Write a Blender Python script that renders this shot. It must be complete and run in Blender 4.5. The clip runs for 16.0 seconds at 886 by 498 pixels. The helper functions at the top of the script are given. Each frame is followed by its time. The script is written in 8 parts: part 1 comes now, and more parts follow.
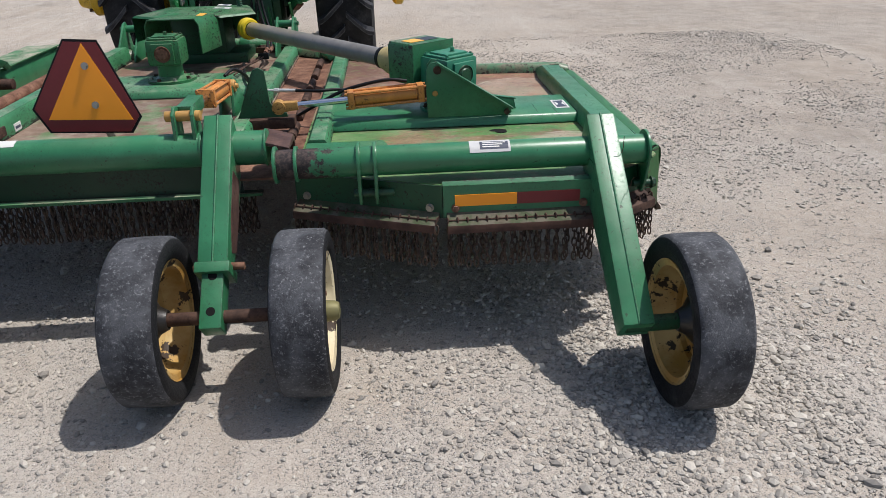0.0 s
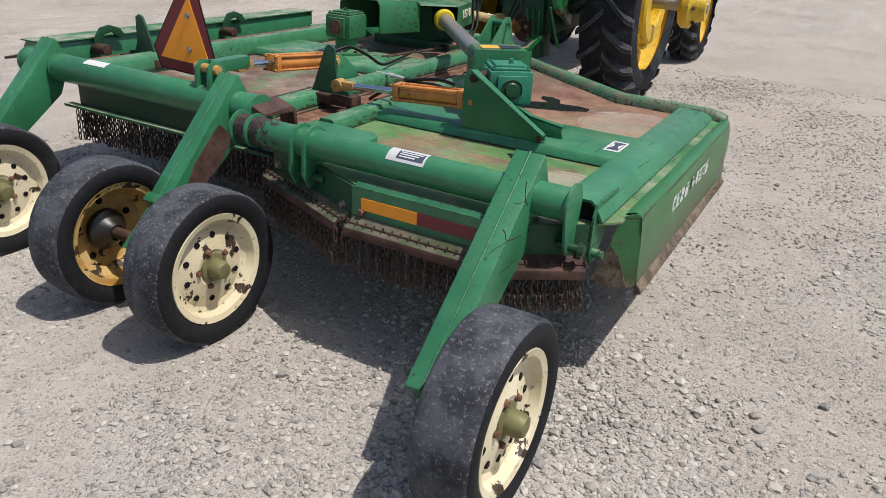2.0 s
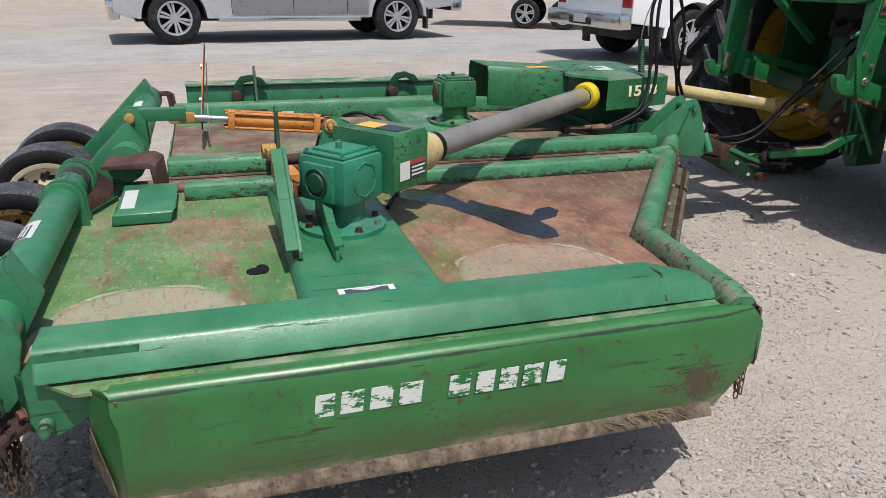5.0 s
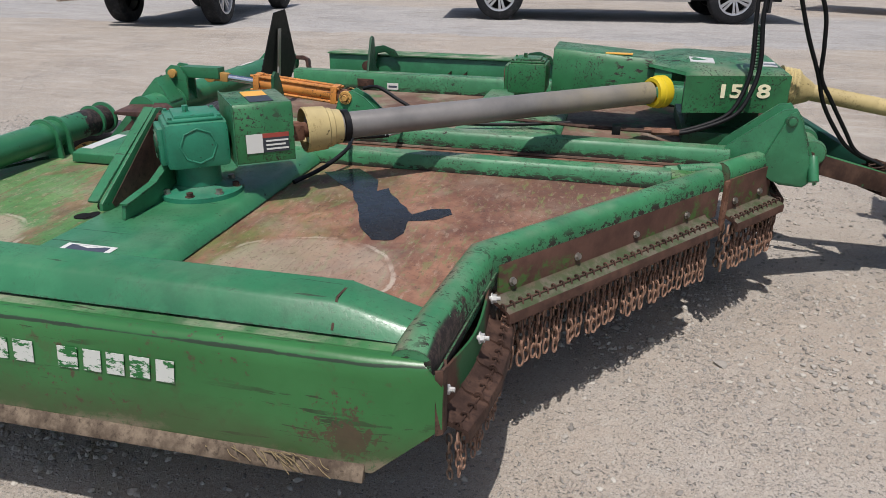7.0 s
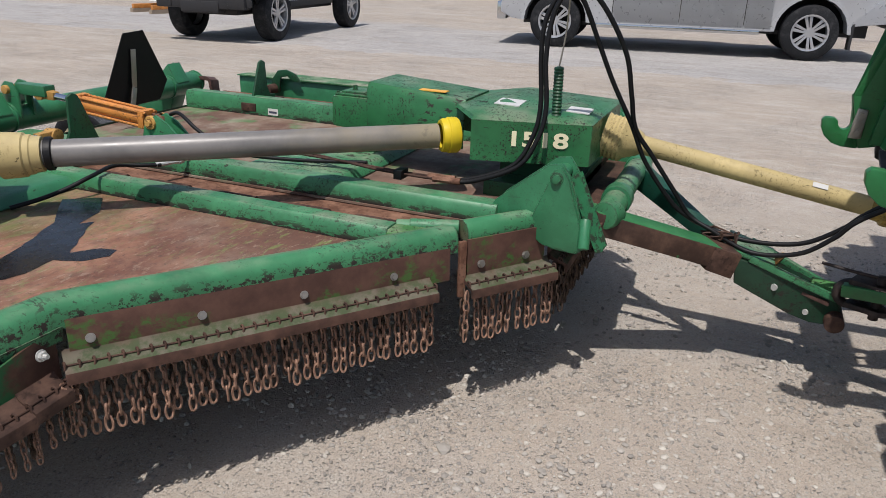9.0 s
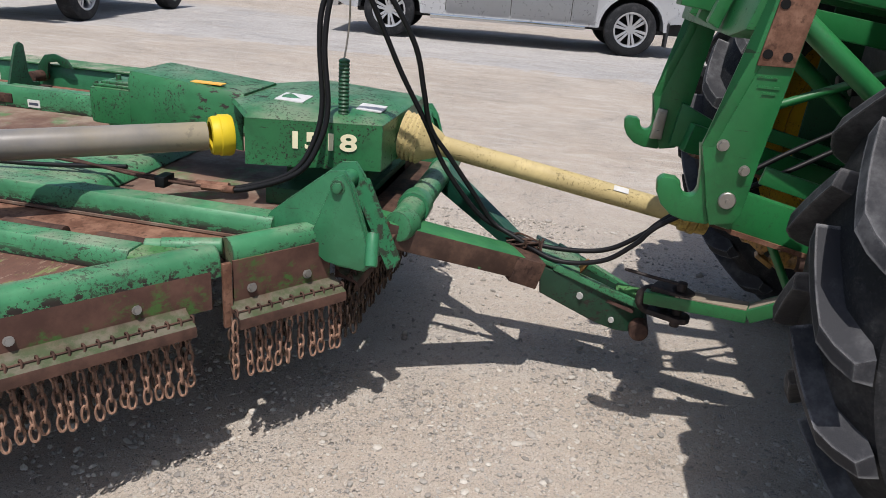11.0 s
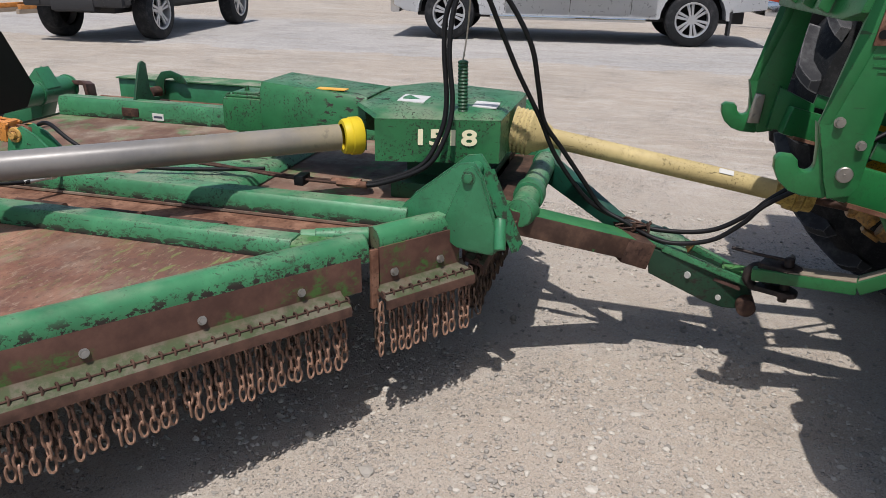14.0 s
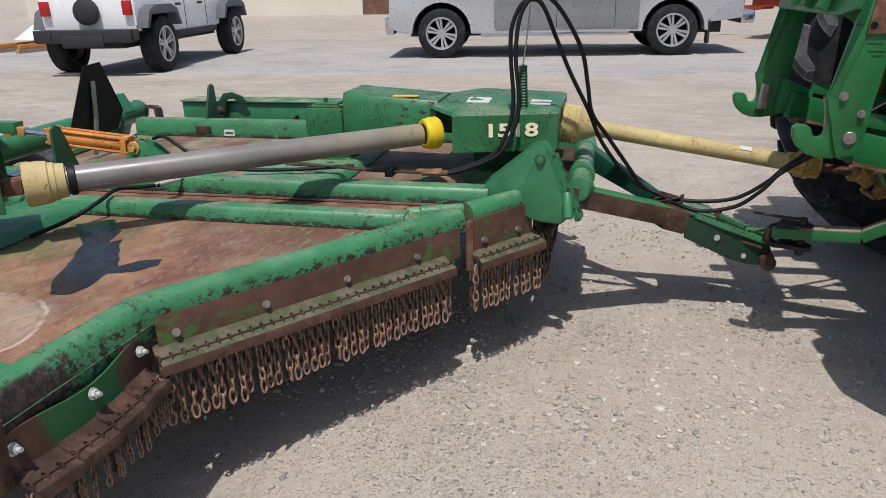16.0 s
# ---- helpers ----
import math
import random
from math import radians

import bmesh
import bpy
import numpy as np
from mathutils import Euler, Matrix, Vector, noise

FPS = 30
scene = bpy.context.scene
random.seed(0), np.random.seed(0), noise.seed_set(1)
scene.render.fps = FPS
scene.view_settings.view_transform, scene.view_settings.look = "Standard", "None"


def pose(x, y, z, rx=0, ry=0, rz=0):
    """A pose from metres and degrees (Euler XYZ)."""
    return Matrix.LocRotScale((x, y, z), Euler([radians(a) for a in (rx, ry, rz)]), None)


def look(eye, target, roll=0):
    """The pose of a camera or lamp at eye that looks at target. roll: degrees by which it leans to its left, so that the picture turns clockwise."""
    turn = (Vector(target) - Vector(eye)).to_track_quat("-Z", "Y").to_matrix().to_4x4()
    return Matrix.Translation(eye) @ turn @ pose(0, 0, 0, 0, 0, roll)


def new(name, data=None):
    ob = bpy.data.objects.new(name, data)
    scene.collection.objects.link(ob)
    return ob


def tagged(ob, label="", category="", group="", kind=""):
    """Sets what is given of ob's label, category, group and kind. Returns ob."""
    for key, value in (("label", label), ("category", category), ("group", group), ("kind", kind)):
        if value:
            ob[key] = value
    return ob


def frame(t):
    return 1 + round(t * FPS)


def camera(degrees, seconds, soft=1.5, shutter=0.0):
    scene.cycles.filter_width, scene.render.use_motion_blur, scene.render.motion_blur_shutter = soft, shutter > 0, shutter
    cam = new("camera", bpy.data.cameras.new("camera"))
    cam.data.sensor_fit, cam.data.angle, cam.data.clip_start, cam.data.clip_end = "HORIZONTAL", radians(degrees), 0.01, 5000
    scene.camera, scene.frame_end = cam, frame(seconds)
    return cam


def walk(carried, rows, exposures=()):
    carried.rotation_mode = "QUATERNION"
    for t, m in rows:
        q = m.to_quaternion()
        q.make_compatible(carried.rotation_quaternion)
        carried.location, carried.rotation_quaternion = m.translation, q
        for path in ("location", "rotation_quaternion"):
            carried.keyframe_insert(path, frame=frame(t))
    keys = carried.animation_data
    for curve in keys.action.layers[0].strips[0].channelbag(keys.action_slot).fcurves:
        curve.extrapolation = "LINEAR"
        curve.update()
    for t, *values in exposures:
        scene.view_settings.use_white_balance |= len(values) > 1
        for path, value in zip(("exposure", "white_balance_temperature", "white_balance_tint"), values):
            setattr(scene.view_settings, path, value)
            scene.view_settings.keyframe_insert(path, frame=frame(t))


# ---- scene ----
cam = camera(62.5, 16.0, soft=0.8)
PATH = [
    (0, (0.032, 0.05, 1.564), (0.147, 1.854, 0.709), -1.5),
    (0.5, (0.452, 0.048, 1.549), (0.37, 1.854, 0.693), 2.0),
    (1, (0.852, 0.207, 1.515), (0.568, 1.99, 0.653), 1.6),
    (1.5, (1.267, 0.384, 1.487), (0.728, 2.113, 0.64), 2.5),
    (2, (1.633, 0.603, 1.511), (0.755, 2.193, 0.676), 3.2),
    (2.5, (1.873, 0.962, 1.531), (0.753, 2.438, 0.778), 0.4),
    (3, (2.17, 1.328, 1.525), (0.89, 2.684, 0.802), 1.1),
    (3.5, (2.339, 1.735, 1.5), (0.906, 2.929, 0.779), 0.6),
    (4, (2.459, 2.175, 1.517), (0.896, 3.201, 0.809), 1.4),
    (4.2, (2.536, 2.368, 1.505), (0.917, 3.306, 0.799), 1.5),
    (6.3, (2.523, 4.24, 1.462), (0.685, 4.134, 0.681), -0.7),
    (6.5, (2.461, 4.397, 1.466), (0.636, 4.178, 0.678), -0.9),
    (7, (2.349, 4.788, 1.444), (0.553, 4.377, 0.666), 0.6),
    (7.5, (2.249, 5.13, 1.463), (0.56, 4.401, 0.679), 1.0),
    (8, (2.015, 5.417, 1.473), (0.343, 4.629, 0.709), 0.9),
    (8.5, (1.86, 5.758, 1.475), (0.19, 4.951, 0.726), 2.2),
    (9, (1.674, 6.008, 1.482), (-0.046, 5.299, 0.748), 1.7),
    (9.5, (1.45, 6.099, 1.473), (-0.371, 5.702, 0.748), 2.5),
    (9.7, (1.372, 6.112, 1.458), (-0.47, 5.8, 0.745), 2.9),
    (11.8, (1.307, 6.137, 1.479), (-0.513, 5.774, 0.734), 6.0),
    (12, (1.325, 6.153, 1.485), (-0.487, 5.758, 0.736), 5.5),
    (12.5, (1.354, 6.153, 1.476), (-0.437, 5.692, 0.715), 3.5),
    (13, (1.384, 6.081, 1.48), (-0.401, 5.611, 0.711), 2.1),
    (13.5, (1.448, 5.997, 1.481), (-0.341, 5.523, 0.723), 1.6),
    (14, (1.546, 5.945, 1.469), (-0.251, 5.479, 0.726), 1.2),
    (14.5, (1.656, 5.936, 1.478), (-0.153, 5.483, 0.754), 0.7),
    (15, (1.808, 5.923, 1.468), (-0.005, 5.48, 0.749), -0.3),
    (15.5, (1.952, 5.858, 1.47), (0.127, 5.453, 0.759), -0.4),
    (16, (2.121, 5.714, 1.474), (0.293, 5.286, 0.783), -1.3),
]
EXPOSURES = [(0, 0.05, 6500, 11), (2, 0.08, 6500, 11), (3, 0.12, 6500, 11), (4.2, 0.13, 6500, 11), (6.3, -0.12, 6560, 12), (9.7, -0.07, 6560, 12), (11.8, 0.19, 6560, 12), (13.5, 0.17, 6560, 12), (14, 0.00, 6560, 12), (16, -0.03, 6560, 12)]
walk(cam, [(t, look(eye, target, roll)) for t, eye, target, roll in PATH], EXPOSURES)

# ---- world, sun, exposure ----
SUN = Vector((0.44, 0.055, 1.0)).normalized()
world = bpy.data.worlds.new("sky")
scene.world = world
world.use_nodes = True
wt = world.node_tree
sky = wt.nodes.new("ShaderNodeTexSky")
sky.sky_type, sky.sun_disc = "NISHITA", False
sky.sun_elevation = math.asin(SUN.z)
sky.sun_rotation = math.atan2(SUN.x, SUN.y)
sky.dust_density, sky.air_density = 2.0, 1.0
wt.nodes["Background"].inputs["Strength"].default_value = 0.122
wt.links.new(sky.outputs[0], wt.nodes["Background"].inputs["Color"])
lamp = bpy.data.lights.new("sun", "SUN")
lamp.energy, lamp.angle, lamp.color = 4.3, radians(0.6), (1.0, 0.965, 0.925)
sun = new("sun", lamp)
sun.matrix_basis = look(SUN * 50, (0, 0, 0))
scene.view_settings.exposure = 0.17

# ---- mesh helpers ----
XC = -1.22  # the cutter's middle line


def mir(x):
    return 2 * XC - x


def box(bm, x0, x1, y0, y1, z0, z1):
    vs = [bm.verts.new((x, y, z)) for x in (x0, x1) for y in (y0, y1) for z in (z0, z1)]
    for f in ((0, 1, 3, 2), (4, 6, 7, 5), (0, 4, 5, 1), (2, 3, 7, 6), (0, 2, 6, 4), (1, 5, 7, 3)):
        bm.faces.new([vs[k] for k in f])
    return vs


def axes(p, q, up=(0, 0, 1)):
    d = (Vector(q) - Vector(p))
    length = d.length
    d.normalize()
    u = Vector(up)
    if abs(d.dot(u)) > 0.99:
        u = Vector((0, 1, 0))
    side = d.cross(u).normalized()
    top = side.cross(d).normalized()
    return d, side, top, length


def bar(bm, p, q, w, h, up=(0, 0, 1), w2=None, h2=None):
    """A square bar from p to q, w across and h high; w2, h2 at q."""
    d, s, t, _ = axes(p, q, up)
    rings = []
    for c, a, b in ((p, w, h), (q, w2 or w, h2 or h)):
        c = Vector(c)
        rings.append([bm.verts.new(c + s * (a / 2 * i) + t * (b / 2 * j)) for i, j in ((-1, -1), (1, -1), (1, 1), (-1, 1))])
    a, b = rings
    bm.faces.new(a[::-1])
    bm.faces.new(b)
    for k in range(4):
        bm.faces.new((a[k], a[(k + 1) % 4], b[(k + 1) % 4], b[k]))


def cyl(bm, p, q, r, r2=None, n=18, caps=True):
    d, s, t, _ = axes(p, q)
    r2 = r if r2 is None else r2
    rings = []
    for c, rad in ((p, r), (q, r2)):
        c = Vector(c)
        rings.append([bm.verts.new(c + (s * math.cos(2 * math.pi * k / n) + t * math.sin(2 * math.pi * k / n)) * rad) for k in range(n)])
    a, b = rings
    for k in range(n):
        bm.faces.new((a[k], a[(k + 1) % n], b[(k + 1) % n], b[k]))
    if caps:
        bm.faces.new(a[::-1])
        bm.faces.new(b)


def prism(bm, pts, vec):
    """The polygon pts, pushed along vec."""
    v = Vector(vec)
    a = [bm.verts.new(Vector(p)) for p in pts]
    b = [bm.verts.new(Vector(p) + v) for p in pts]
    n = len(pts)
    bm.faces.new(a[::-1])
    bm.faces.new(b)
    for k in range(n):
        bm.faces.new((a[k], a[(k + 1) % n], b[(k + 1) % n], b[k]))


def lathe(bm, prof, c, axis, n=32, closed=False):
    """Turns the profile of (radius, along) round the axis through c."""
    c, d = Vector(c), Vector(axis).normalized()
    d, s, t, _ = axes(c, c + d)
    rings = []
    for r, a in prof:
        if r < 1e-6:
            rings.append([bm.verts.new(c + d * a)])
        else:
            rings.append([bm.verts.new(c + d * a + (s * math.cos(2 * math.pi * k / n) + t * math.sin(2 * math.pi * k / n)) * r) for k in range(n)])
    pairs = list(zip(rings, rings[1:]))
    if closed:
        pairs.append((rings[-1], rings[0]))
    for a, b in pairs:
        for k in range(n):
            j = (k + 1) % n
            if len(a) == 1 and len(b) == 1:
                continue
            if len(a) == 1:
                bm.faces.new((a[0], b[j], b[k]))
            elif len(b) == 1:
                bm.faces.new((a[k], a[j], b[0]))
            else:
                bm.faces.new((a[k], a[j], b[j], b[k]))


def sweep(bm, prof, path, closed=True, caps=True):
    """A profile of (out, up) along a flat path; out is to the right of the way."""
    path = [Vector(p) for p in path]
    rings = []
    for i, p in enumerate(path):
        ds = []
        if i > 0:
            ds.append((path[i] - path[i - 1]).normalized())
        if i < len(path) - 1:
            ds.append((path[i + 1] - path[i]).normalized())
        ns = [Vector((d.y, -d.x, 0)).normalized() for d in ds]
        m = sum(ns, Vector()).normalized()
        m = m / max(0.4, m.dot(ns[0]))
        rings.append([bm.verts.new(p + m * o + Vector((0, 0, u))) for o, u in prof])
    n = len(prof)
    for a, b in zip(rings, rings[1:]):
        for k in range(n if closed else n - 1):
            bm.faces.new((a[k], a[(k + 1) % n], b[(k + 1) % n], b[k]))
    if caps and closed:
        bm.faces.new(rings[0])
        bm.faces.new(rings[-1][::-1])


def pipe(bm, pts, r, n=10):
    """A round hose or rod through the points, smoothed."""
    pts = [Vector(p) for p in pts]
    path = []
    for i in range(len(pts) - 1):
        p0, p1, p2, p3 = pts[max(0, i - 1)], pts[i], pts[i + 1], pts[min(len(pts) - 1, i + 2)]
        for k in range(6):
            t = k / 6
            path.append(0.5 * ((2 * p1) + (p2 - p0) * t + (2 * p0 - 5 * p1 + 4 * p2 - p3) * t * t + (3 * p1 - p0 - 3 * p2 + p3) * t ** 3))
    path.append(pts[-1])
    rings, s = [], None
    for i, p in enumerate(path):
        d = (path[min(i + 1, len(path) - 1)] - path[max(i - 1, 0)]).normalized()
        if s is None:
            s = d.orthogonal().normalized()
        s = (s - d * s.dot(d)).normalized()
        t = d.cross(s)
        rings.append([bm.verts.new(p + (s * math.cos(2 * math.pi * k / n) + t * math.sin(2 * math.pi * k / n)) * r) for k in range(n)])
    for a, b in zip(rings, rings[1:]):
        for k in range(n):
            bm.faces.new((a[k], a[(k + 1) % n], b[(k + 1) % n], b[k]))
    bm.faces.new(rings[0][::-1])
    bm.faces.new(rings[-1])


def bolt(bm, c, axis, r=0.014, h=0.012):
    """A hexagon head on a washer."""
    c, a = Vector(c), Vector(axis).normalized()
    cyl(bm, c, c + a * 0.003, r * 1.35, n=12)
    cyl(bm, c + a * 0.003, c + a * (0.003 + h), r, n=6)


def finish(bm, name, material, bevel=0.0, angle=35, s=1):
    if s < 0:
        for v in bm.verts:
            v.co.x = mir(v.co.x)
    bmesh.ops.recalc_face_normals(bm, faces=bm.faces)
    if bevel:
        edges = [e for e in bm.edges if len(e.link_faces) == 2 and e.calc_face_angle(0) > radians(40)]
        bmesh.ops.bevel(bm, geom=edges, offset=bevel, segments=2, profile=0.6, affect="EDGES", clamp_overlap=True)
    me = bpy.data.meshes.new(name)
    bm.to_mesh(me)
    bm.free()
    for m in (material if isinstance(material, (list, tuple)) else [material]):
        me.materials.append(m)
    me.polygons.foreach_set("use_smooth", [True] * len(me.polygons))
    me.set_sharp_from_angle(angle=radians(angle))
    return me


def hang(ob, parent):
    ob.parent = parent
    if parent.parent is None and parent.type == "EMPTY":
        ob.matrix_parent_inverse = parent.matrix_basis.inverted()
    elif parent.type == "EMPTY":
        ob.matrix_parent_inverse = Matrix.Identity(4)
    return ob


def part(name, bm, material, parent, label="", bevel=0.0, angle=35, s=1):
    """Links a bmesh, given in world places, as one mesh object under a thing or a part."""
    ob = new(name, finish(bm, name, material, bevel, angle, s))
    hang(ob, parent)
    if label:
        tagged(ob, label)
    return ob


def thing(name, at, label, category, group="", kind="", turn=0):
    ob = new(name)
    ob.matrix_basis = pose(*at, 0, 0, turn)
    ob.empty_display_size = 0.2
    return tagged(ob, label, category, group, kind)


def rise(x, y):
    """Ground height: a small climb towards the parked vehicles, fitted to the camera's view."""
    a = min(1.0, max(0.0, (-x - 2.8) / 5.2))
    return 0.15 * a * a * (3 - 2 * a)


# ---- materials ----
def tree(name, rough=0.5, metal=0.0):
    m = bpy.data.materials.new(name)
    m.use_nodes = True
    p = m.node_tree.nodes["Principled BSDF"]
    p.inputs["Roughness"].default_value, p.inputs["Metallic"].default_value = rough, metal
    p.inputs["Specular IOR Level"].default_value = 0.5 if rough < 0.5 else 0.25
    return m, m.node_tree, p


def noise_tex(t, scale, detail=4, rough=0.6, coord="Object", stretch=None, dist=0.0):
    c = t.nodes.new("ShaderNodeTexCoord")
    n = t.nodes.new("ShaderNodeTexNoise")
    n.inputs["Scale"].default_value, n.inputs["Detail"].default_value, n.inputs["Roughness"].default_value = scale, detail, rough
    n.inputs["Distortion"].default_value = dist
    src = c.outputs[coord]
    if stretch:
        mp = t.nodes.new("ShaderNodeMapping")
        mp.inputs["Scale"].default_value = stretch
        t.links.new(src, mp.inputs[0])
        src = mp.outputs[0]
    t.links.new(src, n.inputs["Vector"])
    return n.outputs["Fac"]


def ramp(t, fac, lo, hi):
    """0 below lo, 1 above hi."""
    r = t.nodes.new("ShaderNodeMapRange")
    r.interpolation_type = "SMOOTHSTEP"
    r.inputs["From Min"].default_value, r.inputs["From Max"].default_value = lo, hi
    t.links.new(fac, r.inputs["Value"])
    return r.outputs[0]


def math_node(t, op, a, b):
    n = t.nodes.new("ShaderNodeMath")
    n.operation = op
    for k, v in enumerate((a, b)):
        if isinstance(v, (int, float)):
            n.inputs[k].default_value = v
        else:
            t.links.new(v, n.inputs[k])
    return n.outputs[0]


def mix(t, fac, a, b):
    n = t.nodes.new("ShaderNodeMix")
    n.data_type = "RGBA"
    for sock, v in ((n.inputs[0], fac), (n.inputs[6], a), (n.inputs[7], b)):
        if isinstance(v, (int, float)):
            sock.default_value = v
        elif isinstance(v, tuple):
            sock.default_value = (*v, 1)
        else:
            t.links.new(v, sock)
    return n.outputs[2]


def bump(t, p, height, strength=0.3, dist=0.005):
    b = t.nodes.new("ShaderNodeBump")
    b.inputs["Strength"].default_value, b.inputs["Distance"].default_value = strength, dist
    t.links.new(height, b.inputs["Height"])
    t.links.new(b.outputs[0], p.inputs["Normal"])


def up_facing(t):
    g = t.nodes.new("ShaderNodeNewGeometry")
    s = t.nodes.new("ShaderNodeSeparateXYZ")
    t.links.new(g.outputs["Normal"], s.inputs[0])
    return s.outputs["Z"]


def axis_value(t, k):
    c = t.nodes.new("ShaderNodeTexCoord")
    s = t.nodes.new("ShaderNodeSeparateXYZ")
    t.links.new(c.outputs["Object"], s.inputs[0])
    return s.outputs[k]


RUST = (0.105, 0.048, 0.03)
RUST_LIGHT = (0.25, 0.135, 0.09)
DUST = (0.36, 0.33, 0.26)


def edge_mask(t, radius):
    """1 near sharp edges, where paint rubs off first."""
    b = t.nodes.new("ShaderNodeBevel")
    b.samples = 4
    b.inputs["Radius"].default_value = radius
    g = t.nodes.new("ShaderNodeNewGeometry")
    d = t.nodes.new("ShaderNodeVectorMath")
    d.operation = "DOT_PRODUCT"
    t.links.new(b.outputs[0], d.inputs[0])
    t.links.new(g.outputs["Normal"], d.inputs[1])
    return ramp(t, math_node(t, "SUBTRACT", 1.0, d.outputs["Value"]), 0.02, 0.2)


def painted(name, col, rough=0.35, chips=0.62, dust=0.35, fade=0.25, edges=0.0, worn_end=None, worn_low=None, fine_amount=0.8, low_amount=0.07, worn_face=False, dusty_back=0.0):
    """Old machine paint: faded in clouds, chipped to rust and primer, dusty on top."""
    m, t, p = tree(name, rough)
    faded = tuple(min(1, c * 1.45 + 0.012) for c in col)
    dark = tuple(c * 0.78 for c in col)
    base = mix(t, ramp(t, noise_tex(t, 3.2, 5), 0.35, 0.7), dark, col)
    base = mix(t, math_node(t, "MULTIPLY", ramp(t, noise_tex(t, 9, 6), 0.45, 0.75), fade), base, faded)
    if dusty_back:
        # brown dust caked on the side that faces the deck
        g = t.nodes.new("ShaderNodeNewGeometry")
        sep = t.nodes.new("ShaderNodeSeparateXYZ")
        t.links.new(g.outputs["Normal"], sep.inputs[0])
        back = math_node(t, "SUBTRACT", 1.0, ramp(t, sep.outputs["Y"], -0.45, 0.1))
        back = math_node(t, "MULTIPLY", back, ramp(t, noise_tex(t, 12, 7, 0.7), 0.30, 0.62))
        base = mix(t, math_node(t, "MULTIPLY", back, dusty_back), base, (0.15, 0.125, 0.08))
    if dust:
        d = math_node(t, "MULTIPLY", ramp(t, up_facing(t), 0.55, 0.95), ramp(t, noise_tex(t, 6, 7, 0.65), 0.38, 0.72))
        base = mix(t, math_node(t, "MULTIPLY", d, dust), base, DUST)
    scr = math_node(t, "MULTIPLY", ramp(t, noise_tex(t, 52, 6, 0.72, stretch=(1, 0.4, 1)), chips + 0.02, chips + 0.06), ramp(t, noise_tex(t, 3.6, 4), 0.46, 0.62))
    fine = math_node(t, "MULTIPLY", ramp(t, noise_tex(t, 95, 5, 0.72), 0.55, 0.60), ramp(t, noise_tex(t, 5.5, 4), 0.42, 0.58))
    scr = math_node(t, "MAXIMUM", scr, math_node(t, "MULTIPLY", fine, fine_amount))
    line = math_node(t, "MULTIPLY", ramp(t, noise_tex(t, 38, 5, 0.6, stretch=(1, 0.10, 1.4), dist=0.4), 0.66, 0.69), 0.7)
    scr = math_node(t, "MAXIMUM", scr, line)
    if edges:
        rub = math_node(t, "MULTIPLY", edge_mask(t, 0.01), ramp(t, noise_tex(t, 34, 6, 0.72), 0.60 - 0.2 * edges, 0.66 - 0.2 * edges))
        scr = math_node(t, "MAXIMUM", scr, math_node(t, "MULTIPLY", rub, 0.9))
    if worn_low:
        # chipped along the foot, below that height
        near = math_node(t, "SUBTRACT", 1.0, ramp(t, axis_value(t, 2), worn_low - 0.03, worn_low + 0.02))
        low = ramp(t, math_node(t, "ADD", math_node(t, "MULTIPLY", near, low_amount), noise_tex(t, 40, 7, 0.74, stretch=(1, 0.38, 1))), 0.61, 0.64)
        scr = math_node(t, "MAXIMUM", scr, math_node(t, "MULTIPLY", low, near))
    if worn_end:
        # rubbed bare towards the outer end
        far = ramp(t, axis_value(t, 0), worn_end[0], worn_end[1])
        bare = ramp(t, math_node(t, "ADD", math_node(t, "MULTIPLY", far, 0.5), noise_tex(t, 11, 8, 0.72)), 0.72, 0.76)
        if worn_face:
            g = t.nodes.new("ShaderNodeNewGeometry")
            sep = t.nodes.new("ShaderNodeSeparateXYZ")
            t.links.new(g.outputs["Normal"], sep.inputs[0])
            bare = math_node(t, "MULTIPLY", bare, ramp(t, sep.outputs["Y"], 0.62, 0.88))
        scr = math_node(t, "MAXIMUM", scr, math_node(t, "MULTIPLY", bare, 0.97))
    grime = math_node(t, "MULTIPLY", ramp(t, noise_tex(t, 4.3, 8, 0.75), 0.52, 0.70), 0.4)
    base = mix(t, grime, base, tuple(0.3 * c + 0.008 for c in col))
    base = mix(t, scr, base, mix(t, noise_tex(t, 40, 3), (0.032, 0.02, 0.015), (0.009, 0.008, 0.007)))
    if worn_end:
        base = mix(t, bare, base, mix(t, ramp(t, noise_tex(t, 55, 6, 0.75), 0.42, 0.62), (0.012, 0.009, 0.009), (0.07, 0.046, 0.04)))
    t.links.new(base, p.inputs["Base Color"])
    r = math_node(t, "ADD", math_node(t, "MULTIPLY", noise_tex(t, 14, 5), 0.3), rough - 0.1)
    r = math_node(t, "ADD", r, math_node(t, "MULTIPLY", scr, 0.35))
    t.links.new(r, p.inputs["Roughness"])
    bump(t, p, math_node(t, "SUBTRACT", noise_tex(t, 55, 4), math_node(t, "MULTIPLY", scr, 0.8)), 0.12, 0.004)
    return m


def rusty(name, col=RUST, light=RUST_LIGHT, rough=0.75, scale=14, metal=0.0):
    m, t, p = tree(name, rough, metal)
    base = mix(t, ramp(t, noise_tex(t, scale, 7, 0.65), 0.35, 0.7), col, light)
    base = mix(t, math_node(t, "MULTIPLY", ramp(t, noise_tex(t, scale * 3.7, 5), 0.52, 0.7), 0.7), base, tuple(c * 0.45 for c in col))
    t.links.new(base, p.inputs["Base Color"])
    bump(t, p, noise_tex(t, scale * 6, 5), 0.3, 0.003)
    return m


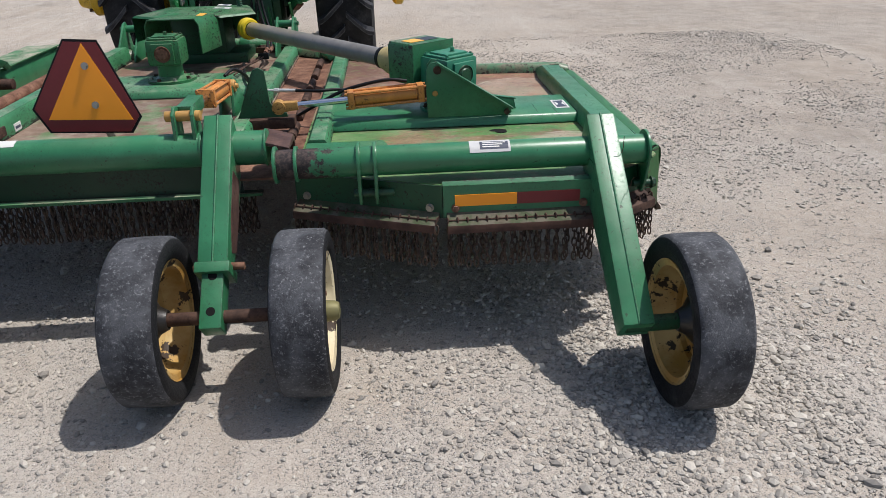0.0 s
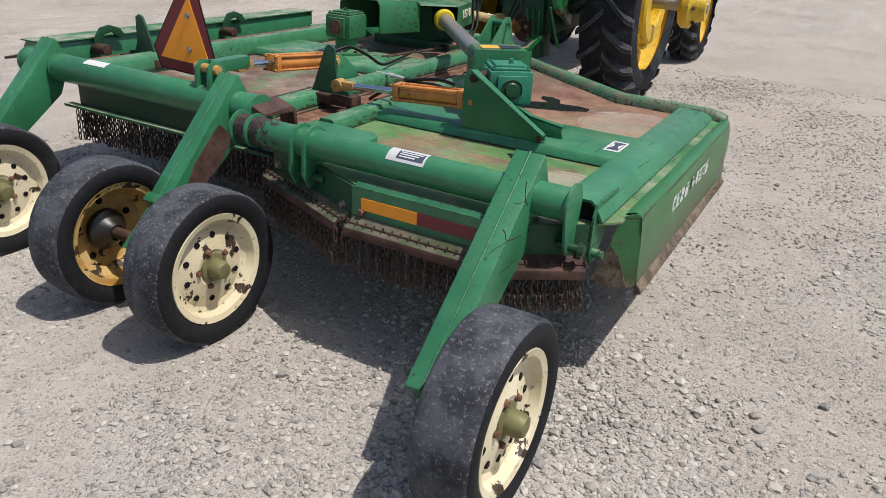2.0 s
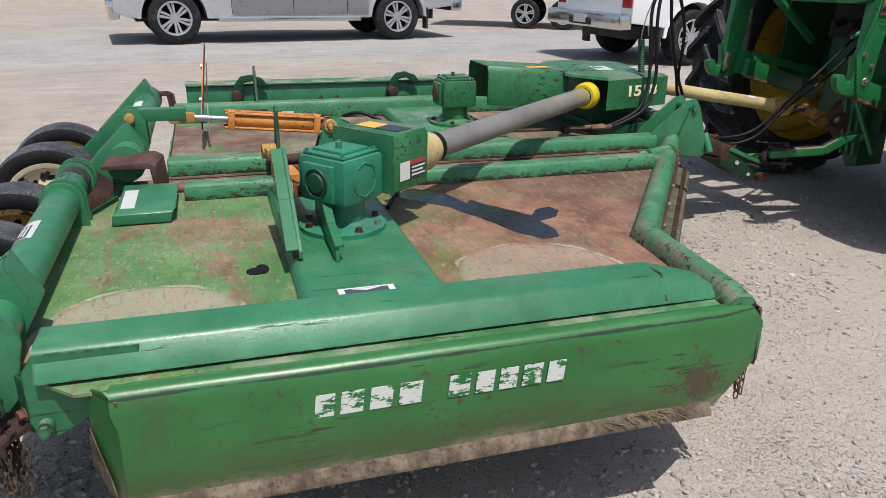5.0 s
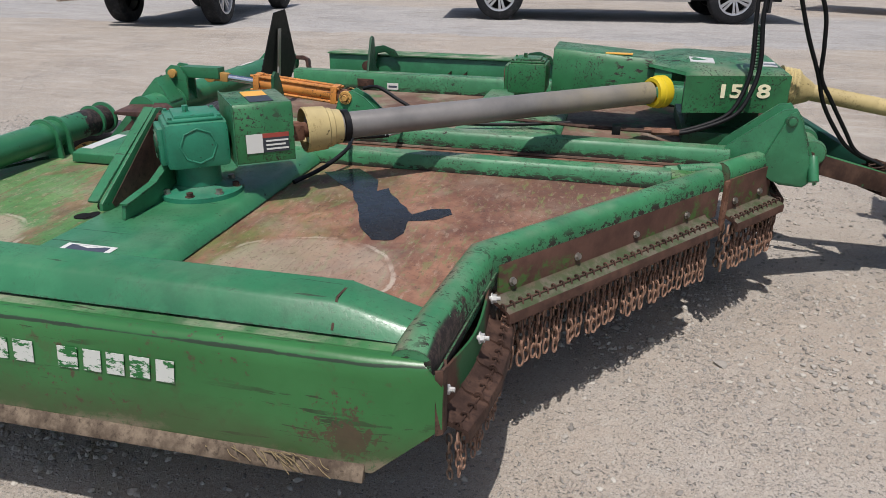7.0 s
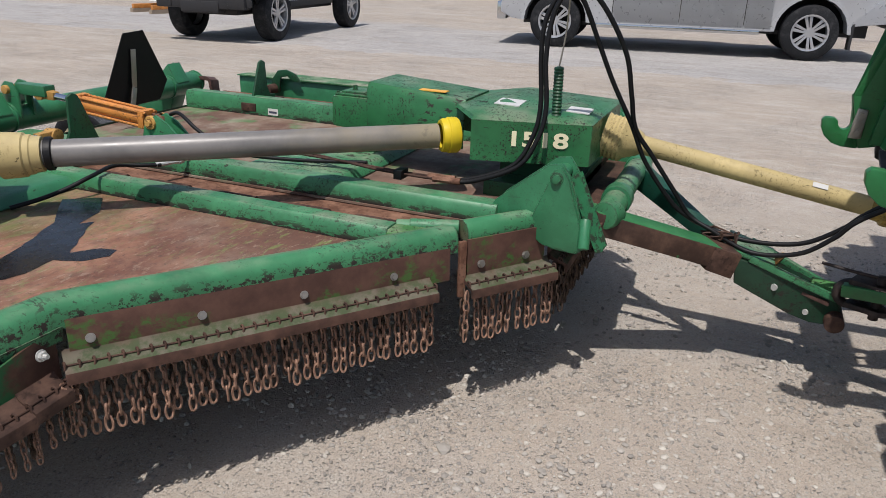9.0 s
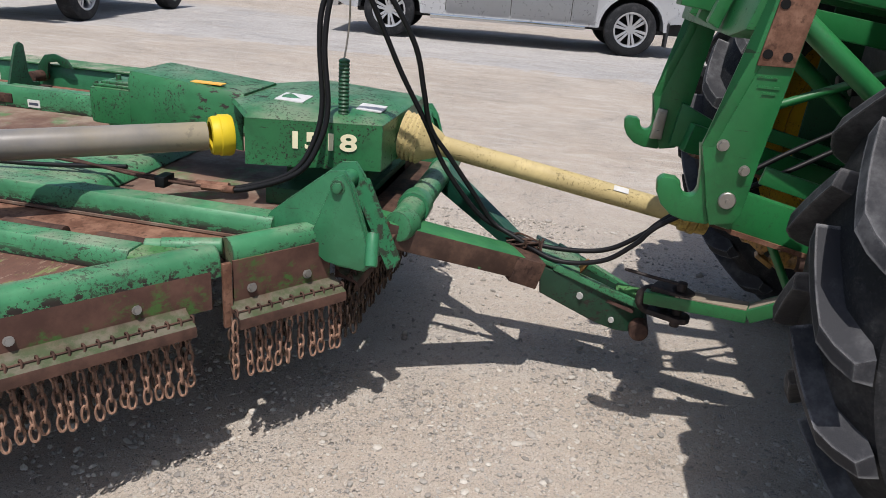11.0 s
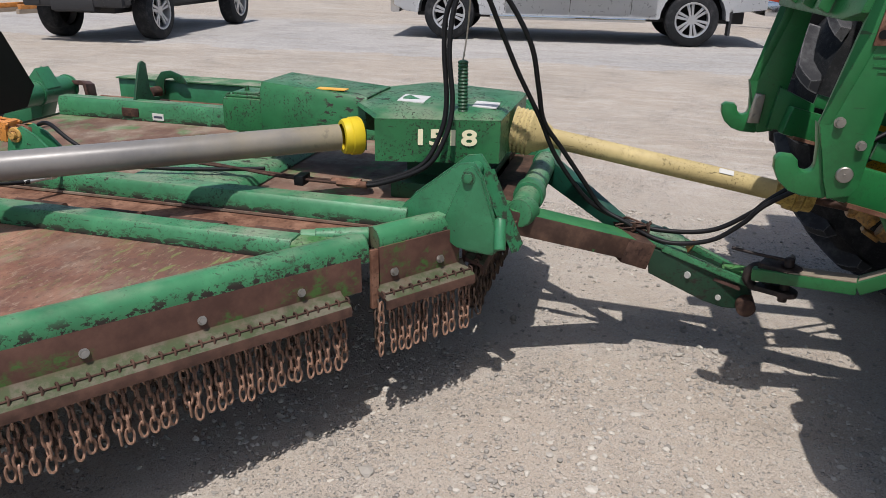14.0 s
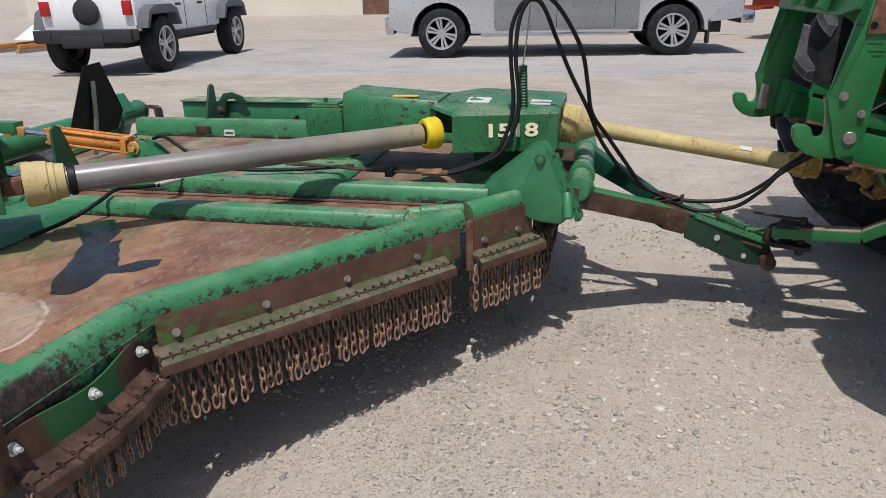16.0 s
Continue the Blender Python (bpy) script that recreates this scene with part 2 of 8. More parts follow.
def plain(name, col, rough=0.5, metal=0.0, vary=0.2, scale=18, bumpy=0.1):
    m, t, p = tree(name, rough, metal)
    base = mix(t, noise_tex(t, scale, 6), tuple(c * (1 - vary) for c in col), tuple(min(1, c * (1 + vary)) for c in col))
    t.links.new(base, p.inputs["Base Color"])
    t.links.new(math_node(t, "ADD", math_node(t, "MULTIPLY", noise_tex(t, scale * 2, 4), 0.25), rough - 0.12), p.inputs["Roughness"])
    if bumpy:
        bump(t, p, noise_tex(t, scale * 5, 4), bumpy, 0.003)
    return m


GREEN_COL = (0.031, 0.178, 0.079)
GREEN = painted("green_paint", GREEN_COL, 0.30, 0.625, 0.10, 0.35, 0.65, None, None, 0.25)
GREEN_WORN = painted("worn_green_paint", (0.039, 0.192, 0.083), 0.42, 0.535, 0.5, 0.5, 1.1)
RAIL_GREEN = painted("front_rail_paint", (0.039, 0.192, 0.083), 0.40, 0.525, 0.25, 0.5, 1.15, (0.7, 1.02), 0.665, 0.65, 0.10, True, 0.85)
FRAME_GREEN = painted("frame_rail_paint", (0.039, 0.192, 0.083), 0.42, 0.545, 0.5, 0.5, 1.2, None, 0.665, 0.75, 0.17)
TUBE_GREEN = painted("tube_green_paint", GREEN_COL, 0.30, 0.64, 0.10, 0.35, 0.5, (0.02, -0.48), None, 0.1)
GREEN_SPOTTED = painted("spotted_green_paint", (0.021, 0.145, 0.05), 0.36, 0.525, 0.35, 0.4, 0.8, None, None, 1.0)
GREEN_DARK = painted("dark_green_and_shade", (0.006, 0.07, 0.027), 0.42, 0.58, 0.15, 0.25, 0.6)
GREEN_TEAL = painted("gearbox_green_paint", (0.02, 0.2, 0.115), 0.38, 0.67, 0.2, 0.3, 0.3, None, None, 0.1)
TRACTOR_GREEN = painted("tractor_green_paint", (0.014, 0.15, 0.042), 0.34, 0.63, 0.1, 0.25, 0.4, None, None, 0.2)
YELLOW = painted("yellow_paint", (0.72, 0.46, 0.02), 0.4, 0.68, 0.1, 0.15)
GUARD_YELLOW = plain("yellow_plastic", (0.58, 0.43, 0.02), 0.5, 0, 0.15, 12)
GUARD_CREAM = painted("faded_yellow_plastic", (0.5, 0.4, 0.19), 0.55, 0.62, 0.2, 0.35, 0.0, None, None, 0.5)


def guard_plastic():
    """Drive shaft guard: weathered grey, yellow left towards the inner end, with dark scuffs along it."""
    m, t, p = tree("weathered_grey_plastic", 0.45)
    grey = mix(t, ramp(t, noise_tex(t, 5, 6, 0.65), 0.3, 0.7), (0.13, 0.125, 0.12), (0.20, 0.19, 0.18))
    k = math_node(t, "ADD", math_node(t, "MULTIPLY", axis_value(t, 0), -1.0), math_node(t, "MULTIPLY", math_node(t, "SUBTRACT", noise_tex(t, 4, 6, 0.7), 0.5), 0.7))
    base = mix(t, math_node(t, "MULTIPLY", ramp(t, k, 0.35, 0.95), 0.85), grey, (0.30, 0.25, 0.15))
    scuff = math_node(t, "MULTIPLY", ramp(t, noise_tex(t, 16, 7, 0.7), 0.58, 0.68), ramp(t, noise_tex(t, 3, 3), 0.42, 0.6))
    base = mix(t, math_node(t, "MULTIPLY", scuff, 0.5), base, (0.1, 0.09, 0.075))
    t.links.new(base, p.inputs["Base Color"])
    t.links.new(math_node(t, "ADD", math_node(t, "MULTIPLY", noise_tex(t, 14, 5), 0.3), 0.22), p.inputs["Roughness"])
    bump(t, p, noise_tex(t, 50, 4), 0.08, 0.003)
    return m


GUARD_GREY = guard_plastic()
ORANGE = painted("orange_cylinder_paint", (0.62, 0.24, 0.05), 0.42, 0.58, 0.1, 0.35, 0.8)
CHROME = plain("rod_chrome", (0.62, 0.64, 0.68), 0.18, 1.0, 0.05, 20, 0)
ZINC = plain("zinc_plate", (0.55, 0.55, 0.53), 0.5, 0.4, 0.15, 30, 0)
STEEL = plain("bare_steel", (0.36, 0.34, 0.31), 0.42, 0.9, 0.25, 30, 0.1)
RUSTY = rusty("rusty_steel")
FLAP_BROWN = rusty("brown_primer", (0.062, 0.034, 0.029), (0.115, 0.064, 0.052), 0.55)
RUSTY_DARK = rusty("dark_rusty_steel", (0.038, 0.021, 0.016), (0.1, 0.056, 0.04))
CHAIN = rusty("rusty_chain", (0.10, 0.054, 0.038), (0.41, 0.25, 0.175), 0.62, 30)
# the same chain rust, darkened for strands that hang in shade
CHAIN_SHADED = rusty("shaded_rusty_chain", (0.03, 0.02, 0.016), (0.13, 0.085, 0.06), 0.7, 30)
BLACK = plain("black_rubber", (0.007, 0.007, 0.008), 0.5, 0, 0.3, 25, 0.15)
# near-black that stands in for the shade inside holes and hollows
DARK = plain("hollow_shade", (0.005, 0.005, 0.005), 0.9, 0, 0.2, 12, 0)
WHITE = plain("white_decal", (0.6, 0.6, 0.57), 0.45, 0, 0.06, 30, 0)
DECAL_BLACK = plain("black_decal", (0.03, 0.035, 0.045), 0.45, 0, 0.1, 30, 0)
DECAL_AMBER = plain("amber_decal", (0.75, 0.38, 0.06), 0.45, 0, 0.1, 30, 0)
NUMBER_CREAM = plain("cream_number_paint", (0.8, 0.74, 0.5), 0.45, 0, 0.06, 30, 0)
REFLECT_ORANGE = plain("fluorescent_orange", (1.0, 0.33, 0.012), 0.45, 0, 0.05, 20, 0)
REFLECT_RED = plain("dark_red_reflector", (0.16, 0.012, 0.016), 0.4, 0, 0.15, 60, 0.1)


def worn_white():
    m, t, p = tree("worn_white_paint", 0.5)
    n = ramp(t, noise_tex(t, 40, 7, 0.72, stretch=(1, 0.45, 1.3)), 0.53, 0.56)
    t.links.new(mix(t, n, (0.55, 0.57, 0.53), (0.024, 0.14, 0.04)), p.inputs["Base Color"])
    return m


def tyre_rubber(name, col=(0.022, 0.023, 0.027), dusty=(0.082, 0.086, 0.095), lo=0.36, speck=0.75):
    m, t, p = tree(name, 0.75)
    a = ramp(t, noise_tex(t, 7, 7, 0.7), lo, lo + 0.3)
    base = mix(t, a, col, dusty)
    base = mix(t, math_node(t, "MULTIPLY", ramp(t, noise_tex(t, 85, 6, 0.82), 0.55, 0.615), speck), base, (0.20, 0.205, 0.215))
    t.links.new(base, p.inputs["Base Color"])
    bump(t, p, noise_tex(t, 70, 6, 0.7), 0.5, 0.006)
    return m


def deck_paint():
    """Wing deck: green behind the gearbox, rubbed to primer and rust ahead of it, with pale rubbed arcs."""
    m, t, p = tree("worn_deck", 0.6)
    y, x = axis_value(t, 1), axis_value(t, 0)
    wob = math_node(t, "MULTIPLY", math_node(t, "SUBTRACT", noise_tex(t, 2.6, 6), 0.5), 0.9)
    yy = math_node(t, "ADD", y, wob)
    green = mix(t, ramp(t, noise_tex(t, 5, 6), 0.3, 0.7), (0.055, 0.165, 0.05), (0.125, 0.24, 0.085))
    rust = mix(t, ramp(t, noise_tex(t, 5, 7, 0.65), 0.3, 0.72), (0.135, 0.06, 0.042), (0.32, 0.17, 0.11))
    rust = mix(t, math_node(t, "MULTIPLY", ramp(t, noise_tex(t, 22, 5), 0.5, 0.7), 0.5), rust, (0.09, 0.05, 0.04))
    scr = ramp(t, noise_tex(t, 10, 9, 0.75, stretch=(0.45, 2.6, 1), dist=0.8), 0.53, 0.58)
    behind = mix(t, math_node(t, "MULTIPLY", scr, 0.6), green, (0.15, 0.10, 0.055))
    behind = mix(t, math_node(t, "MULTIPLY", ramp(t, noise_tex(t, 3.1, 9, 0.72, stretch=(0.7, 1.3, 1), dist=0.4), 0.50, 0.60), 0.75), behind, rust)
    flake = math_node(t, "MULTIPLY", ramp(t, noise_tex(t, 18, 8, 0.75, stretch=(0.6, 2.0, 1), dist=0.5), 0.53, 0.59), ramp(t, noise_tex(t, 1.7, 3), 0.34, 0.48))
    front = mix(t, math_node(t, "MULTIPLY", flake, 0.5), rust, (0.13, 0.19, 0.07))
    deep = math_node(t, "MULTIPLY", ramp(t, math_node(t, "SUBTRACT", yy, math_node(t, "MULTIPLY", x, 0.5)), 4.15, 4.75), 0.7)
    front = mix(t, deep, front, mix(t, math_node(t, "MULTIPLY", flake, 0.85), (0.085, 0.043, 0.036), (0.15, 0.205, 0.065)))
    base = mix(t, ramp(t, yy, 3.52, 3.78), behind, front)
    olive = math_node(t, "MULTIPLY", math_node(t, "SUBTRACT", 1.0, ramp(t, yy, 3.75, 4.15)), ramp(t, noise_tex(t, 7, 8, 0.75, stretch=(0.6, 1.5, 1)), 0.38, 0.62))
    base = mix(t, math_node(t, "MULTIPLY", math_node(t, "MULTIPLY", olive, ramp(t, y, 3.66, 3.72)), 0.85), base, (0.115, 0.15, 0.045))
    base = mix(t, math_node(t, "MULTIPLY", ramp(t, noise_tex(t, 4.1, 7, 0.7), 0.42, 0.7), 0.28), base, DUST)
    for cx, cy, r, much in ((0.79, 2.92, 0.25, 0.66), (0.74, 4.02, 0.26, 0.45)):
        dx, dy = math_node(t, "SUBTRACT", x, cx), math_node(t, "SUBTRACT", y, cy)
        d = math_node(t, "SQRT", math_node(t, "ADD", math_node(t, "MULTIPLY", dx, dx), math_node(t, "MULTIPLY", dy, dy)), 0)
        d = math_node(t, "ADD", d, math_node(t, "MULTIPLY", math_node(t, "SUBTRACT", noise_tex(t, 8, 4), 0.5), 0.05))
        inside = math_node(t, "SUBTRACT", 1.0, ramp(t, d, r - 0.03, r))
        base = mix(t, math_node(t, "MULTIPLY", math_node(t, "MULTIPLY", inside, ramp(t, noise_tex(t, 6, 7, 0.7), 0.25, 0.5)), much), base, (0.37, 0.31, 0.24))
        rim = math_node(t, "MULTIPLY", ramp(t, d, r - 0.012, r - 0.006), math_node(t, "SUBTRACT", 1.0, ramp(t, d, r, r + 0.006)))
        rim = math_node(t, "MULTIPLY", rim, ramp(t, noise_tex(t, 3, 3), 0.42, 0.6))
        base = mix(t, math_node(t, "MULTIPLY", rim, 0.6), base, (0.52, 0.46, 0.38))
    streak = noise_tex(t, 30, 8, 0.75, stretch=(0.35, 1.8, 1), dist=0.5)
    base = mix(t, math_node(t, "MULTIPLY", ramp(t, streak, 0.52, 0.66), 0.45), base, (0.1, 0.065, 0.045))
    base = mix(t, math_node(t, "MULTIPLY", ramp(t, noise_tex(t, 42, 8, 0.78, stretch=(0.5, 1.3, 1)), 0.55, 0.63), 0.45), base, (0.36, 0.28, 0.21))
    base = mix(t, math_node(t, "MULTIPLY", ramp(t, noise_tex(t, 70, 7, 0.8), 0.56, 0.62), 0.55), base, (0.05, 0.032, 0.026))
    t.links.new(base, p.inputs["Base Color"])
    bump(t, p, noise_tex(t, 45, 6, 0.7), 0.25, 0.004)
    return m


WORN_WHITE = worn_white()
TYRE = tyre_rubber("worn_tyre_rubber")
TYRE_DARK = tyre_rubber("tyre_rubber", (0.011, 0.012, 0.014), (0.05, 0.05, 0.052), 0.47, 0.1)
TYRE_SIDE = tyre_rubber("tyre_sidewall", (0.008, 0.0085, 0.01), (0.035, 0.035, 0.037), 0.5, 0.08)


def lug_rubber():
    """Tread bars: black rubber, with the sun on their edges painted in grey."""
    m, t, p = tree("dusty_lug_rubber", 0.7)
    base = mix(t, ramp(t, noise_tex(t, 7, 7, 0.7), 0.42, 0.72), (0.022, 0.023, 0.027), (0.08, 0.081, 0.086))
    rub = math_node(t, "MULTIPLY", edge_mask(t, 0.012), ramp(t, noise_tex(t, 25, 6, 0.7), 0.3, 0.55))
    base = mix(t, math_node(t, "MULTIPLY", rub, 0.8), base, (0.2, 0.2, 0.205))
    t.links.new(base, p.inputs["Base Color"])
    bump(t, p, noise_tex(t, 70, 6, 0.7), 0.4, 0.005)
    return m


TYRE_LUG = lug_rubber()
DECK = deck_paint()


def flaking_rim(name, lo, hi):
    """Rim paint, peeled off in patches to dark brown rust."""
    m, t, p = tree(name, 0.5)
    base = mix(t, ramp(t, noise_tex(t, 6, 5), 0.3, 0.7), lo, hi)
    peel = ramp(t, noise_tex(t, 9, 7, 0.62), 0.588, 0.60)
    peel = math_node(t, "MAXIMUM", peel, math_node(t, "MULTIPLY", ramp(t, noise_tex(t, 60, 5, 0.7), 0.62, 0.66), 0.7))
    base = mix(t, math_node(t, "MULTIPLY", ramp(t, noise_tex(t, 3, 6), 0.48, 0.7), 0.35), base, (0.3, 0.2, 0.09))
    base = mix(t, peel, base, (0.045, 0.03, 0.02))
    t.links.new(base, p.inputs["Base Color"])
    bump(t, p, math_node(t, "SUBTRACT", noise_tex(t, 40, 4), peel), 0.15, 0.004)
    return m


CREAM = flaking_rim("cream_rim_paint", (0.56, 0.48, 0.30), (0.72, 0.65, 0.47))
OCHRE = flaking_rim("ochre_rim_paint", (0.36, 0.19, 0.04), (0.60, 0.44, 0.19))
PRINT = plain("printed_sticker", (0.5, 0.5, 0.49), 0.5, 0, 0.12, 40, 0)
PRINT_DARK = plain("dark_printed_sticker", (0.06, 0.07, 0.1), 0.5, 0, 0.25, 60, 0)
BLACKENED = rusty("blackened_steel", (0.018, 0.015, 0.015), (0.05, 0.036, 0.032), 0.6)

# ---- ground ----
def gravel_ground():
    m, t, p = tree("gravel_and_dust", 0.95)
    co = t.nodes.new("ShaderNodeTexCoord")

    wob = t.nodes.new("ShaderNodeTexNoise")
    wob.inputs["Scale"].default_value = 26
    t.links.new(co.outputs["Object"], wob.inputs["Vector"])
    shift = t.nodes.new("ShaderNodeVectorMath")
    shift.operation = "MULTIPLY_ADD"
    shift.inputs[1].default_value = (0.02, 0.02, 0.02)
    t.links.new(wob.outputs["Color"], shift.inputs[0])
    t.links.new(co.outputs["Object"], shift.inputs[2])

    def cells(scale):
        out = []
        for feature in ("F1",):
            v = t.nodes.new("ShaderNodeTexVoronoi")
            v.feature = feature
            v.inputs["Scale"].default_value = scale
            t.links.new(shift.outputs[0], v.inputs["Vector"])
            out.append(v)
        c = t.nodes.new("ShaderNodeSeparateColor")
        t.links.new(out[0].outputs["Color"], c.inputs[0])
        return out[0].outputs["Distance"], c
    base = mix(t, ramp(t, noise_tex(t, 0.5, 5, 0.6), 0.36, 0.66), (0.40, 0.345, 0.285), (0.425, 0.395, 0.355))
    base = mix(t, math_node(t, "MULTIPLY", ramp(t, noise_tex(t, 1.7, 6, 0.65), 0.5, 0.72), 0.5), base, (0.35, 0.305, 0.25))
    tan = ramp(t, math_node(t, "ADD", axis_value(t, 1), math_node(t, "MULTIPLY", noise_tex(t, 0.6, 5), 4.0)), 5.4, 8.0)
    beyond = ramp(t, math_node(t, "ADD", math_node(t, "MULTIPLY", axis_value(t, 0), -1.0), math_node(t, "MULTIPLY", noise_tex(t, 0.5, 5), 2.0)), 3.8, 5.2)
    tan = math_node(t, "MAXIMUM", tan, beyond)
    base = mix(t, math_node(t, "MULTIPLY", tan, 0.55), base, (0.41, 0.345, 0.28))
    base = mix(t, math_node(t, "MULTIPLY", ramp(t, noise_tex(t, 13, 6, 0.7), 0.4, 0.75), 0.5), base, (0.47, 0.44, 0.395))
    # fine grit: pale and dark grains
    base = mix(t, math_node(t, "MULTIPLY", ramp(t, noise_tex(t, 150, 5, 0.75), 0.52, 0.61), 0.6), base, (0.18, 0.16, 0.135))
    base = mix(t, math_node(t, "MULTIPLY", ramp(t, noise_tex(t, 120, 5, 0.75), 0.55, 0.64), 0.55), base, (0.62, 0.58, 0.52))
    loose = ramp(t, math_node(t, "ADD", noise_tex(t, 0.9, 6, 0.65), math_node(t, "MULTIPLY", noise_tex(t, 7, 4), 0.35)), 0.60, 0.82)
    h = math_node(t, "MULTIPLY", noise_tex(t, 34, 7, 0.7), 1.0)
    for scale, lo, amount, high in ((44, 0.975, 0.7, 1.0), (85, 0.78, 0.75, 0.8), (190, 0.5, 0.7, 0.5)):
        edge, c = cells(scale)
        # a cell is a chip where its own chance beats the dust that covers it
        chance = math_node(t, "SUBTRACT", math_node(t, "ADD", c.outputs[1], math_node(t, "MULTIPLY", loose, 0.34)), math_node(t, "MULTIPLY", tan, 0.06))
        on = ramp(t, chance, lo, lo + 0.06)
        chip = math_node(t, "MULTIPLY", on, math_node(t, "SUBTRACT", 1.0, ramp(t, edge, 0.22, 0.42)))
        ring = math_node(t, "MULTIPLY", on, math_node(t, "SUBTRACT", 1.0, ramp(t, edge, 0.40, 0.52)))
        stone = mix(t, c.outputs[0], (0.15, 0.147, 0.145), (0.56, 0.545, 0.515))
        base = mix(t, math_node(t, "MULTIPLY", ring, 0.3), base, (0.19, 0.17, 0.145))
        base = mix(t, math_node(t, "MULTIPLY", chip, amount), base, stone)
        h = math_node(t, "ADD", h, math_node(t, "MULTIPLY", chip, high))
    # the grey gravel lane past the parked vehicles, with a ragged edge
    lx = math_node(t, "ADD", math_node(t, "MULTIPLY", axis_value(t, 0), -1.0), math_node(t, "MULTIPLY", math_node(t, "SUBTRACT", noise_tex(t, 0.55, 7, 0.7), 0.5), 2.4))
    lane = math_node(t, "MULTIPLY", ramp(t, lx, 8.6, 8.75), math_node(t, "SUBTRACT", 1.0, ramp(t, lx, 12.8, 14.0)))
    base = mix(t, math_node(t, "MULTIPLY", lane, 0.75), base, mix(t, ramp(t, noise_tex(t, 22, 7, 0.75), 0.35, 0.65), (0.31, 0.308, 0.305), (0.445, 0.44, 0.435)))
    rut = ramp(t, noise_tex(t, 2.2, 8, 0.72, stretch=(1.0, 0.22, 1), dist=0.6), 0.52, 0.68)
    base = mix(t, math_node(t, "MULTIPLY", rut, 0.3), base, (0.27, 0.225, 0.175))
    drift = ramp(t, noise_tex(t, 1.1, 8, 0.7, stretch=(1.0, 0.16, 1), dist=0.5), 0.5, 0.66)
    base = mix(t, math_node(t, "MULTIPLY", drift, 0.3), base, (0.50, 0.47, 0.43))
    # trodden crust further off: ragged darker and paler scabs drawn out along the lane
    crust = noise_tex(t, 6, 9, 0.82, stretch=(1.0, 0.25, 1), dist=0.4)
    base = mix(t, math_node(t, "MULTIPLY", math_node(t, "MULTIPLY", ramp(t, crust, 0.51, 0.60), beyond), 0.3), base, (0.235, 0.205, 0.17))
    base = mix(t, math_node(t, "MULTIPLY", math_node(t, "MULTIPLY", math_node(t, "SUBTRACT", 1.0, ramp(t, crust, 0.40, 0.47)), beyond), 0.25), base, (0.56, 0.53, 0.49))
    # browner, churned ground out in the open
    open_x = ramp(t, math_node(t, "ADD", axis_value(t, 0), math_node(t, "MULTIPLY", math_node(t, "SUBTRACT", noise_tex(t, 0.7, 5), 0.5), 2.0)), 1.5, 3.2)
    base = mix(t, math_node(t, "MULTIPLY", open_x, math_node(t, "ADD", 0.15, math_node(t, "MULTIPLY", ramp(t, noise_tex(t, 4, 7, 0.7), 0.4, 0.65), 0.4))), base, (0.235, 0.20, 0.165))
    base = mix(t, 0.05, base, (0.05, 0.05, 0.05))
    t.links.new(base, p.inputs["Base Color"])
    bump(t, p, h, 0.9, 0.009)
    return m


def stone_mat():
    m, t, p = tree("gravel_stone", 0.9)
    g = t.nodes.new("ShaderNodeNewGeometry")
    base = mix(t, g.outputs["Random Per Island"], (0.17, 0.16, 0.15), (0.52, 0.485, 0.43))
    base = mix(t, math_node(t, "MULTIPLY", noise_tex(t, 60, 4), 0.5), base, (0.36, 0.33, 0.28))
    t.links.new(base, p.inputs["Base Color"])
    bump(t, p, noise_tex(t, 160, 4), 0.3, 0.002)
    return m


def build_ground():
    def line(lo, hi, step, far):
        a = list(np.arange(lo, hi + 1e-6, step))
        k = step
        while a[-1] < far:
            k *= 1.35
            a.append(a[-1] + k)
        k = step
        while a[0] > -far:
            k *= 1.35
            a.insert(0, a[0] - k)
        return a
    xs, ys = line(-4, 5, 0.12, 600), line(-1.5, 10, 0.12, 600)
    verts = []
    for x in xs:
        for y in ys:
            near = max(0.0, 1 - max(abs(x), abs(y - 4)) / 14)
            z = rise(x, y) + near * (0.012 * noise.noise((x * 0.9, y * 0.9, 3)) + 0.006 * noise.noise((x * 3.3, y * 3.3, 7)))
            verts.append((x, y, z))
    n = len(ys)
    faces = [(i * n + j, (i + 1) * n + j, (i + 1) * n + j + 1, i * n + j + 1) for i in range(len(xs) - 1) for j in range(n - 1)]
    me = bpy.data.meshes.new("ground")
    me.from_pydata(verts, [], faces)
    me.materials.append(gravel_ground())
    me.polygons.foreach_set("use_smooth", [True] * len(me.polygons))
    tagged(new("ground", me), "pale dusty crushed limestone gravel yard", "ground", kind="structure")


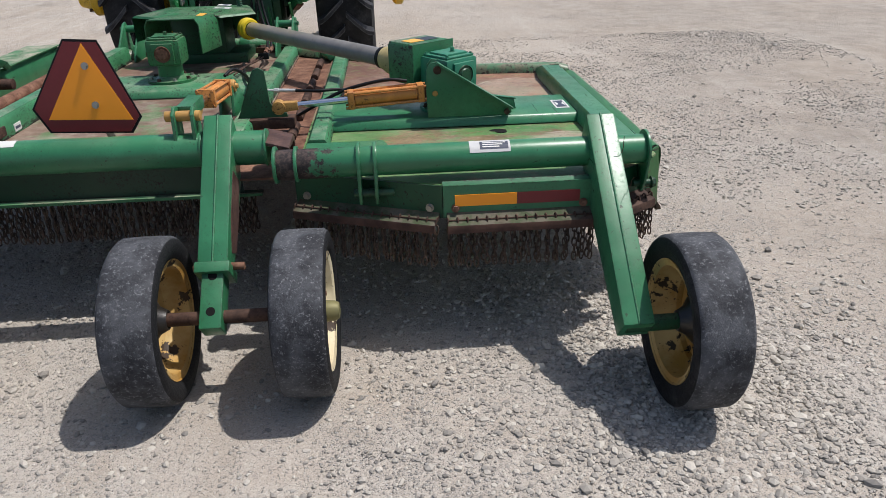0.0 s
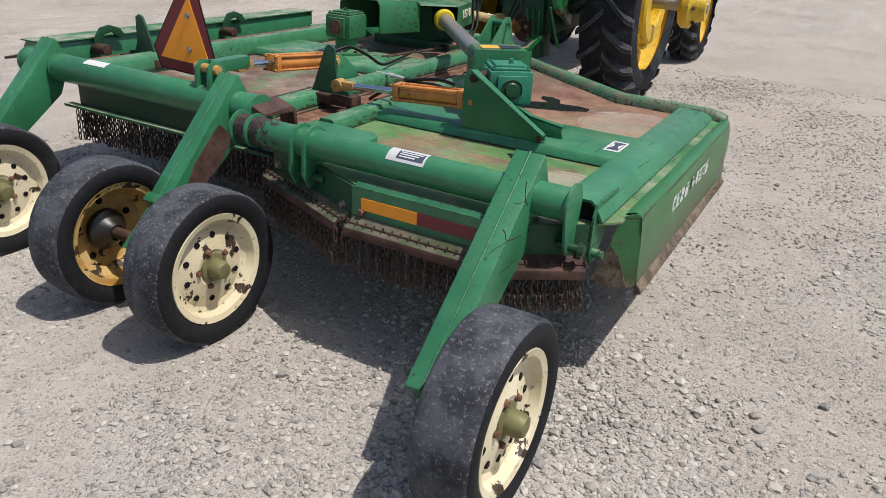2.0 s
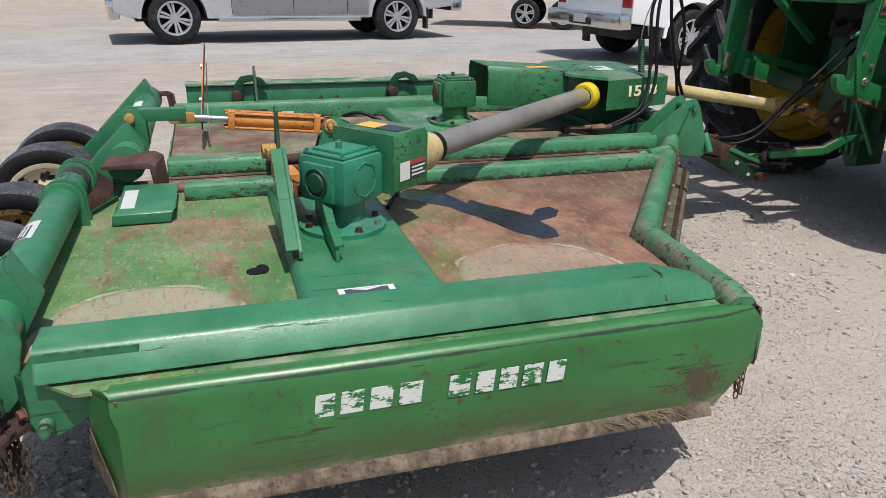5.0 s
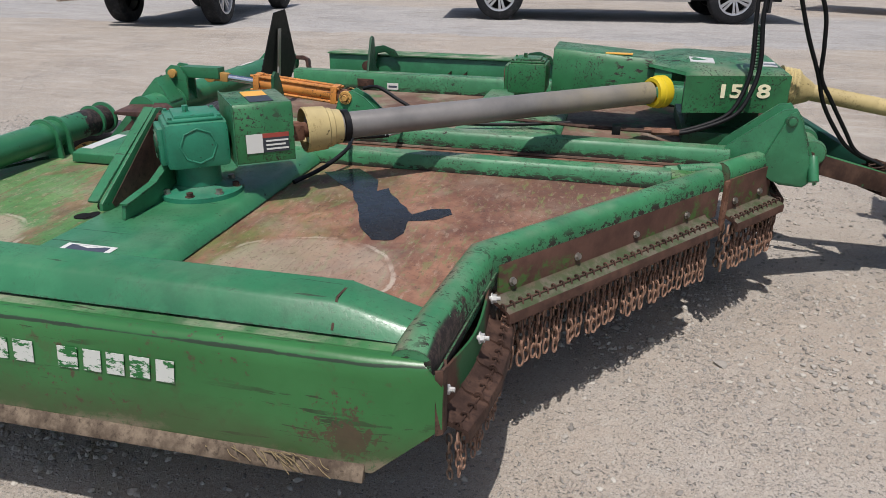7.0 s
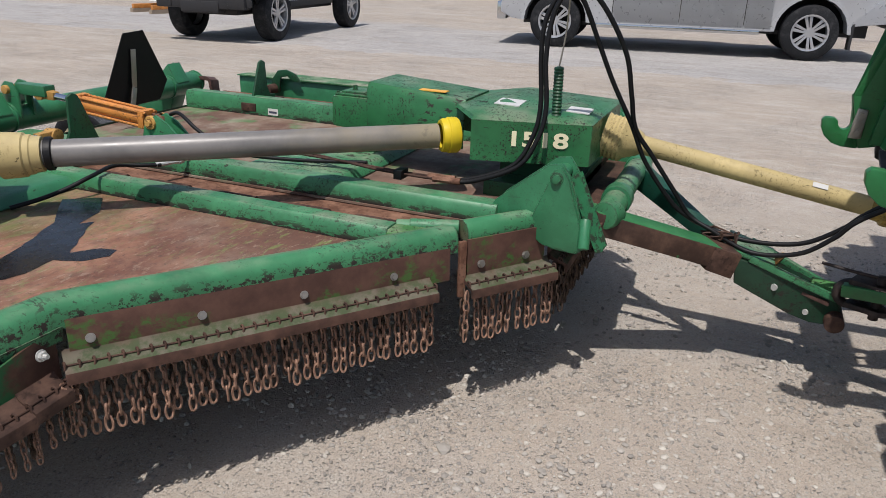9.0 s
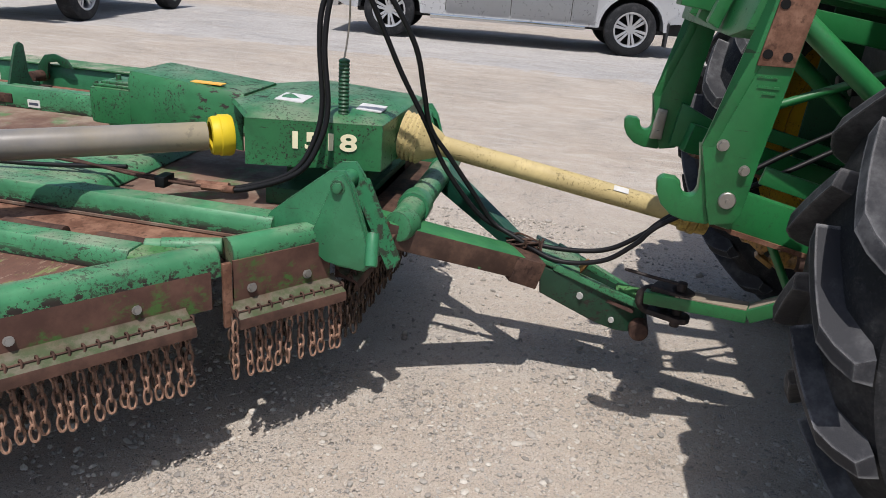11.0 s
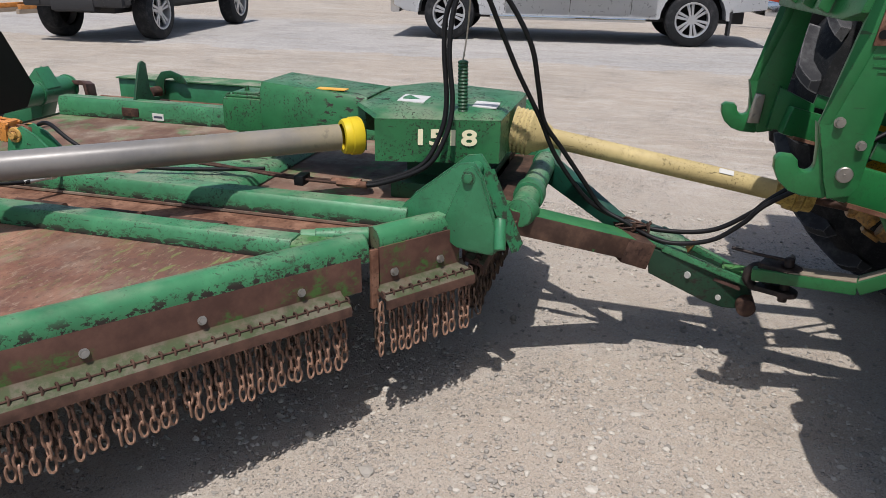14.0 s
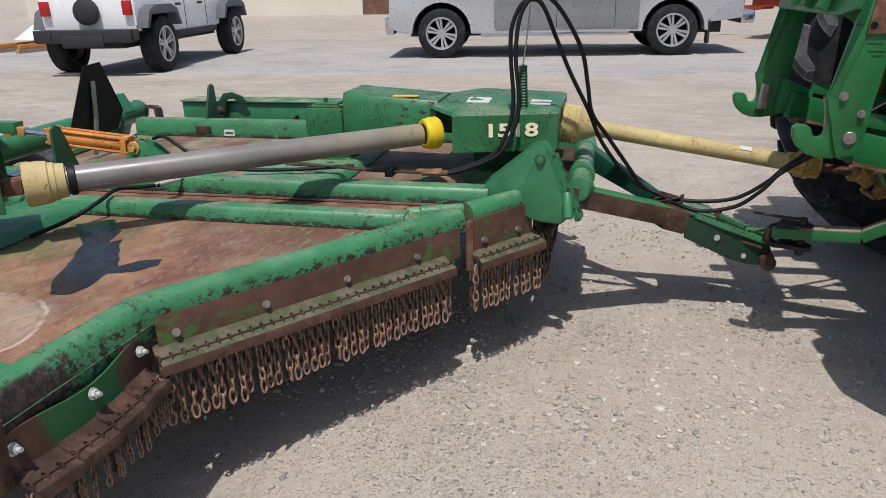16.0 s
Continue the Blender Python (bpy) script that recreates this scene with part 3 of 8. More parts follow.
def build_stones():
    """Loose gravel, thick where the wheels have not packed the dust."""
    rng = np.random.default_rng(5)
    ico = bmesh.new()
    bmesh.ops.create_icosphere(ico, subdivisions=1, radius=1)
    base = np.array([v.co[:] for v in ico.verts])
    tris = np.array([[v.index for v in f.verts] for f in ico.faces])
    ico.free()
    allv, allf, k = [], [], 0
    tries = 0
    while k < 96000 and tries < 380000:
        tries += 1
        x, y = rng.uniform(-3.0, 5.0), rng.uniform(-0.6, 9.5)
        coarse = tries % 14 == 0
        if coarse:
            x, y = rng.normal(0.95, 0.45), rng.normal(2.2, 0.55)
        cover = noise.noise((x * 0.8, y * 0.8, 1.0)) + 0.5 * noise.noise((x * 2.7, y * 2.7, 2.0))
        if not coarse and rng.random() > 0.50 + cover * 1.0:
            continue
        r = 0.0032 + 0.009 * rng.random() ** 2.6 + (0.011 * rng.random() if rng.random() < (0.09 if coarse else 0.02) else 0)
        s = r * (1 + 0.45 * rng.uniform(-1, 1, 3)) * np.array([1, 1, 0.7])
        v = base * (1 + 0.22 * rng.uniform(-1, 1, (len(base), 1))) * s
        a = rng.uniform(0, 6.28)
        c, sn = math.cos(a), math.sin(a)
        v = v @ np.array([[c, -sn, 0], [sn, c, 0], [0, 0, 1]])
        v += (x, y, rise(x, y) + r * rng.uniform(-0.05, 0.35) + 0.012 * noise.noise((x * 0.9, y * 0.9, 3)))
        allv.append(v)
        allf.append(tris + k * len(base))
        k += 1
    me = bpy.data.meshes.new("gravel")
    me.from_pydata(np.concatenate(allv).tolist(), [], np.concatenate(allf).tolist())
    me.materials.append(stone_mat())
    tagged(new("gravel", me), "loose pale grey limestone chips on the yard", "gravel", kind="stuff")


build_ground()
build_stones()

# ---- the rotary cutter ----
cutter = thing("rotary_cutter", (XC, 4.0, 0), "worn green flex-wing rotary cutter hitched behind the tractor", "rotary cutter")
DECK_Z = 0.635
U = Vector((-0.8, 0.6, 0))     # along the slanting front edge, inwards
NF = Vector((0.6, 0.8, 0))     # out of it


def front_at(x, out=0.0, z=0.0):
    """A point of the slanting front line at x, that far out of it."""
    y = (3.93 - 0.6 * x) / 0.8
    return Vector((x, y, z)) + NF * out


# the wing's front line from the outer corner inwards
FRONT = [Vector((1.02, 4.461, 0)), Vector((0.545, 4.503, 0)), front_at(-0.385)]


def link_mesh():
    """A chain strand of long oval links, hung from its top end at 0."""
    bm = bmesh.new()
    for k in range(5):
        z0 = -0.0365 * k
        turn = Matrix.Rotation(radians(90 * (k % 2) + 9 * math.sin(3 * k)), 4, "Z")
        pts = []
        for j in range(12):
            a = 2 * math.pi * j / 12
            z = math.sin(a)
            pts.append(turn @ Vector((0.0118 * math.cos(a) * (1.0 if abs(z) > 0.6 else 0.86), 0, -0.0235 + 0.0235 * z)) + Vector((0, 0, z0)))
        rings = []
        for j, p in enumerate(pts):
            d = (pts[(j + 1) % 12] - pts[j - 1]).normalized()
            s = d.orthogonal().normalized()
            if j == 0:
                ref = s
            s = (ref - d * ref.dot(d)).normalized()
            t = d.cross(s)
            rings.append([bm.verts.new(p + (s * math.cos(2 * math.pi * i / 5) + t * math.sin(2 * math.pi * i / 5)) * 0.0038) for i in range(5)])
        for j in range(12):
            a, b = rings[j], rings[(j + 1) % 12]
            for i in range(5):
                bm.faces.new((a[i], a[(i + 1) % 5], b[(i + 1) % 5], b[i]))
    return finish(bm, "chain", CHAIN, angle=60)


STRAND = link_mesh()
# shaded copy of the strand, for rear and inner rows
STRAND_SHADED = STRAND.copy()
STRAND_SHADED.materials[0] = CHAIN_SHADED
rng = random.Random(11)
rest_of_chain = []


def chain_row(a, b, z, parent, gap=0.034, s=1, own=True, size=1.0, strand=None):
    a, b = Vector(a), Vector(b)
    way = math.degrees(math.atan2(b.y - a.y, (b.x - a.x) * s))
    n = int((b - a).length / gap)
    for k in range(n + 1):
        p = a.lerp(b, k / max(1, n))
        x = p.x if s > 0 else mir(p.x)
        m = pose(x, p.y, z + rng.uniform(-0.006, 0.006), rng.uniform(-3, 3), rng.uniform(-2.5, 2.5), way + rng.choice((0, 0, 0, 0, 0, 0, 90)) + rng.gauss(0, 12)) @ Matrix.Diagonal((size, size, size, 1))
        if own:
            ob = new("chain", strand or STRAND)
            hang(ob, parent)
            ob.matrix_basis = m
        else:
            rest_of_chain.append(m)


def shelf(a, b, out, s=1, z=0.515, material=None):
    """The angle shelf that holds the chains: a slotted plate with a turned-down rusty lip."""
    a, b = Vector(a), Vector(b)
    d = (b - a).normalized()
    o = Vector(out).normalized()
    bm = bmesh.new()
    up = Vector((0, 0, 1))
    prof = [(0, 0.032), (0.012, 0.018), (0.052, 0.003), (0.062, 0.0), (0.069, -0.004), (0.072, -0.012), (0.072, -0.034), (0.064, -0.034), (0.063, -0.012), (0.05, -0.006), (0, 0.006)]
    prism(bm, [a + o * p + up * (z + q) for p, q in prof], b - a)
    ob = part("chain_shelf", bm, material or SHELF, cutter, "rusty brown chain shelf with a rod of chain hooks", 0.0, 30, s)
    # the chain pins that lie across the slots
    bm = bmesh.new()
    n = int((b - a).length / 0.034)
    for k in range(n + 1):
        c = a.lerp(b, k / max(1, n))
        pipe(bm, [c + o * 0.037 + up * (z + 0.006), c + o * 0.040 + up * (z + 0.016), c + o * 0.050 + up * (z + 0.014) + d * 0.002, c + o * 0.055 + up * z], 0.0032, 5)
    cyl(bm, a + o * 0.046 + up * (z + 0.0085), b + o * 0.046 + up * (z + 0.0085), 0.0028, n=6)
    part("chain_hook", bm, RUSTY_DARK, ob, s=s)


def shelf_mat():
    m, t, p = tree("dusty_rusty_shelf", 0.8)
    base = mix(t, ramp(t, noise_tex(t, 12, 6), 0.3, 0.7), (0.045, 0.024, 0.018), (0.105, 0.055, 0.04))
    d = math_node(t, "MULTIPLY", ramp(t, up_facing(t), 0.55, 0.9), ramp(t, noise_tex(t, 7, 6), 0.25, 0.5))
    top = mix(t, ramp(t, noise_tex(t, 16, 6, 0.7), 0.4, 0.62), (0.05, 0.075, 0.034), (0.125, 0.115, 0.085))
    t.links.new(mix(t, math_node(t, "MULTIPLY", d, 0.9), base, top), p.inputs["Base Color"])
    bump(t, p, noise_tex(t, 60, 5), 0.3, 0.003)
    return m


def plate_mat():
    """Front and rear plates: rust-brown primer with green left in patches."""
    m, t, p = tree("rust_and_green_plate", 0.65)
    rust = mix(t, ramp(t, noise_tex(t, 7, 7, 0.65), 0.3, 0.7), (0.062, 0.031, 0.024), (0.12, 0.062, 0.046))
    low = math_node(t, "SUBTRACT", 0.60, axis_value(t, 2))
    k = math_node(t, "MULTIPLY", ramp(t, math_node(t, "ADD", noise_tex(t, 3.4, 6, 0.7), low), 0.545, 0.62), ramp(t, noise_tex(t, 34, 6, 0.7, stretch=(1, 1, 2.2)), 0.40, 0.54))
    t.links.new(mix(t, math_node(t, "MULTIPLY", k, 0.85), rust, (0.05, 0.13, 0.03)), p.inputs["Base Color"])
    bump(t, p, noise_tex(t, 40, 5), 0.2, 0.004)
    return m


def skirt_mat():
    """The outer skirt: green, scratched along its length, rubbed and muddy at the foot."""
    m, t, p = tree("scratched_skirt_paint", 0.4)
    z = axis_value(t, 2)
    base = mix(t, ramp(t, noise_tex(t, 3, 5), 0.3, 0.7), (0.026, 0.125, 0.034), (0.036, 0.166, 0.049))
    scr = math_node(t, "MULTIPLY", ramp(t, noise_tex(t, 60, 7, 0.66, stretch=(1, 0.06, 1.0), dist=0.3), 0.575, 0.60), ramp(t, noise_tex(t, 3.0, 4), 0.4, 0.6))
    base = mix(t, math_node(t, "MULTIPLY", scr, 0.85), base, (0.02, 0.024, 0.014))
    spot = math_node(t, "MULTIPLY", ramp(t, noise_tex(t, 4.6, 8, 0.75), 0.575, 0.62), math_node(t, "ADD", 0.25, math_node(t, "MULTIPLY", edge_mask(t, 0.02), 1.0)))
    base = mix(t, spot, base, (0.07, 0.038, 0.026))
    base = mix(t, math_node(t, "MULTIPLY", ramp(t, noise_tex(t, 45, 6, 0.72), 0.57, 0.63), ramp(t, noise_tex(t, 2.6, 3), 0.48, 0.62)), base, (0.075, 0.045, 0.03))
    # paint rubbed off along the fold of the top edge
    fold = math_node(t, "ABSOLUTE", math_node(t, "SUBTRACT", z, 0.634), 0)
    fold = math_node(t, "SUBTRACT", math_node(t, "MULTIPLY", noise_tex(t, 26, 7, 0.7, stretch=(1, 0.16, 1), dist=0.4), 0.02), fold)
    base = mix(t, math_node(t, "MULTIPLY", ramp(t, fold, 0.006, 0.0085), 0.85), base, (0.02, 0.022, 0.016))
    # a speckled rust patch near the front
    yv = math_node(t, "ABSOLUTE", math_node(t, "SUBTRACT", axis_value(t, 1), 4.30), 0)
    zv = math_node(t, "ABSOLUTE", math_node(t, "SUBTRACT", z, 0.455), 0)
    near = math_node(t, "ADD", math_node(t, "MULTIPLY", yv, 2.6), math_node(t, "MULTIPLY", zv, 4.2))
    near = math_node(t, "SUBTRACT", math_node(t, "ADD", math_node(t, "MULTIPLY", noise_tex(t, 9, 5, 0.6), 0.7), math_node(t, "MULTIPLY", noise_tex(t, 75, 6, 0.75), 1.0)), near)
    base = mix(t, math_node(t, "MULTIPLY", ramp(t, near, 0.60, 0.68), 0.92), base, mix(t, noise_tex(t, 30, 4), (0.035, 0.022, 0.018), (0.11, 0.06, 0.04)))
    # olive grime that thickens to dried mud at the foot
    zz = math_node(t, "ADD", z, math_node(t, "MULTIPLY", math_node(t, "SUBTRACT", noise_tex(t, 6, 8, 0.75, stretch=(1, 0.45, 1)), 0.5), 0.2))
    grime = math_node(t, "SUBTRACT", 1.0, ramp(t, zz, 0.40, 0.53))
    base = mix(t, math_node(t, "MULTIPLY", grime, 0.65), base, (0.05, 0.052, 0.023))
    mud = math_node(t, "SUBTRACT", 1.0, ramp(t, zz, 0.375, 0.42))
    mud = math_node(t, "MULTIPLY", mud, ramp(t, noise_tex(t, 60, 6, 0.75), 0.36, 0.5))
    base = mix(t, math_node(t, "MULTIPLY", mud, 0.8), base, (0.2, 0.155, 0.11))
    t.links.new(base, p.inputs["Base Color"])
    t.links.new(math_node(t, "ADD", math_node(t, "MULTIPLY", mud, 0.4), 0.36), p.inputs["Roughness"])
    bump(t, p, noise_tex(t, 18, 5), 0.1, 0.01)
    return m


def outer_plate_mat():
    """The bulged outer plate: dark brown, with green paint left towards its middle."""
    m, t, p = tree("brown_plate_green_middle", 0.6)
    rust = mix(t, ramp(t, noise_tex(t, 9, 7, 0.65), 0.3, 0.7), (0.05, 0.026, 0.02), (0.115, 0.06, 0.042))
    off = math_node(t, "ABSOLUTE", math_node(t, "SUBTRACT", axis_value(t, 0), 0.83), 0)
    keep = math_node(t, "SUBTRACT", math_node(t, "MULTIPLY", noise_tex(t, 7, 7, 0.7), 0.34), off)
    t.links.new(mix(t, ramp(t, keep, 0.0, 0.05), rust, (0.02, 0.1, 0.038)), p.inputs["Base Color"])
    bump(t, p, noise_tex(t, 40, 5), 0.2, 0.004)
    return m


SHELF, PLATE, SKIRT, OUTER_PLATE = shelf_mat(), plate_mat(), skirt_mat(), outer_plate_mat()


def gearbox(at, turn, name, s=1, teal=True, boss_only=False):
    """A right-angle gearbox on a round flange; its input shaft points along +y of its own frame."""
    col = GREEN_TEAL if teal else GREEN_SPOTTED
    m = pose(*at, 0, 0, turn) @ Matrix.Scale(0.93 if teal else 0.9, 4)

    def put(bm):
        bmesh.ops.transform(bm, matrix=m, verts=bm.verts)
        return bm
    bm = bmesh.new()
    box(bm, -0.105, 0.105, -0.105, 0.105, 0.105, 0.265)
    body = part(name, put(bm), col, cutter, "cast gearbox in teal-green paint" if teal else "cast gearbox in green paint", 0.024, 50, s)
    bm = bmesh.new()
    lathe(bm, [(0, 0), (0.15, 0), (0.15, 0.016), (0.1, 0.022), (0.078, 0.035), (0.075, 0.105), (0.09, 0.115), (0, 0.115)], (0, 0, 0), (0, 0, 1), 36)
    part("mounting_flange", put(bm), col, body, "", 0, 40, s)
    for k in range(8):
        a = radians(22 + 45 * k)
        bm = bmesh.new()
        bolt(bm, (0.125 * math.cos(a), 0.125 * math.sin(a), 0.017), (0, 0, 1), 0.012, 0.012)
        part("bolt", put(bm), RUSTY_DARK if k % 2 else STEEL, body, "", 0, 35, s)
    bm = bmesh.new()
    prism(bm, [(-0.09, -0.09, 0.262), (0.09, -0.09, 0.262), (0.09, 0.09, 0.262), (-0.09, 0.09, 0.262)], (0, 0, 0.012))
    prism(bm, [(-0.07, -0.065, 0.27), (0.07, -0.065, 0.27), (0.07, 0.065, 0.27), (-0.07, 0.065, 0.27)], (0, 0, 0.014))
    part("top_cover", put(bm), col, body, "", 0.006, 50, s)
    for i, j, r, h in ((-0.078, -0.078, 0.007, 0.006), (-0.078, 0.078, 0.007, 0.006), (0.078, -0.078, 0.007, 0.006), (0.078, 0.078, 0.007, 0.006), (0.01, -0.02, 0.011, 0.02)):
        bm = bmesh.new()
        bolt(bm, (i, j, 0.272 if abs(i) > 0.05 else 0.282), (0, 0, 1), r, h)
        part("cover_bolt", put(bm), col, body, "", 0, 35, s)
    # rear bearing cap
    bm = bmesh.new()
    box(bm, -0.068, 0.068, -0.122, -0.1, 0.118, 0.245)
    part("bearing_housing", put(bm), col, body, "", 0.008, 50, s)
    bm = bmesh.new()
    lathe(bm, [(0, -0.006), (0.03, -0.006), (0.036, 0.001), (0.046, 0.001), (0.048, -0.004), (0.05, 0.004), (0, 0.004)], (0, -0.124, 0.182), (0, 1, 0), 24)
    part("bearing_cap", put(bm), GREEN_DARK if teal else RUSTY, body, "", 0, 30, s)
    if teal:
        # raised panel on the side faces, with a plain cast emblem
        for sx in (1, -1):
            bm = bmesh.new()
            lathe(bm, [(0.062, 0), (0.062, 0.003), (0.059, 0.0045), (0.055, 0.003), (0.055, 0)], (0.104 * sx, 0, 0.185), (sx, 0, 0), 8)
            part("cast_emblem", put(bm), col, body, "", 0, 30, s)
    return body


def cutter_wheel(at, side, name="wheel", s=1):
    """A worn smooth tyre on a steel rim, cream outside and ochre within; the disc sits towards side (+1 or -1 in x)."""
    x, y, z = at
    r, w = z + 0.002, 0.086
    ax = (side, 0, 0)
    bm = bmesh.new()
    R = 0.205
    prof = [(R, -w * 0.86), (R + 0.006, -w * 0.92), (R + 0.006, -w * 0.86), (R - 0.018, -w * 0.8), (R - 0.024, -w * 0.3), (R - 0.05, w * 0.1), (R - 0.05, w * 0.42), (R - 0.07, w * 0.5), (0.07, w * 0.62), (0.06, w * 0.56), (0, w * 0.56),
            (0, w * 0.5), (0.07, w * 0.5), (R - 0.076, w * 0.4), (R - 0.06, w * 0.34), (R - 0.03, w * 0.34)]
    outer = [(R - 0.05, w * 0.42), (R - 0.03, w * 0.5), (R - 0.018, w * 0.86), (R + 0.004, w * 0.93), (R + 0.006, w * 0.86)]
    lathe(bm, prof, at, ax, 40)
    lathe(bm, outer, at, ax, 40)
    for f in bm.faces:
        c = f.calc_center_median()
        rad = math.hypot(c.y - y, c.z - z)
        f.material_index = 0 if (c.x - x) * side >= w * (0.42 if rad > R - 0.075 else 0.53) else 1
    wheel = part(name, bm, [CREAM, OCHRE], cutter, "steel wheel, flaking cream outside and ochre within", 0, 35, s)
    bm = bmesh.new()
    tp = [(R, -w * 0.84), (R + 0.02, -w * 0.99), (r - 0.035, -w * 1.06), (r - 0.012, -w * 0.98), (r - 0.002, -w * 0.84), (r, -w * 0.3), (r, w * 0.3), (r - 0.002, w * 0.84), (r - 0.012, w * 0.98), (r - 0.035, w * 1.06), (R + 0.02, w * 0.99), (R, w * 0.84)]
    lathe(bm, tp, at, ax, 56)
    for f in bm.faces:
        c = f.calc_center_median()
        f.material_index = 0 if math.hypot(c.y - y, c.z - z) > r - 0.02 else 1
    part("tyre", bm, [TYRE, TYRE_SIDE], wheel, "bald black tyre scuffed grey", 0, 40, s)
    bm = bmesh.new()
    lathe(bm, [(0, 0.115), (0.028, 0.11), (0.036, 0.095), (0.038, 0.06), (0.055, 0.055), (0.055, 0.045), (0, 0.045)], at, ax, 20)
    part("hub", bm, rust_hub, wheel, "greasy cast hub", 0, 35, s)
    for k in range(10):
        a = 2 * math.pi * k / 10 + 0.2
        bm = bmesh.new()
        rad = 0.122 if k % 2 else 0.126
        c = Vector((x + side * w * 0.535, y + rad * math.cos(a), z + rad * math.sin(a)))
        lathe(bm, [(0, 0.002), (0.0115, 0.002), (0.0125, -0.004)], c, ax, 12)
        part("bolt_hole", bm, DARK, wheel, "", 0, 35, s)
    bm = bmesh.new()
    lathe(bm, [(0.028, -0.05), (0.034, -0.05), (0.05, -0.02), (0.082, 0.004), (0.085, 0.024), (0.028, 0.03)], at, ax, 20)
    part("inner_hub", bm, GREASE, wheel, "black greasy inner hub", 0, 35, s)
    for k in range(5):
        a = 2 * math.pi * k / 5 + 0.35
        bm = bmesh.new()
        c = Vector((x + side * w * 0.37, y + 0.118 * math.cos(a), z + 0.118 * math.sin(a)))
        lathe(bm, [(0, -0.004), (0.013, -0.004), (0.014, 0.004)], c, ax, 12)
        part("bolt_hole", bm, DARK, wheel, "", 0, 35, s)
    for k in range(5):
        a = 2 * math.pi * k / 5 + 0.6
        c = Vector((x + side * w * 0.6, y + 0.07 * math.cos(a), z + 0.07 * math.sin(a)))
        bm = bmesh.new()
        bolt(bm, c, ax, 0.009, 0.01)
        part("wheel_nut", bm, RUSTY, wheel, "", 0, 35, s)
    return wheel


GREASE = plain("black_grease", (0.014, 0.012, 0.01), 0.4, 0, 0.4, 25, 0.2)
rust_hub = plain("greasy_hub", (0.16, 0.15, 0.07), 0.55, 0.2, 0.4, 20)


def wheel_arm(x, y0, z0, y1, z1, w, s=1, lower=0.0, welds=()):
    """The box-section arm from the axle tube (y0, z0) down and back to the wheel axle (y1, z1)."""
    bm = bmesh.new()
    d = Vector((0, y1 - y0, z1 - z0)).normalized()
    nrm = Vector((0, -d.z, d.y)) if d.z > 0 else Vector((0, d.z, -d.y))
    if nrm.z < 0:
        nrm = -nrm
    L = (Vector((0, y1, z1)) - Vector((0, y0, z0))).length
    end = L + 0.02 - lower
    a = Vector((0, y0, z0))
    # side outline: broad at the tube, narrow at the axle
    pts = [a - d * 0.085 + nrm * 0.092, a + d * end + nrm * 0.052, a + d * end - nrm * 0.052, a + d * 0.33 - nrm * 0.075, a + d * 0.10 - nrm * 0.10, a - d * 0.06 - nrm * 0.03]
    prism(bm, [Vector((x - w / 2, p.y, p.z)) for p in pts], (w, 0, 0))
    arm = part("wheel_arm", bm, GREEN, cutter, "green box-section wheel arm", 0.006, 40, s)
    # weld seam down the upper face
    bm = bmesh.new()
    p, q = pts[0] + nrm * 0.001, pts[1] + nrm * 0.001
    cyl(bm, (x, p.y, p.z), (x, q.y, q.z), 0.004, n=6)
    part("weld_seam", bm, GREEN, arm, "", 0, 60, s)
    # rubbed welds on the outer face, below the tube
    for run in welds:
        bm = bmesh.new()
        pipe(bm, [(x + w / 2 + 0.0005, y0 + u, z0 + v) for u, v in run], 0.0014, 6)
        part("weld_seam", bm, RUSTY_DARK, arm, "", 0, 60, s)
    if lower:
        bm = bmesh.new()
        c0, c1 = a + d * (end - 0.05), a + d * (L + 0.05)
        bar(bm, (x, c0.y, c0.z), (x, c1.y, c1.z), w * 0.72, 0.085, up=(0, nrm.y, nrm.z))
        low = part("inner_arm", bm, GREEN, arm, "telescoping inner arm with pin holes", 0.005, 40, s)
        for f in (end + 0.03, L - 0.01):
            c = a + d * f + nrm * 0.0435
            bm = bmesh.new()
            cyl(bm, (x, c.y - nrm.y * 0.01, c.z - nrm.z * 0.01), (x, c.y, c.z), 0.016, n=16)
            part("pin_hole", bm, DARK, arm, "", 0, 35, s)
        bm = bmesh.new()
        c = a + d * (end - 0.02)
        cyl(bm, (x - w * 0.75, c.y, c.z), (x + w * 0.95, c.y, c.z), 0.014, n=12)
        part("locking_pin", bm, RUSTY, arm, "", 0, 35, s)
        bm = bmesh.new()
        c = a + d * (end - 0.018)
        bar(bm, (x, c.y, c.z) , tuple(Vector((x, c.y, c.z)) + d * 0.04), w * 1.16, 0.125, up=(0, nrm.y, nrm.z))
        part("collar", bm, GREEN, arm, "", 0.004, 40, s)
    return arm


TUBE_Y, TUBE_Z, TUBE_R = 2.625, 0.717, 0.055


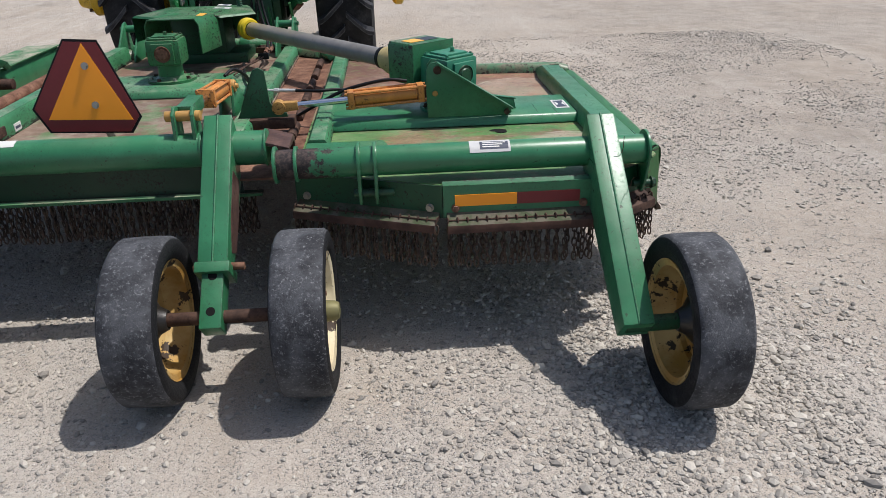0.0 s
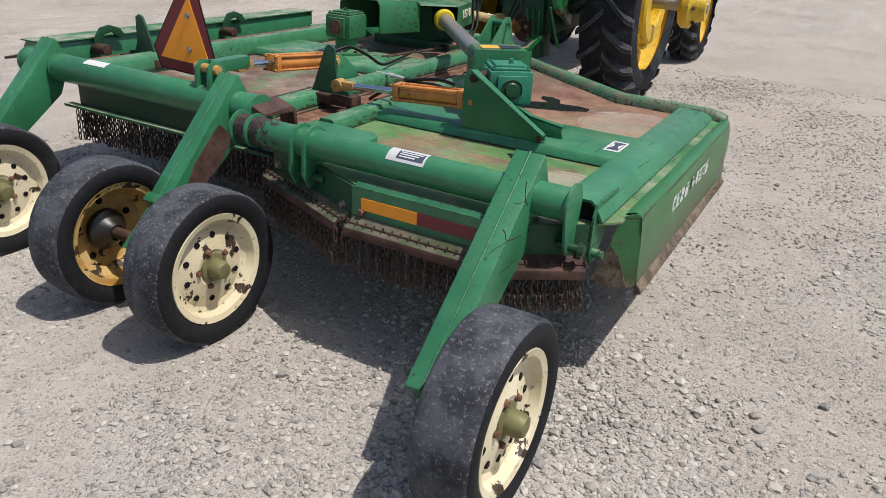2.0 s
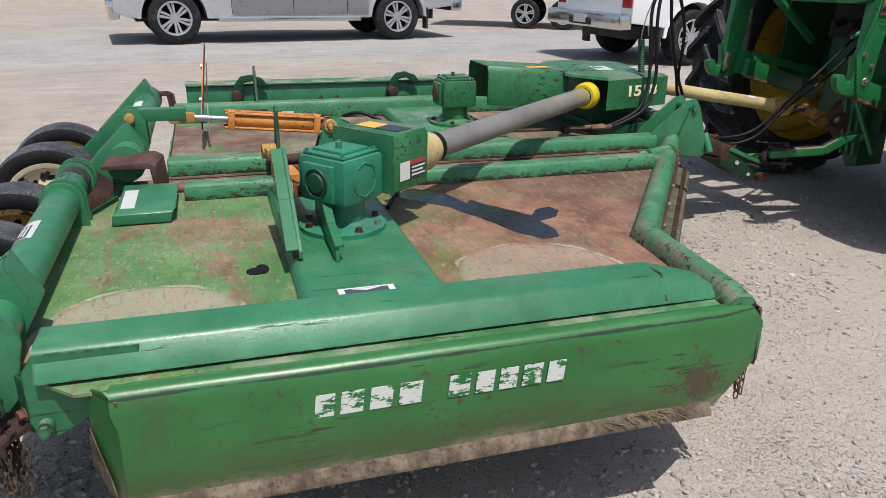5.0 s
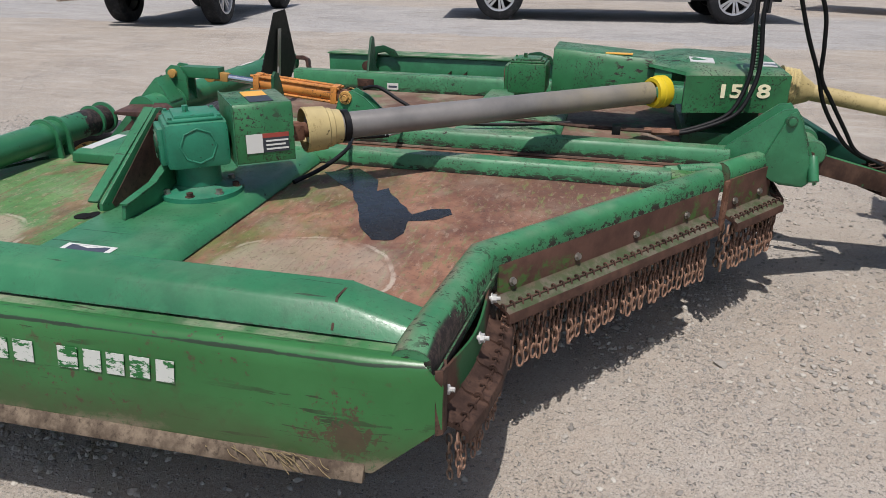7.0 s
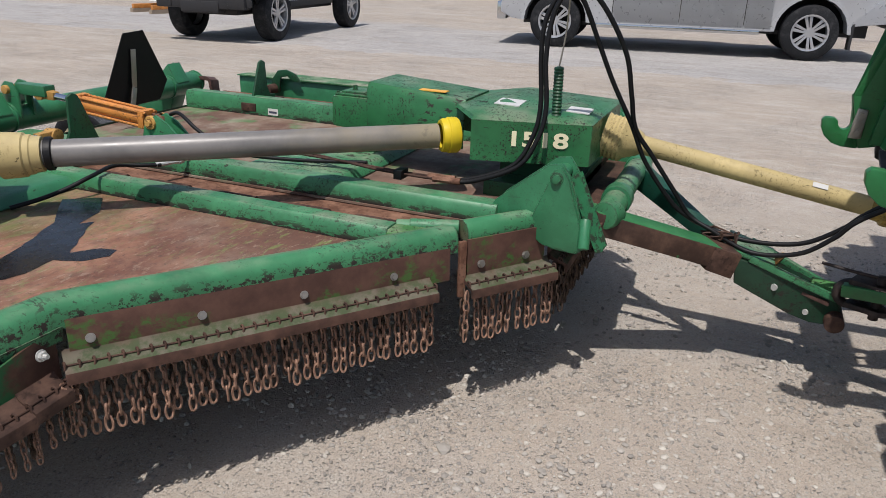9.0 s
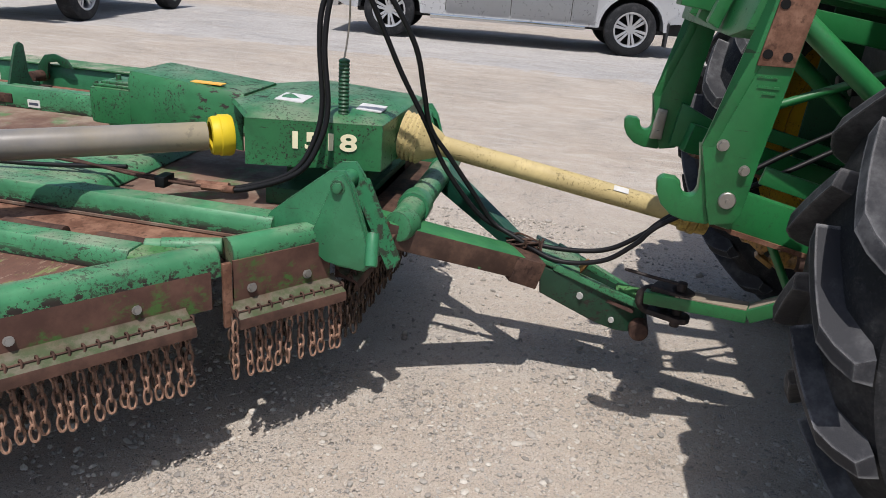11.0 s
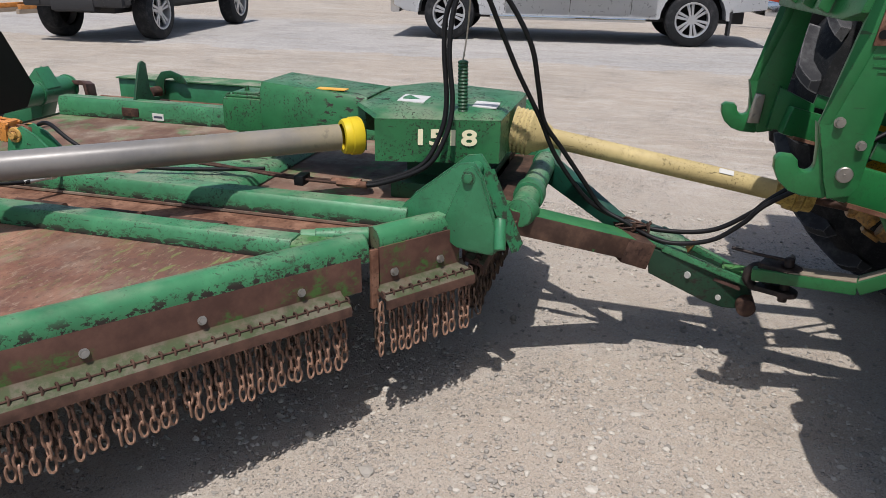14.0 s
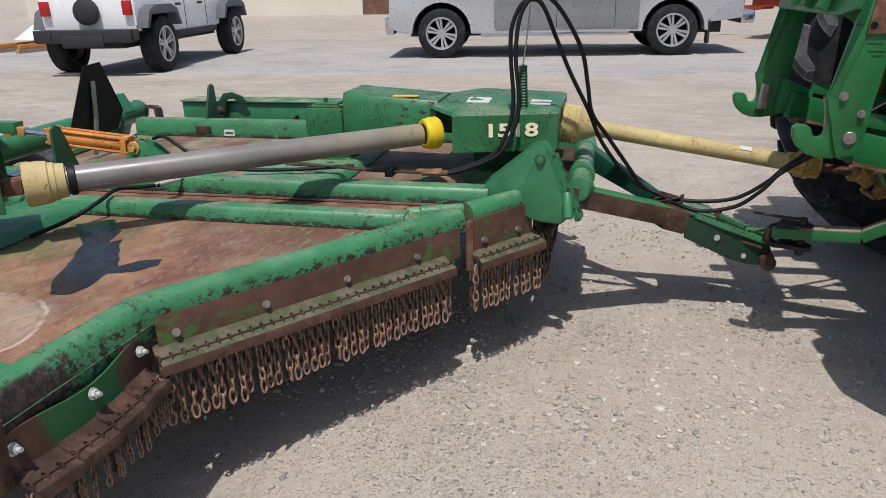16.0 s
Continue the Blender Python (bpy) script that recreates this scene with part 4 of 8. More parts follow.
def build_wing(s):
    own = s > 0
    # deck sheet
    bm = bmesh.new()
    plan = [(-0.33, 2.77), (0.19, 2.555), (0.80, 2.555), (1.0, 2.72), (1.075, 2.80), (1.075, 4.43), (0.545, 4.47), (-0.36, 5.14), (-0.36, 2.9)]
    prism(bm, [(x, y, DECK_Z - 0.008) for x, y in plan], (0, 0, 0.008))
    part("wing_deck", bm, DECK, cutter, "wing deck sheet, green rubbed through to rust and dust", 0, 30, s)
    # pressed front edge, rounded over
    bm = bmesh.new()
    prof = [(-0.072, -0.002), (-0.066, 0.022), (-0.054, 0.042), (-0.034, 0.052), (-0.010, 0.050), (0.008, 0.040), (0.018, 0.022), (0.021, 0.0), (0.021, -0.03), (0.014, -0.03), (0.008, 0.0), (-0.06, -0.008)]
    sweep(bm, prof, [p + Vector((0, 0, DECK_Z)) for p in FRONT])
    part("front_rail", bm, RAIL_GREEN, cutter, "rounded green front rail, chipped and dusty", 0, 50, s)
    bm = bmesh.new()
    rings = []
    for x, y, k in ((1.0, 4.463, 1.0), (1.02, 4.461, 1.0), (1.055, 4.459, 0.86), (1.092, 4.458, 0.62)):
        rings.append([bm.verts.new((x, y + o, DECK_Z + (u * k if u > 0 else u - 0.012))) for o, u in prof])
    for a, b in zip(rings, rings[1:]):
        for k in range(len(prof)):
            j = (k + 1) % len(prof)
            bm.faces.new((a[k], a[j], b[j], b[k]))
    bm.faces.new(rings[0])
    bm.faces.new(rings[-1][::-1])
    part("rail_corner", bm, RAIL_GREEN, cutter, "bent front corner, rubbed to bare dark steel", 0, 50, s)
    # front plates under the rail, bolted on
    bm = bmesh.new()
    a, b = front_at(0.53, 0.018), front_at(-0.36, 0.018)
    prism(bm, [a + Vector((0, 0, 0.515)), a + Vector((0, 0, 0.64)), a + NF * 0.006 + Vector((0, 0, 0.612)), a + NF * 0.006 + Vector((0, 0, 0.515))], b - a)
    plate = part("front_plate", bm, PLATE, cutter, "rust-brown bolted front plate", 0, 30, s)
    for x in (0.489, 0.267, 0.035, -0.198):
        bm = bmesh.new()
        bolt(bm, front_at(x, 0.024, 0.568), NF + Vector((0, 0, 0.25)), 0.0095, 0.008)
        part("bolt", bm, STEEL, plate, "", 0, 35, s)
    shelf(front_at(0.545, 0.018), front_at(-0.30, 0.018), NF, s)
    chain_row(front_at(0.53, 0.055), front_at(-0.29, 0.055), 0.497, cutter, 0.030, s, own)
    chain_row(front_at(0.53, 0.03), front_at(-0.29, 0.03), 0.505, cutter, 0.075, s, own, 0.95, STRAND_SHADED)
    # outer front: the rail's face, and a sagging bulged plate with its shelf
    def bulge(u, out=0.0, z=0.0):
        return Vector((0.565 + 0.53 * u, 4.508 - 0.046 * u + 0.03 * math.sin(math.pi * u) + out, z - 0.03 * u))
    bm = bmesh.new()
    prism(bm, [(0.548, 4.516, 0.572), (0.548, 4.524, 0.612), (0.548, 4.529, 0.612), (0.548, 4.522, 0.572)], (0.55, -0.046, -0.012))
    part("rail_face", bm, RAIL_GREEN, cutter, "face of the front rail, rubbed to dark steel", 0, 30, s)
    bm = bmesh.new()
    cols = []
    for k in range(15):
        u = k / 14
        top = 0.596 + 0.009 * math.sin(9.0 * u + 0.6)
        cols.append([bm.verts.new(bulge(u, o, z)) for o, z in ((0.002, 0.472), (0.002, top), (0.008, top), (0.008, 0.472))])
    for p, q in zip(cols, cols[1:]):
        for k in range(4):
            bm.faces.new((p[k], q[k], q[(k + 1) % 4], p[(k + 1) % 4]))
    bm.faces.new(cols[0])
    bm.faces.new(cols[-1][::-1])
    plate = part("outer_front_plate", bm, OUTER_PLATE, cutter, "bent brown front plate with green left in its middle", 0, 30, s)
    # filler added to stop sun leaking between the bent plate and the rail
    bm = bmesh.new()
    prism(bm, [(1.09, 4.45, 0.515), (0.57, 4.48, 0.515)] + [tuple(bulge(k / 8, 0.002, 0.515 + 0.03 * k / 8)) for k in range(9)], (0, 0, 0.004))
    part("plate_web", bm, RUSTY_DARK, plate, "", 0, 30, s)
    for u in (0.10, 0.47, 0.88):
        bm = bmesh.new()
        c = bulge(u, 0.008, 0.568)
        cyl(bm, c, c + Vector((0, 0.03, 0.002)), 0.006, n=8)
        bolt(bm, c + Vector((0, 0.006, 0)), (0, 1, 0.1), 0.0115, 0.01)
        part("bolt", bm, ZINC, plate, "bright new bolt", 0, 35, s)
    for k in range(4):
        u0, u1 = 0.04 + 0.215 * k, 0.04 + 0.215 * (k + 1)
        a, b = bulge(u1, 0.006), bulge(u0, 0.006)
        zz = 0.478 - 0.03 * (u0 + u1) / 2
        a.z = b.z = 0
        shelf(a, b, (0.08, 1, 0), s, zz, RUSTY_DARK)
        for o, gap in ((0.045, 0.034), (0.025, 0.05)):
            chain_row(a + Vector((0, o, 0)), b + Vector((0, o, 0)), zz - 0.018, cutter, gap, s, own, 0.64, STRAND if o > 0.03 else STRAND_SHADED)
    # loose end of chain where the two shelves meet
    bm = bmesh.new()
    rr = random.Random(31)
    for k in range(7):
        c = Vector((0.575 + 0.035 * rr.random(), 4.56 + 0.03 * rr.random(), 0.50 - 0.012 * k))
        ax = Vector((rr.uniform(-1, 1), rr.uniform(-1, 1), rr.uniform(-1, 1)))
        lathe(bm, [(0.011 + 0.0035 * math.cos(a), 0.0035 * math.sin(a)) for a in [2 * math.pi * j / 6 for j in range(6)]], c, ax, 10, True)
    part("loose_chain", bm, CHAIN, plate, "loose rusty chain end", 0, 60, s)
    # side rail: a folded box, open at its rear end
    bm = bmesh.new()
    prof = [(0.875, 0.64), (0.885, 0.70), (0.895, 0.712), (0.99, 0.712), (1.004, 0.70), (1.035, 0.645), (1.026, 0.642), (0.997, 0.694), (0.987, 0.703), (0.9, 0.703), (0.893, 0.696), (0.884, 0.64)]
    a = [bm.verts.new((x, 2.72, z)) for x, z in prof]
    b = [bm.verts.new((x, 4.24, z)) for x, z in prof]
    n = len(prof)
    for k in range(n):
        bm.faces.new((a[k], a[(k + 1) % n], b[(k + 1) % n], b[k]))
    bm.faces.new(a)
    c = [bm.verts.new((min(1.03, max(0.9, x)), 4.44, DECK_Z + (z - 0.64) * 0.25 + 0.004)) for x, z in prof]
    for k in range(n):
        bm.faces.new((b[k], b[(k + 1) % n], c[(k + 1) % n], c[k]))
    bm.faces.new(c[::-1])
    rail = part("side_rail", bm, GREEN, cutter, "folded green side rail with an open rear end", 0, 50, s)
    # dark sheets painted for the shade inside the open rail end
    bm = bmesh.new()
    prism(bm, [(0.885, 2.735, 0.645), (0.895, 2.735, 0.70), (0.985, 2.735, 0.702), (1.02, 2.735, 0.648)], (0, 0.006, 0))
    prism(bm, [(0.90, 2.745, 0.56), (0.90, 2.745, 0.645), (1.004, 2.745, 0.645), (1.004, 2.745, 0.56)], (0, 0.006, 0))
    part("rail_hollow", bm, DARK, rail, "", 0, 30, s)
    bm = bmesh.new()
    prism(bm, [(1.006, 2.72, 0.703), (1.006, 2.695, 0.665), (1.006, 2.695, 0.545), (1.006, 2.708, 0.505), (1.006, 2.735, 0.498), (1.006, 2.80, 0.535), (1.006, 2.87, 0.60), (1.006, 2.92, 0.64), (1.006, 2.93, 0.70)], (0.007, 0, 0))
    part("rail_end_plate", bm, GREEN, rail, "", 0, 30, s)
    bm = bmesh.new()
    cyl(bm, (1.0, 2.725, 0.535), (1.035, 2.725, 0.535), 0.017, n=14)
    bolt(bm, (1.034, 2.725, 0.535), (1, 0, 0), 0.014, 0.012)
    part("end_pin", bm, GREEN_WORN, rail, "", 0, 35, s)
    bm = bmesh.new()
    bar(bm, (0.888, 4.238, 0.707), (0.99, 4.238, 0.7135), 0.006, 0.004)
    bar(bm, (0.99, 4.238, 0.7135), (1.03, 4.238, 0.652), 0.006, 0.004, up=(1, 0, 0.5))
    part("weld_seam", bm, RUSTY_DARK, rail, "", 0, 40, s)
    # dusty ledge between rail and skirt
    bm = bmesh.new()
    prism(bm, [(1.02, 3.06, 0.630), (1.075, 3.03, 0.630), (1.075, 4.47, 0.630), (1.02, 4.47, 0.632)], (0, 0, 0.006))
    part("side_ledge", bm, DUSTY, cutter, "dusty ledge beside the side rail", 0, 30, s)
    # outer skirt with a rounded top edge and a cut-off lower front corner
    bm = bmesh.new()
    up = [(1.068, 0.641), (1.098, 0.650), (1.112, 0.646), (1.122, 0.632), (1.126, 0.60), (1.129, 0.54), (1.130, 0.50), (1.132, 0.45), (1.136, 0.37)]
    rows = []
    for x, z in up:
        yf = 4.505 - max(0.0, 0.50 - z) * 1.15 - max(0.0, z - 0.60) * 0.9
        yr = 2.885 if z < 0.6 else 2.87
        ys = [yr + (yf - yr) * k / 14 for k in range(15)]
        rows.append([(x + 0.006 * noise.noise((y * 2.5, z * 3, 4)) - 0.026 * max(0.0, (y - 4.37) / 0.13) ** 1.5, y, z - 0.01 * max(0.0, (y - 4.40) / 0.1)) for y in ys])
    for off in (0, -0.007):
        vs = [[bm.verts.new((x + off, y, z + (off if i < 3 else 0))) for x, y, z in r] for i, r in enumerate(rows)]
        for a, b in zip(vs, vs[1:]):
            for k in range(14):
                bm.faces.new((a[k], a[k + 1], b[k + 1], b[k]) if off == 0 else (b[k], b[k + 1], a[k + 1], a[k]))
    skirt = part("side_skirt", bm, SKIRT, cutter, "green outer skirt, scratched, muddy along its foot", 0, 50, s)
    bm = bmesh.new()
    prism(bm, [(1.132, 2.885, 0.352), (1.156, 2.885, 0.354), (1.154, 2.885, 0.366), (1.135, 2.885, 0.392)], (0, 1.455, 0))
    part("skid_shoe", bm, SHOE_MUD, skirt, "worn mud-caked skid runner", 0.002, 40, s)
    bm = bmesh.new()
    prism(bm, [(1.0, 2.80, 0.405), (1.045, 2.815, 0.55), (1.058, 2.82, 0.62), (1.075, 2.835, 0.643), (1.105, 2.86, 0.648), (1.122, 2.88, 0.63), (1.131, 2.88, 0.385), (1.09, 2.85, 0.372)], (0, 0.007, 0))
    part("skirt_return", bm, SKIRT, skirt, "", 0, 30, s)
    bm = bmesh.new()
    prism(bm, [(0.999, 2.7985, 0.404), (1.028, 2.8075, 0.50), (1.05, 2.815, 0.535), (1.075, 2.828, 0.50), (1.098, 2.85, 0.42), (1.108, 2.857, 0.378), (1.09, 2.8485, 0.371)], (0, -0.0025, 0))
    part("worn_corner", bm, SHOE_MUD, skirt, "corner worn to brown steel", 0, 30, s)
    bm = bmesh.new()
    prism(bm, [(1.112, 4.492, 0.475), (1.102, 4.507, 0.475), (1.08, 4.511, 0.475), (1.055, 4.503, 0.475), (1.056, 4.497, 0.475), (1.08, 4.505, 0.475), (1.098, 4.501, 0.475), (1.106, 4.49, 0.475)], (-0.012, -0.004, 0.15))
    part("skirt_front_return", bm, RUSTY_DARK, skirt, "", 0, 30, s)
    if s > 0:
        bm = bmesh.new()
        gr = random.Random(21)
        for k in range(34):
            y, z = gr.gauss(4.12, 0.07), 0.372 + gr.uniform(0, 0.02)
            l, a = gr.uniform(0.015, 0.05), gr.uniform(-0.9, 0.9)
            p0 = Vector((1.143, y, z))
            p1 = p0 + Vector((gr.uniform(0.004, 0.016), l * 0.5 * math.cos(a), l * 0.4 * math.sin(a)))
            p2 = p1 + Vector((gr.uniform(-0.002, 0.012), l * 0.5 * math.cos(a + 0.5), l * 0.4 * math.sin(a - 0.6)))
            pipe(bm, [p0, p1, p2], 0.0012, 4)
        ob = part("dry_grass", bm, STRAW, skirt, "wisps of dry grass caught on the runner", 0, 60)
        tagged(ob, "wisps of dry grass caught on the runner", kind="stuff")
    # worn white maker's lettering, as plain blocks
    if s > 0:
        y, zc, h = 3.285, 0.553, 0.056
        for w in (0.052, 0.062, 0.062, 0.064, 0, 0.062, 0.054, 0.054, 0.06, 0.054):
            if w == 0:
                y += 0.05
                continue
            # two stacked bars for a letter that has worn to patches
            for v0, v1 in ((-h / 2, 0.002), (0.002, h / 2)):
                bm = bmesh.new()
                lean = 0.006
                pts = [(1.1295 - 0.02 * v, y + u + lean * v / h, zc + v) for u, v in ((0, v0), (w * 0.84, v0), (w * 0.84, v1), (0, v1))]
                prism(bm, pts, (0.0012, 0, 0))
                part("painted_bar", bm, WORN_WHITE, skirt, "flaking white painted bar", 0, 30, s)
            y += w + 0.006
    # cross beam with the gearbox on it
    bm = bmesh.new()
    prof = [(3.30, 0.64), (3.315, 0.672), (3.33, 0.68), (3.66, 0.68), (3.68, 0.672), (3.70, 0.64)]
    prism(bm, [(-0.31, y, z) for y, z in prof], (1.19, 0, 0))
    part("cross_beam", bm, GREEN, cutter, "flat green cross beam over the wing deck", 0.003, 40, s)
    g = gearbox((0.30, 3.50, 0.68), 38 * s if s > 0 else 38, "wing_gearbox", s)
    # sheet shield over the gearbox input
    m = pose(0.30, 3.50, 0.68, 0, 0, 38) @ Matrix.Scale(0.93, 4)
    bm = bmesh.new()
    prof = [(-0.135, 0.115), (-0.135, 0.295), (-0.122, 0.315), (0.122, 0.315), (0.135, 0.295), (0.135, 0.115), (0.129, 0.115), (0.129, 0.291), (0.118, 0.308), (-0.118, 0.308), (-0.129, 0.291), (-0.129, 0.115)]
    prism(bm, [(x, 0.115, z) for x, z in prof], (0, 0.2, 0))
    bmesh.ops.transform(bm, matrix=m, verts=bm.verts)
    shield = part("input_shield", bm, GREEN_SPOTTED, cutter, "green sheet-metal shield beside the gearbox", 0.002, 40, s)
    bm = bmesh.new()
    prism(bm, [(-0.138, 0.112, 0.11), (-0.138, 0.112, 0.318), (0.138, 0.112, 0.318), (0.138, 0.112, 0.11)], (0, 0.004, 0))
    bmesh.ops.transform(bm, matrix=m, verts=bm.verts)
    part("shield_back", bm, GREEN, shield, "", 0, 30, s)
    if s > 0:
        for (u0, u1, v0, v1), mat_ in (((0.15, 0.205, 0.150, 0.215), WHITE), ((0.205, 0.295, 0.20, 0.215), WARN), ((0.205, 0.295, 0.150, 0.20), DECAL_BLACK)):
            bm = bmesh.new()
            prism(bm, [(0.136, u0, v0), (0.136, u1, v0), (0.136, u1, v1), (0.136, u0, v1)], (0.002, 0, 0))
            bmesh.ops.transform(bm, matrix=m, verts=bm.verts)
            part("warning_sticker", bm, mat_, shield, "white and red warning sticker")
        for k in range(3):
            bm = bmesh.new()
            v = 0.158 + 0.014 * k
            prism(bm, [(0.1382, 0.216, v), (0.1382, 0.292 - 0.01 * (k % 2), v), (0.1382, 0.292 - 0.01 * (k % 2), v + 0.006), (0.1382, 0.216, v + 0.006)], (0.001, 0, 0))
            bmesh.ops.transform(bm, matrix=m, verts=bm.verts)
            part("print_bar", bm, WHITE, shield)
        for (u0, u1), mat_ in (((-0.09, 0.0), DECAL_AMBER), ((0.0, 0.1), DECAL_BLACK)):
            bm = bmesh.new()
            prism(bm, [(u0, 0.18, 0.316), (u1, 0.18, 0.316), (u1, 0.26, 0.316), (u0, 0.26, 0.316)], (0, 0, 0.0015))
            bmesh.ops.transform(bm, matrix=m, verts=bm.verts)
            part("caution_sticker", bm, mat_, shield, "faded amber and black caution sticker")
    # strut plates that hold the lift cylinder
    strut = None
    for y, foot, mat_ in ((3.325, 0.56, GREEN), (3.425, 0.60, GREEN)):
        bm = bmesh.new()
        z0 = 0.68
        prism(bm, [(0.188, y, 0.90), (0.205, y, 0.925), (0.24, y, 0.93), (0.262, y, 0.915), (foot + 0.012, y, z0 + 0.03), (foot + 0.014, y, z0 + 0.008), (foot - 0.02, y, 0.678), (0.188, y, 0.678), (0.184, y, 0.80)] if y < 3.4 else [(0.195, y, 0.90), (0.215, y, 0.925), (0.25, y, 0.92), (0.34, y, 0.80), (0.46, y, 0.745), (foot, y, 0.725), (foot + 0.01, y, z0), (0.2, y, z0)], (0, 0.012, 0))
        ob = part("cylinder_strut", bm, mat_, cutter, "green gusset plate that holds the lift cylinder", 0.002, 35, s)
        if y < 3.4:
            # brown sheet for the rusty back, its shade painted in too
            bm = bmesh.new()
            prism(bm, [(0.196, y + 0.0125, 0.89), (0.225, y + 0.0125, 0.92), (0.25, y + 0.0125, 0.905), (foot - 0.03, y + 0.0125, z0 + 0.02), (foot - 0.04, y + 0.0125, 0.684), (0.196, y + 0.0125, 0.684)], (0, 0.0015, 0))
            part("bare_back", bm, FLAP_BROWN, ob, "back of the gusset, brown for rust and shade", 0, 30, s)
        strut = strut or ob
        # flange along the sloping edge
        bm = bmesh.new()
        if y < 3.4:
            bar(bm, (0.235, y - 0.018, 0.928), (foot + 0.014, y - 0.018, z0 + 0.034), 0.034, 0.008, up=(0.6, 0, 0.8))
        else:
            bar(bm, (0.245, y + 0.012, 0.926), (0.34, y + 0.012, 0.804), 0.026, 0.006, up=(0.6, 0, 0.8))
            bar(bm, (0.34, y + 0.012, 0.804), (0.46, y + 0.012, 0.749), 0.026, 0.006, up=(0.4, 0, 0.9))
            bar(bm, (0.46, y + 0.012, 0.749), (foot + 0.008, y + 0.012, 0.728), 0.026, 0.006, up=(0.1, 0, 1))
        part("strut_flange", bm, mat_, ob, "", 0, 35, s)
    bm = bmesh.new()
    cyl(bm, (0.508, 3.205, 0.634), (0.508, 3.205, 0.6375), 0.026, n=20)
    part("deck_hole", bm, DARK, cutter, "round hole in the wing deck", 0, 35, s)
    bm = bmesh.new()
    cyl(bm, (0.235, 3.31, 0.895), (0.235, 3.445, 0.895), 0.018, n=16)
    part("strut_pin", bm, RUSTY_DARK, strut, "", 0, 35, s)
    bm = bmesh.new()
    cyl(bm, (0.55, 3.31, 0.695), (0.55, 3.335, 0.695), 0.013, n=12)
    part("foot_pin", bm, RUSTY_DARK, strut, "", 0, 35, s)
    # lift cylinder
    lift_cylinder((-0.48, 3.335, 0.755), (0.22, 3.381, 0.79), s, 0.44)
    # rear axle tube of the wing
    bm = bmesh.new()
    cyl(bm, (-0.41, TUBE_Y, TUBE_Z), (0.957, TUBE_Y, TUBE_Z), TUBE_R, n=32)
    tube = part("axle_tube", bm, TUBE_GREEN, cutter, "green round axle tube across the wing's rear", 0.003, 40, s)
    for x, r, w in ((-0.405, 0.068, 0.012), (-0.33, 0.066, 0.012), (-0.105, 0.07, 0.014), (-0.045, 0.07, 0.014)):
        bm = bmesh.new()
        cyl(bm, (x - w / 2, TUBE_Y, TUBE_Z), (x + w / 2, TUBE_Y, TUBE_Z), r, n=32)
        part("tube_ring", bm, GREEN, tube, "", 0.003, 40, s)
    for x in (-0.105, -0.045):
        bm = bmesh.new()
        prism(bm, [(x - 0.006, TUBE_Y - 0.068, TUBE_Z + 0.01), (x - 0.006, TUBE_Y + 0.068, TUBE_Z + 0.01), (x - 0.006, TUBE_Y + 0.075, 0.64), (x - 0.006, TUBE_Y + 0.02, 0.56), (x - 0.006, TUBE_Y - 0.04, 0.56), (x - 0.006, TUBE_Y - 0.075, 0.62)], (0.012, 0, 0))
        part("tube_bracket", bm, GREEN, tube, "", 0.002, 40, s)
    bm = bmesh.new()
    cyl(bm, (-0.13, TUBE_Y - 0.02, 0.60), (0.02, TUBE_Y - 0.02, 0.60), 0.016, n=12)
    part("pivot_pin", bm, GREEN_DARK, tube, "", 0, 35, s)
    # teardrop end plates at the outer end
    for x in (0.957,):
        bm = bmesh.new()
        pts = [(x, TUBE_Y + 0.072 * math.cos(a), TUBE_Z + 0.072 * math.sin(a)) for a in [radians(-25 + 230 * k / 14) for k in range(15)]]
        pts += [(x, TUBE_Y - 0.045, 0.60), (x, TUBE_Y - 0.02, 0.555), (x, TUBE_Y + 0.02, 0.55), (x, TUBE_Y + 0.045, 0.58)]
        prism(bm, pts, (0.01, 0, 0))
        part("end_plate", bm, GREEN, tube, "", 0.002, 35, s)
    bm = bmesh.new()
    cyl(bm, (0.93, TUBE_Y, 0.58), (1.0, TUBE_Y, 0.58), 0.014, n=12)
    bolt(bm, (1.0, TUBE_Y, 0.58), (1, 0, 0), 0.018, 0.014)
    part("end_bolt", bm, GREEN_DARK, tube, "", 0, 35, s)
    # wheel arm and wheel
    wheel_arm(0.793, 2.645, 0.725, 2.085, 0.285, 0.105, s, 0.0, (((-0.128, 0.075), (-0.127, 0.03), (-0.102, -0.008)), ((-0.27, -0.03), (-0.248, -0.05), (-0.236, -0.075), (-0.18, -0.09), (-0.13, -0.095))))
    bm = bmesh.new()
    cyl(bm, (0.76, 2.085, 0.285), (0.98, 2.085, 0.29), 0.028, n=16)
    part("stub_axle", bm, GREEN_DARK, cutter, "stub axle", 0, 35, s)
    cutter_wheel((0.985, 2.085, 0.29), 1, s=s)
    # rear plates with shelf, chains and reflectors
    rear = [Vector((-0.36, 2.76, 0)), Vector((0.195, 2.535, 0)), Vector((0.76, 2.535, 0)), Vector((1.0, 2.70, 0))]
    for k, (a, b) in enumerate(zip(rear, rear[1:])):
        d = (b - a).normalized()
        o = Vector((d.y, -d.x, 0))
        bm = bmesh.new()
        prism(bm, [a + Vector((0, 0, 0.515)), a + Vector((0, 0, 0.640)), a + o * 0.007 + Vector((0, 0, 0.640)), a + o * 0.007 + Vector((0, 0, 0.515))], b - a)
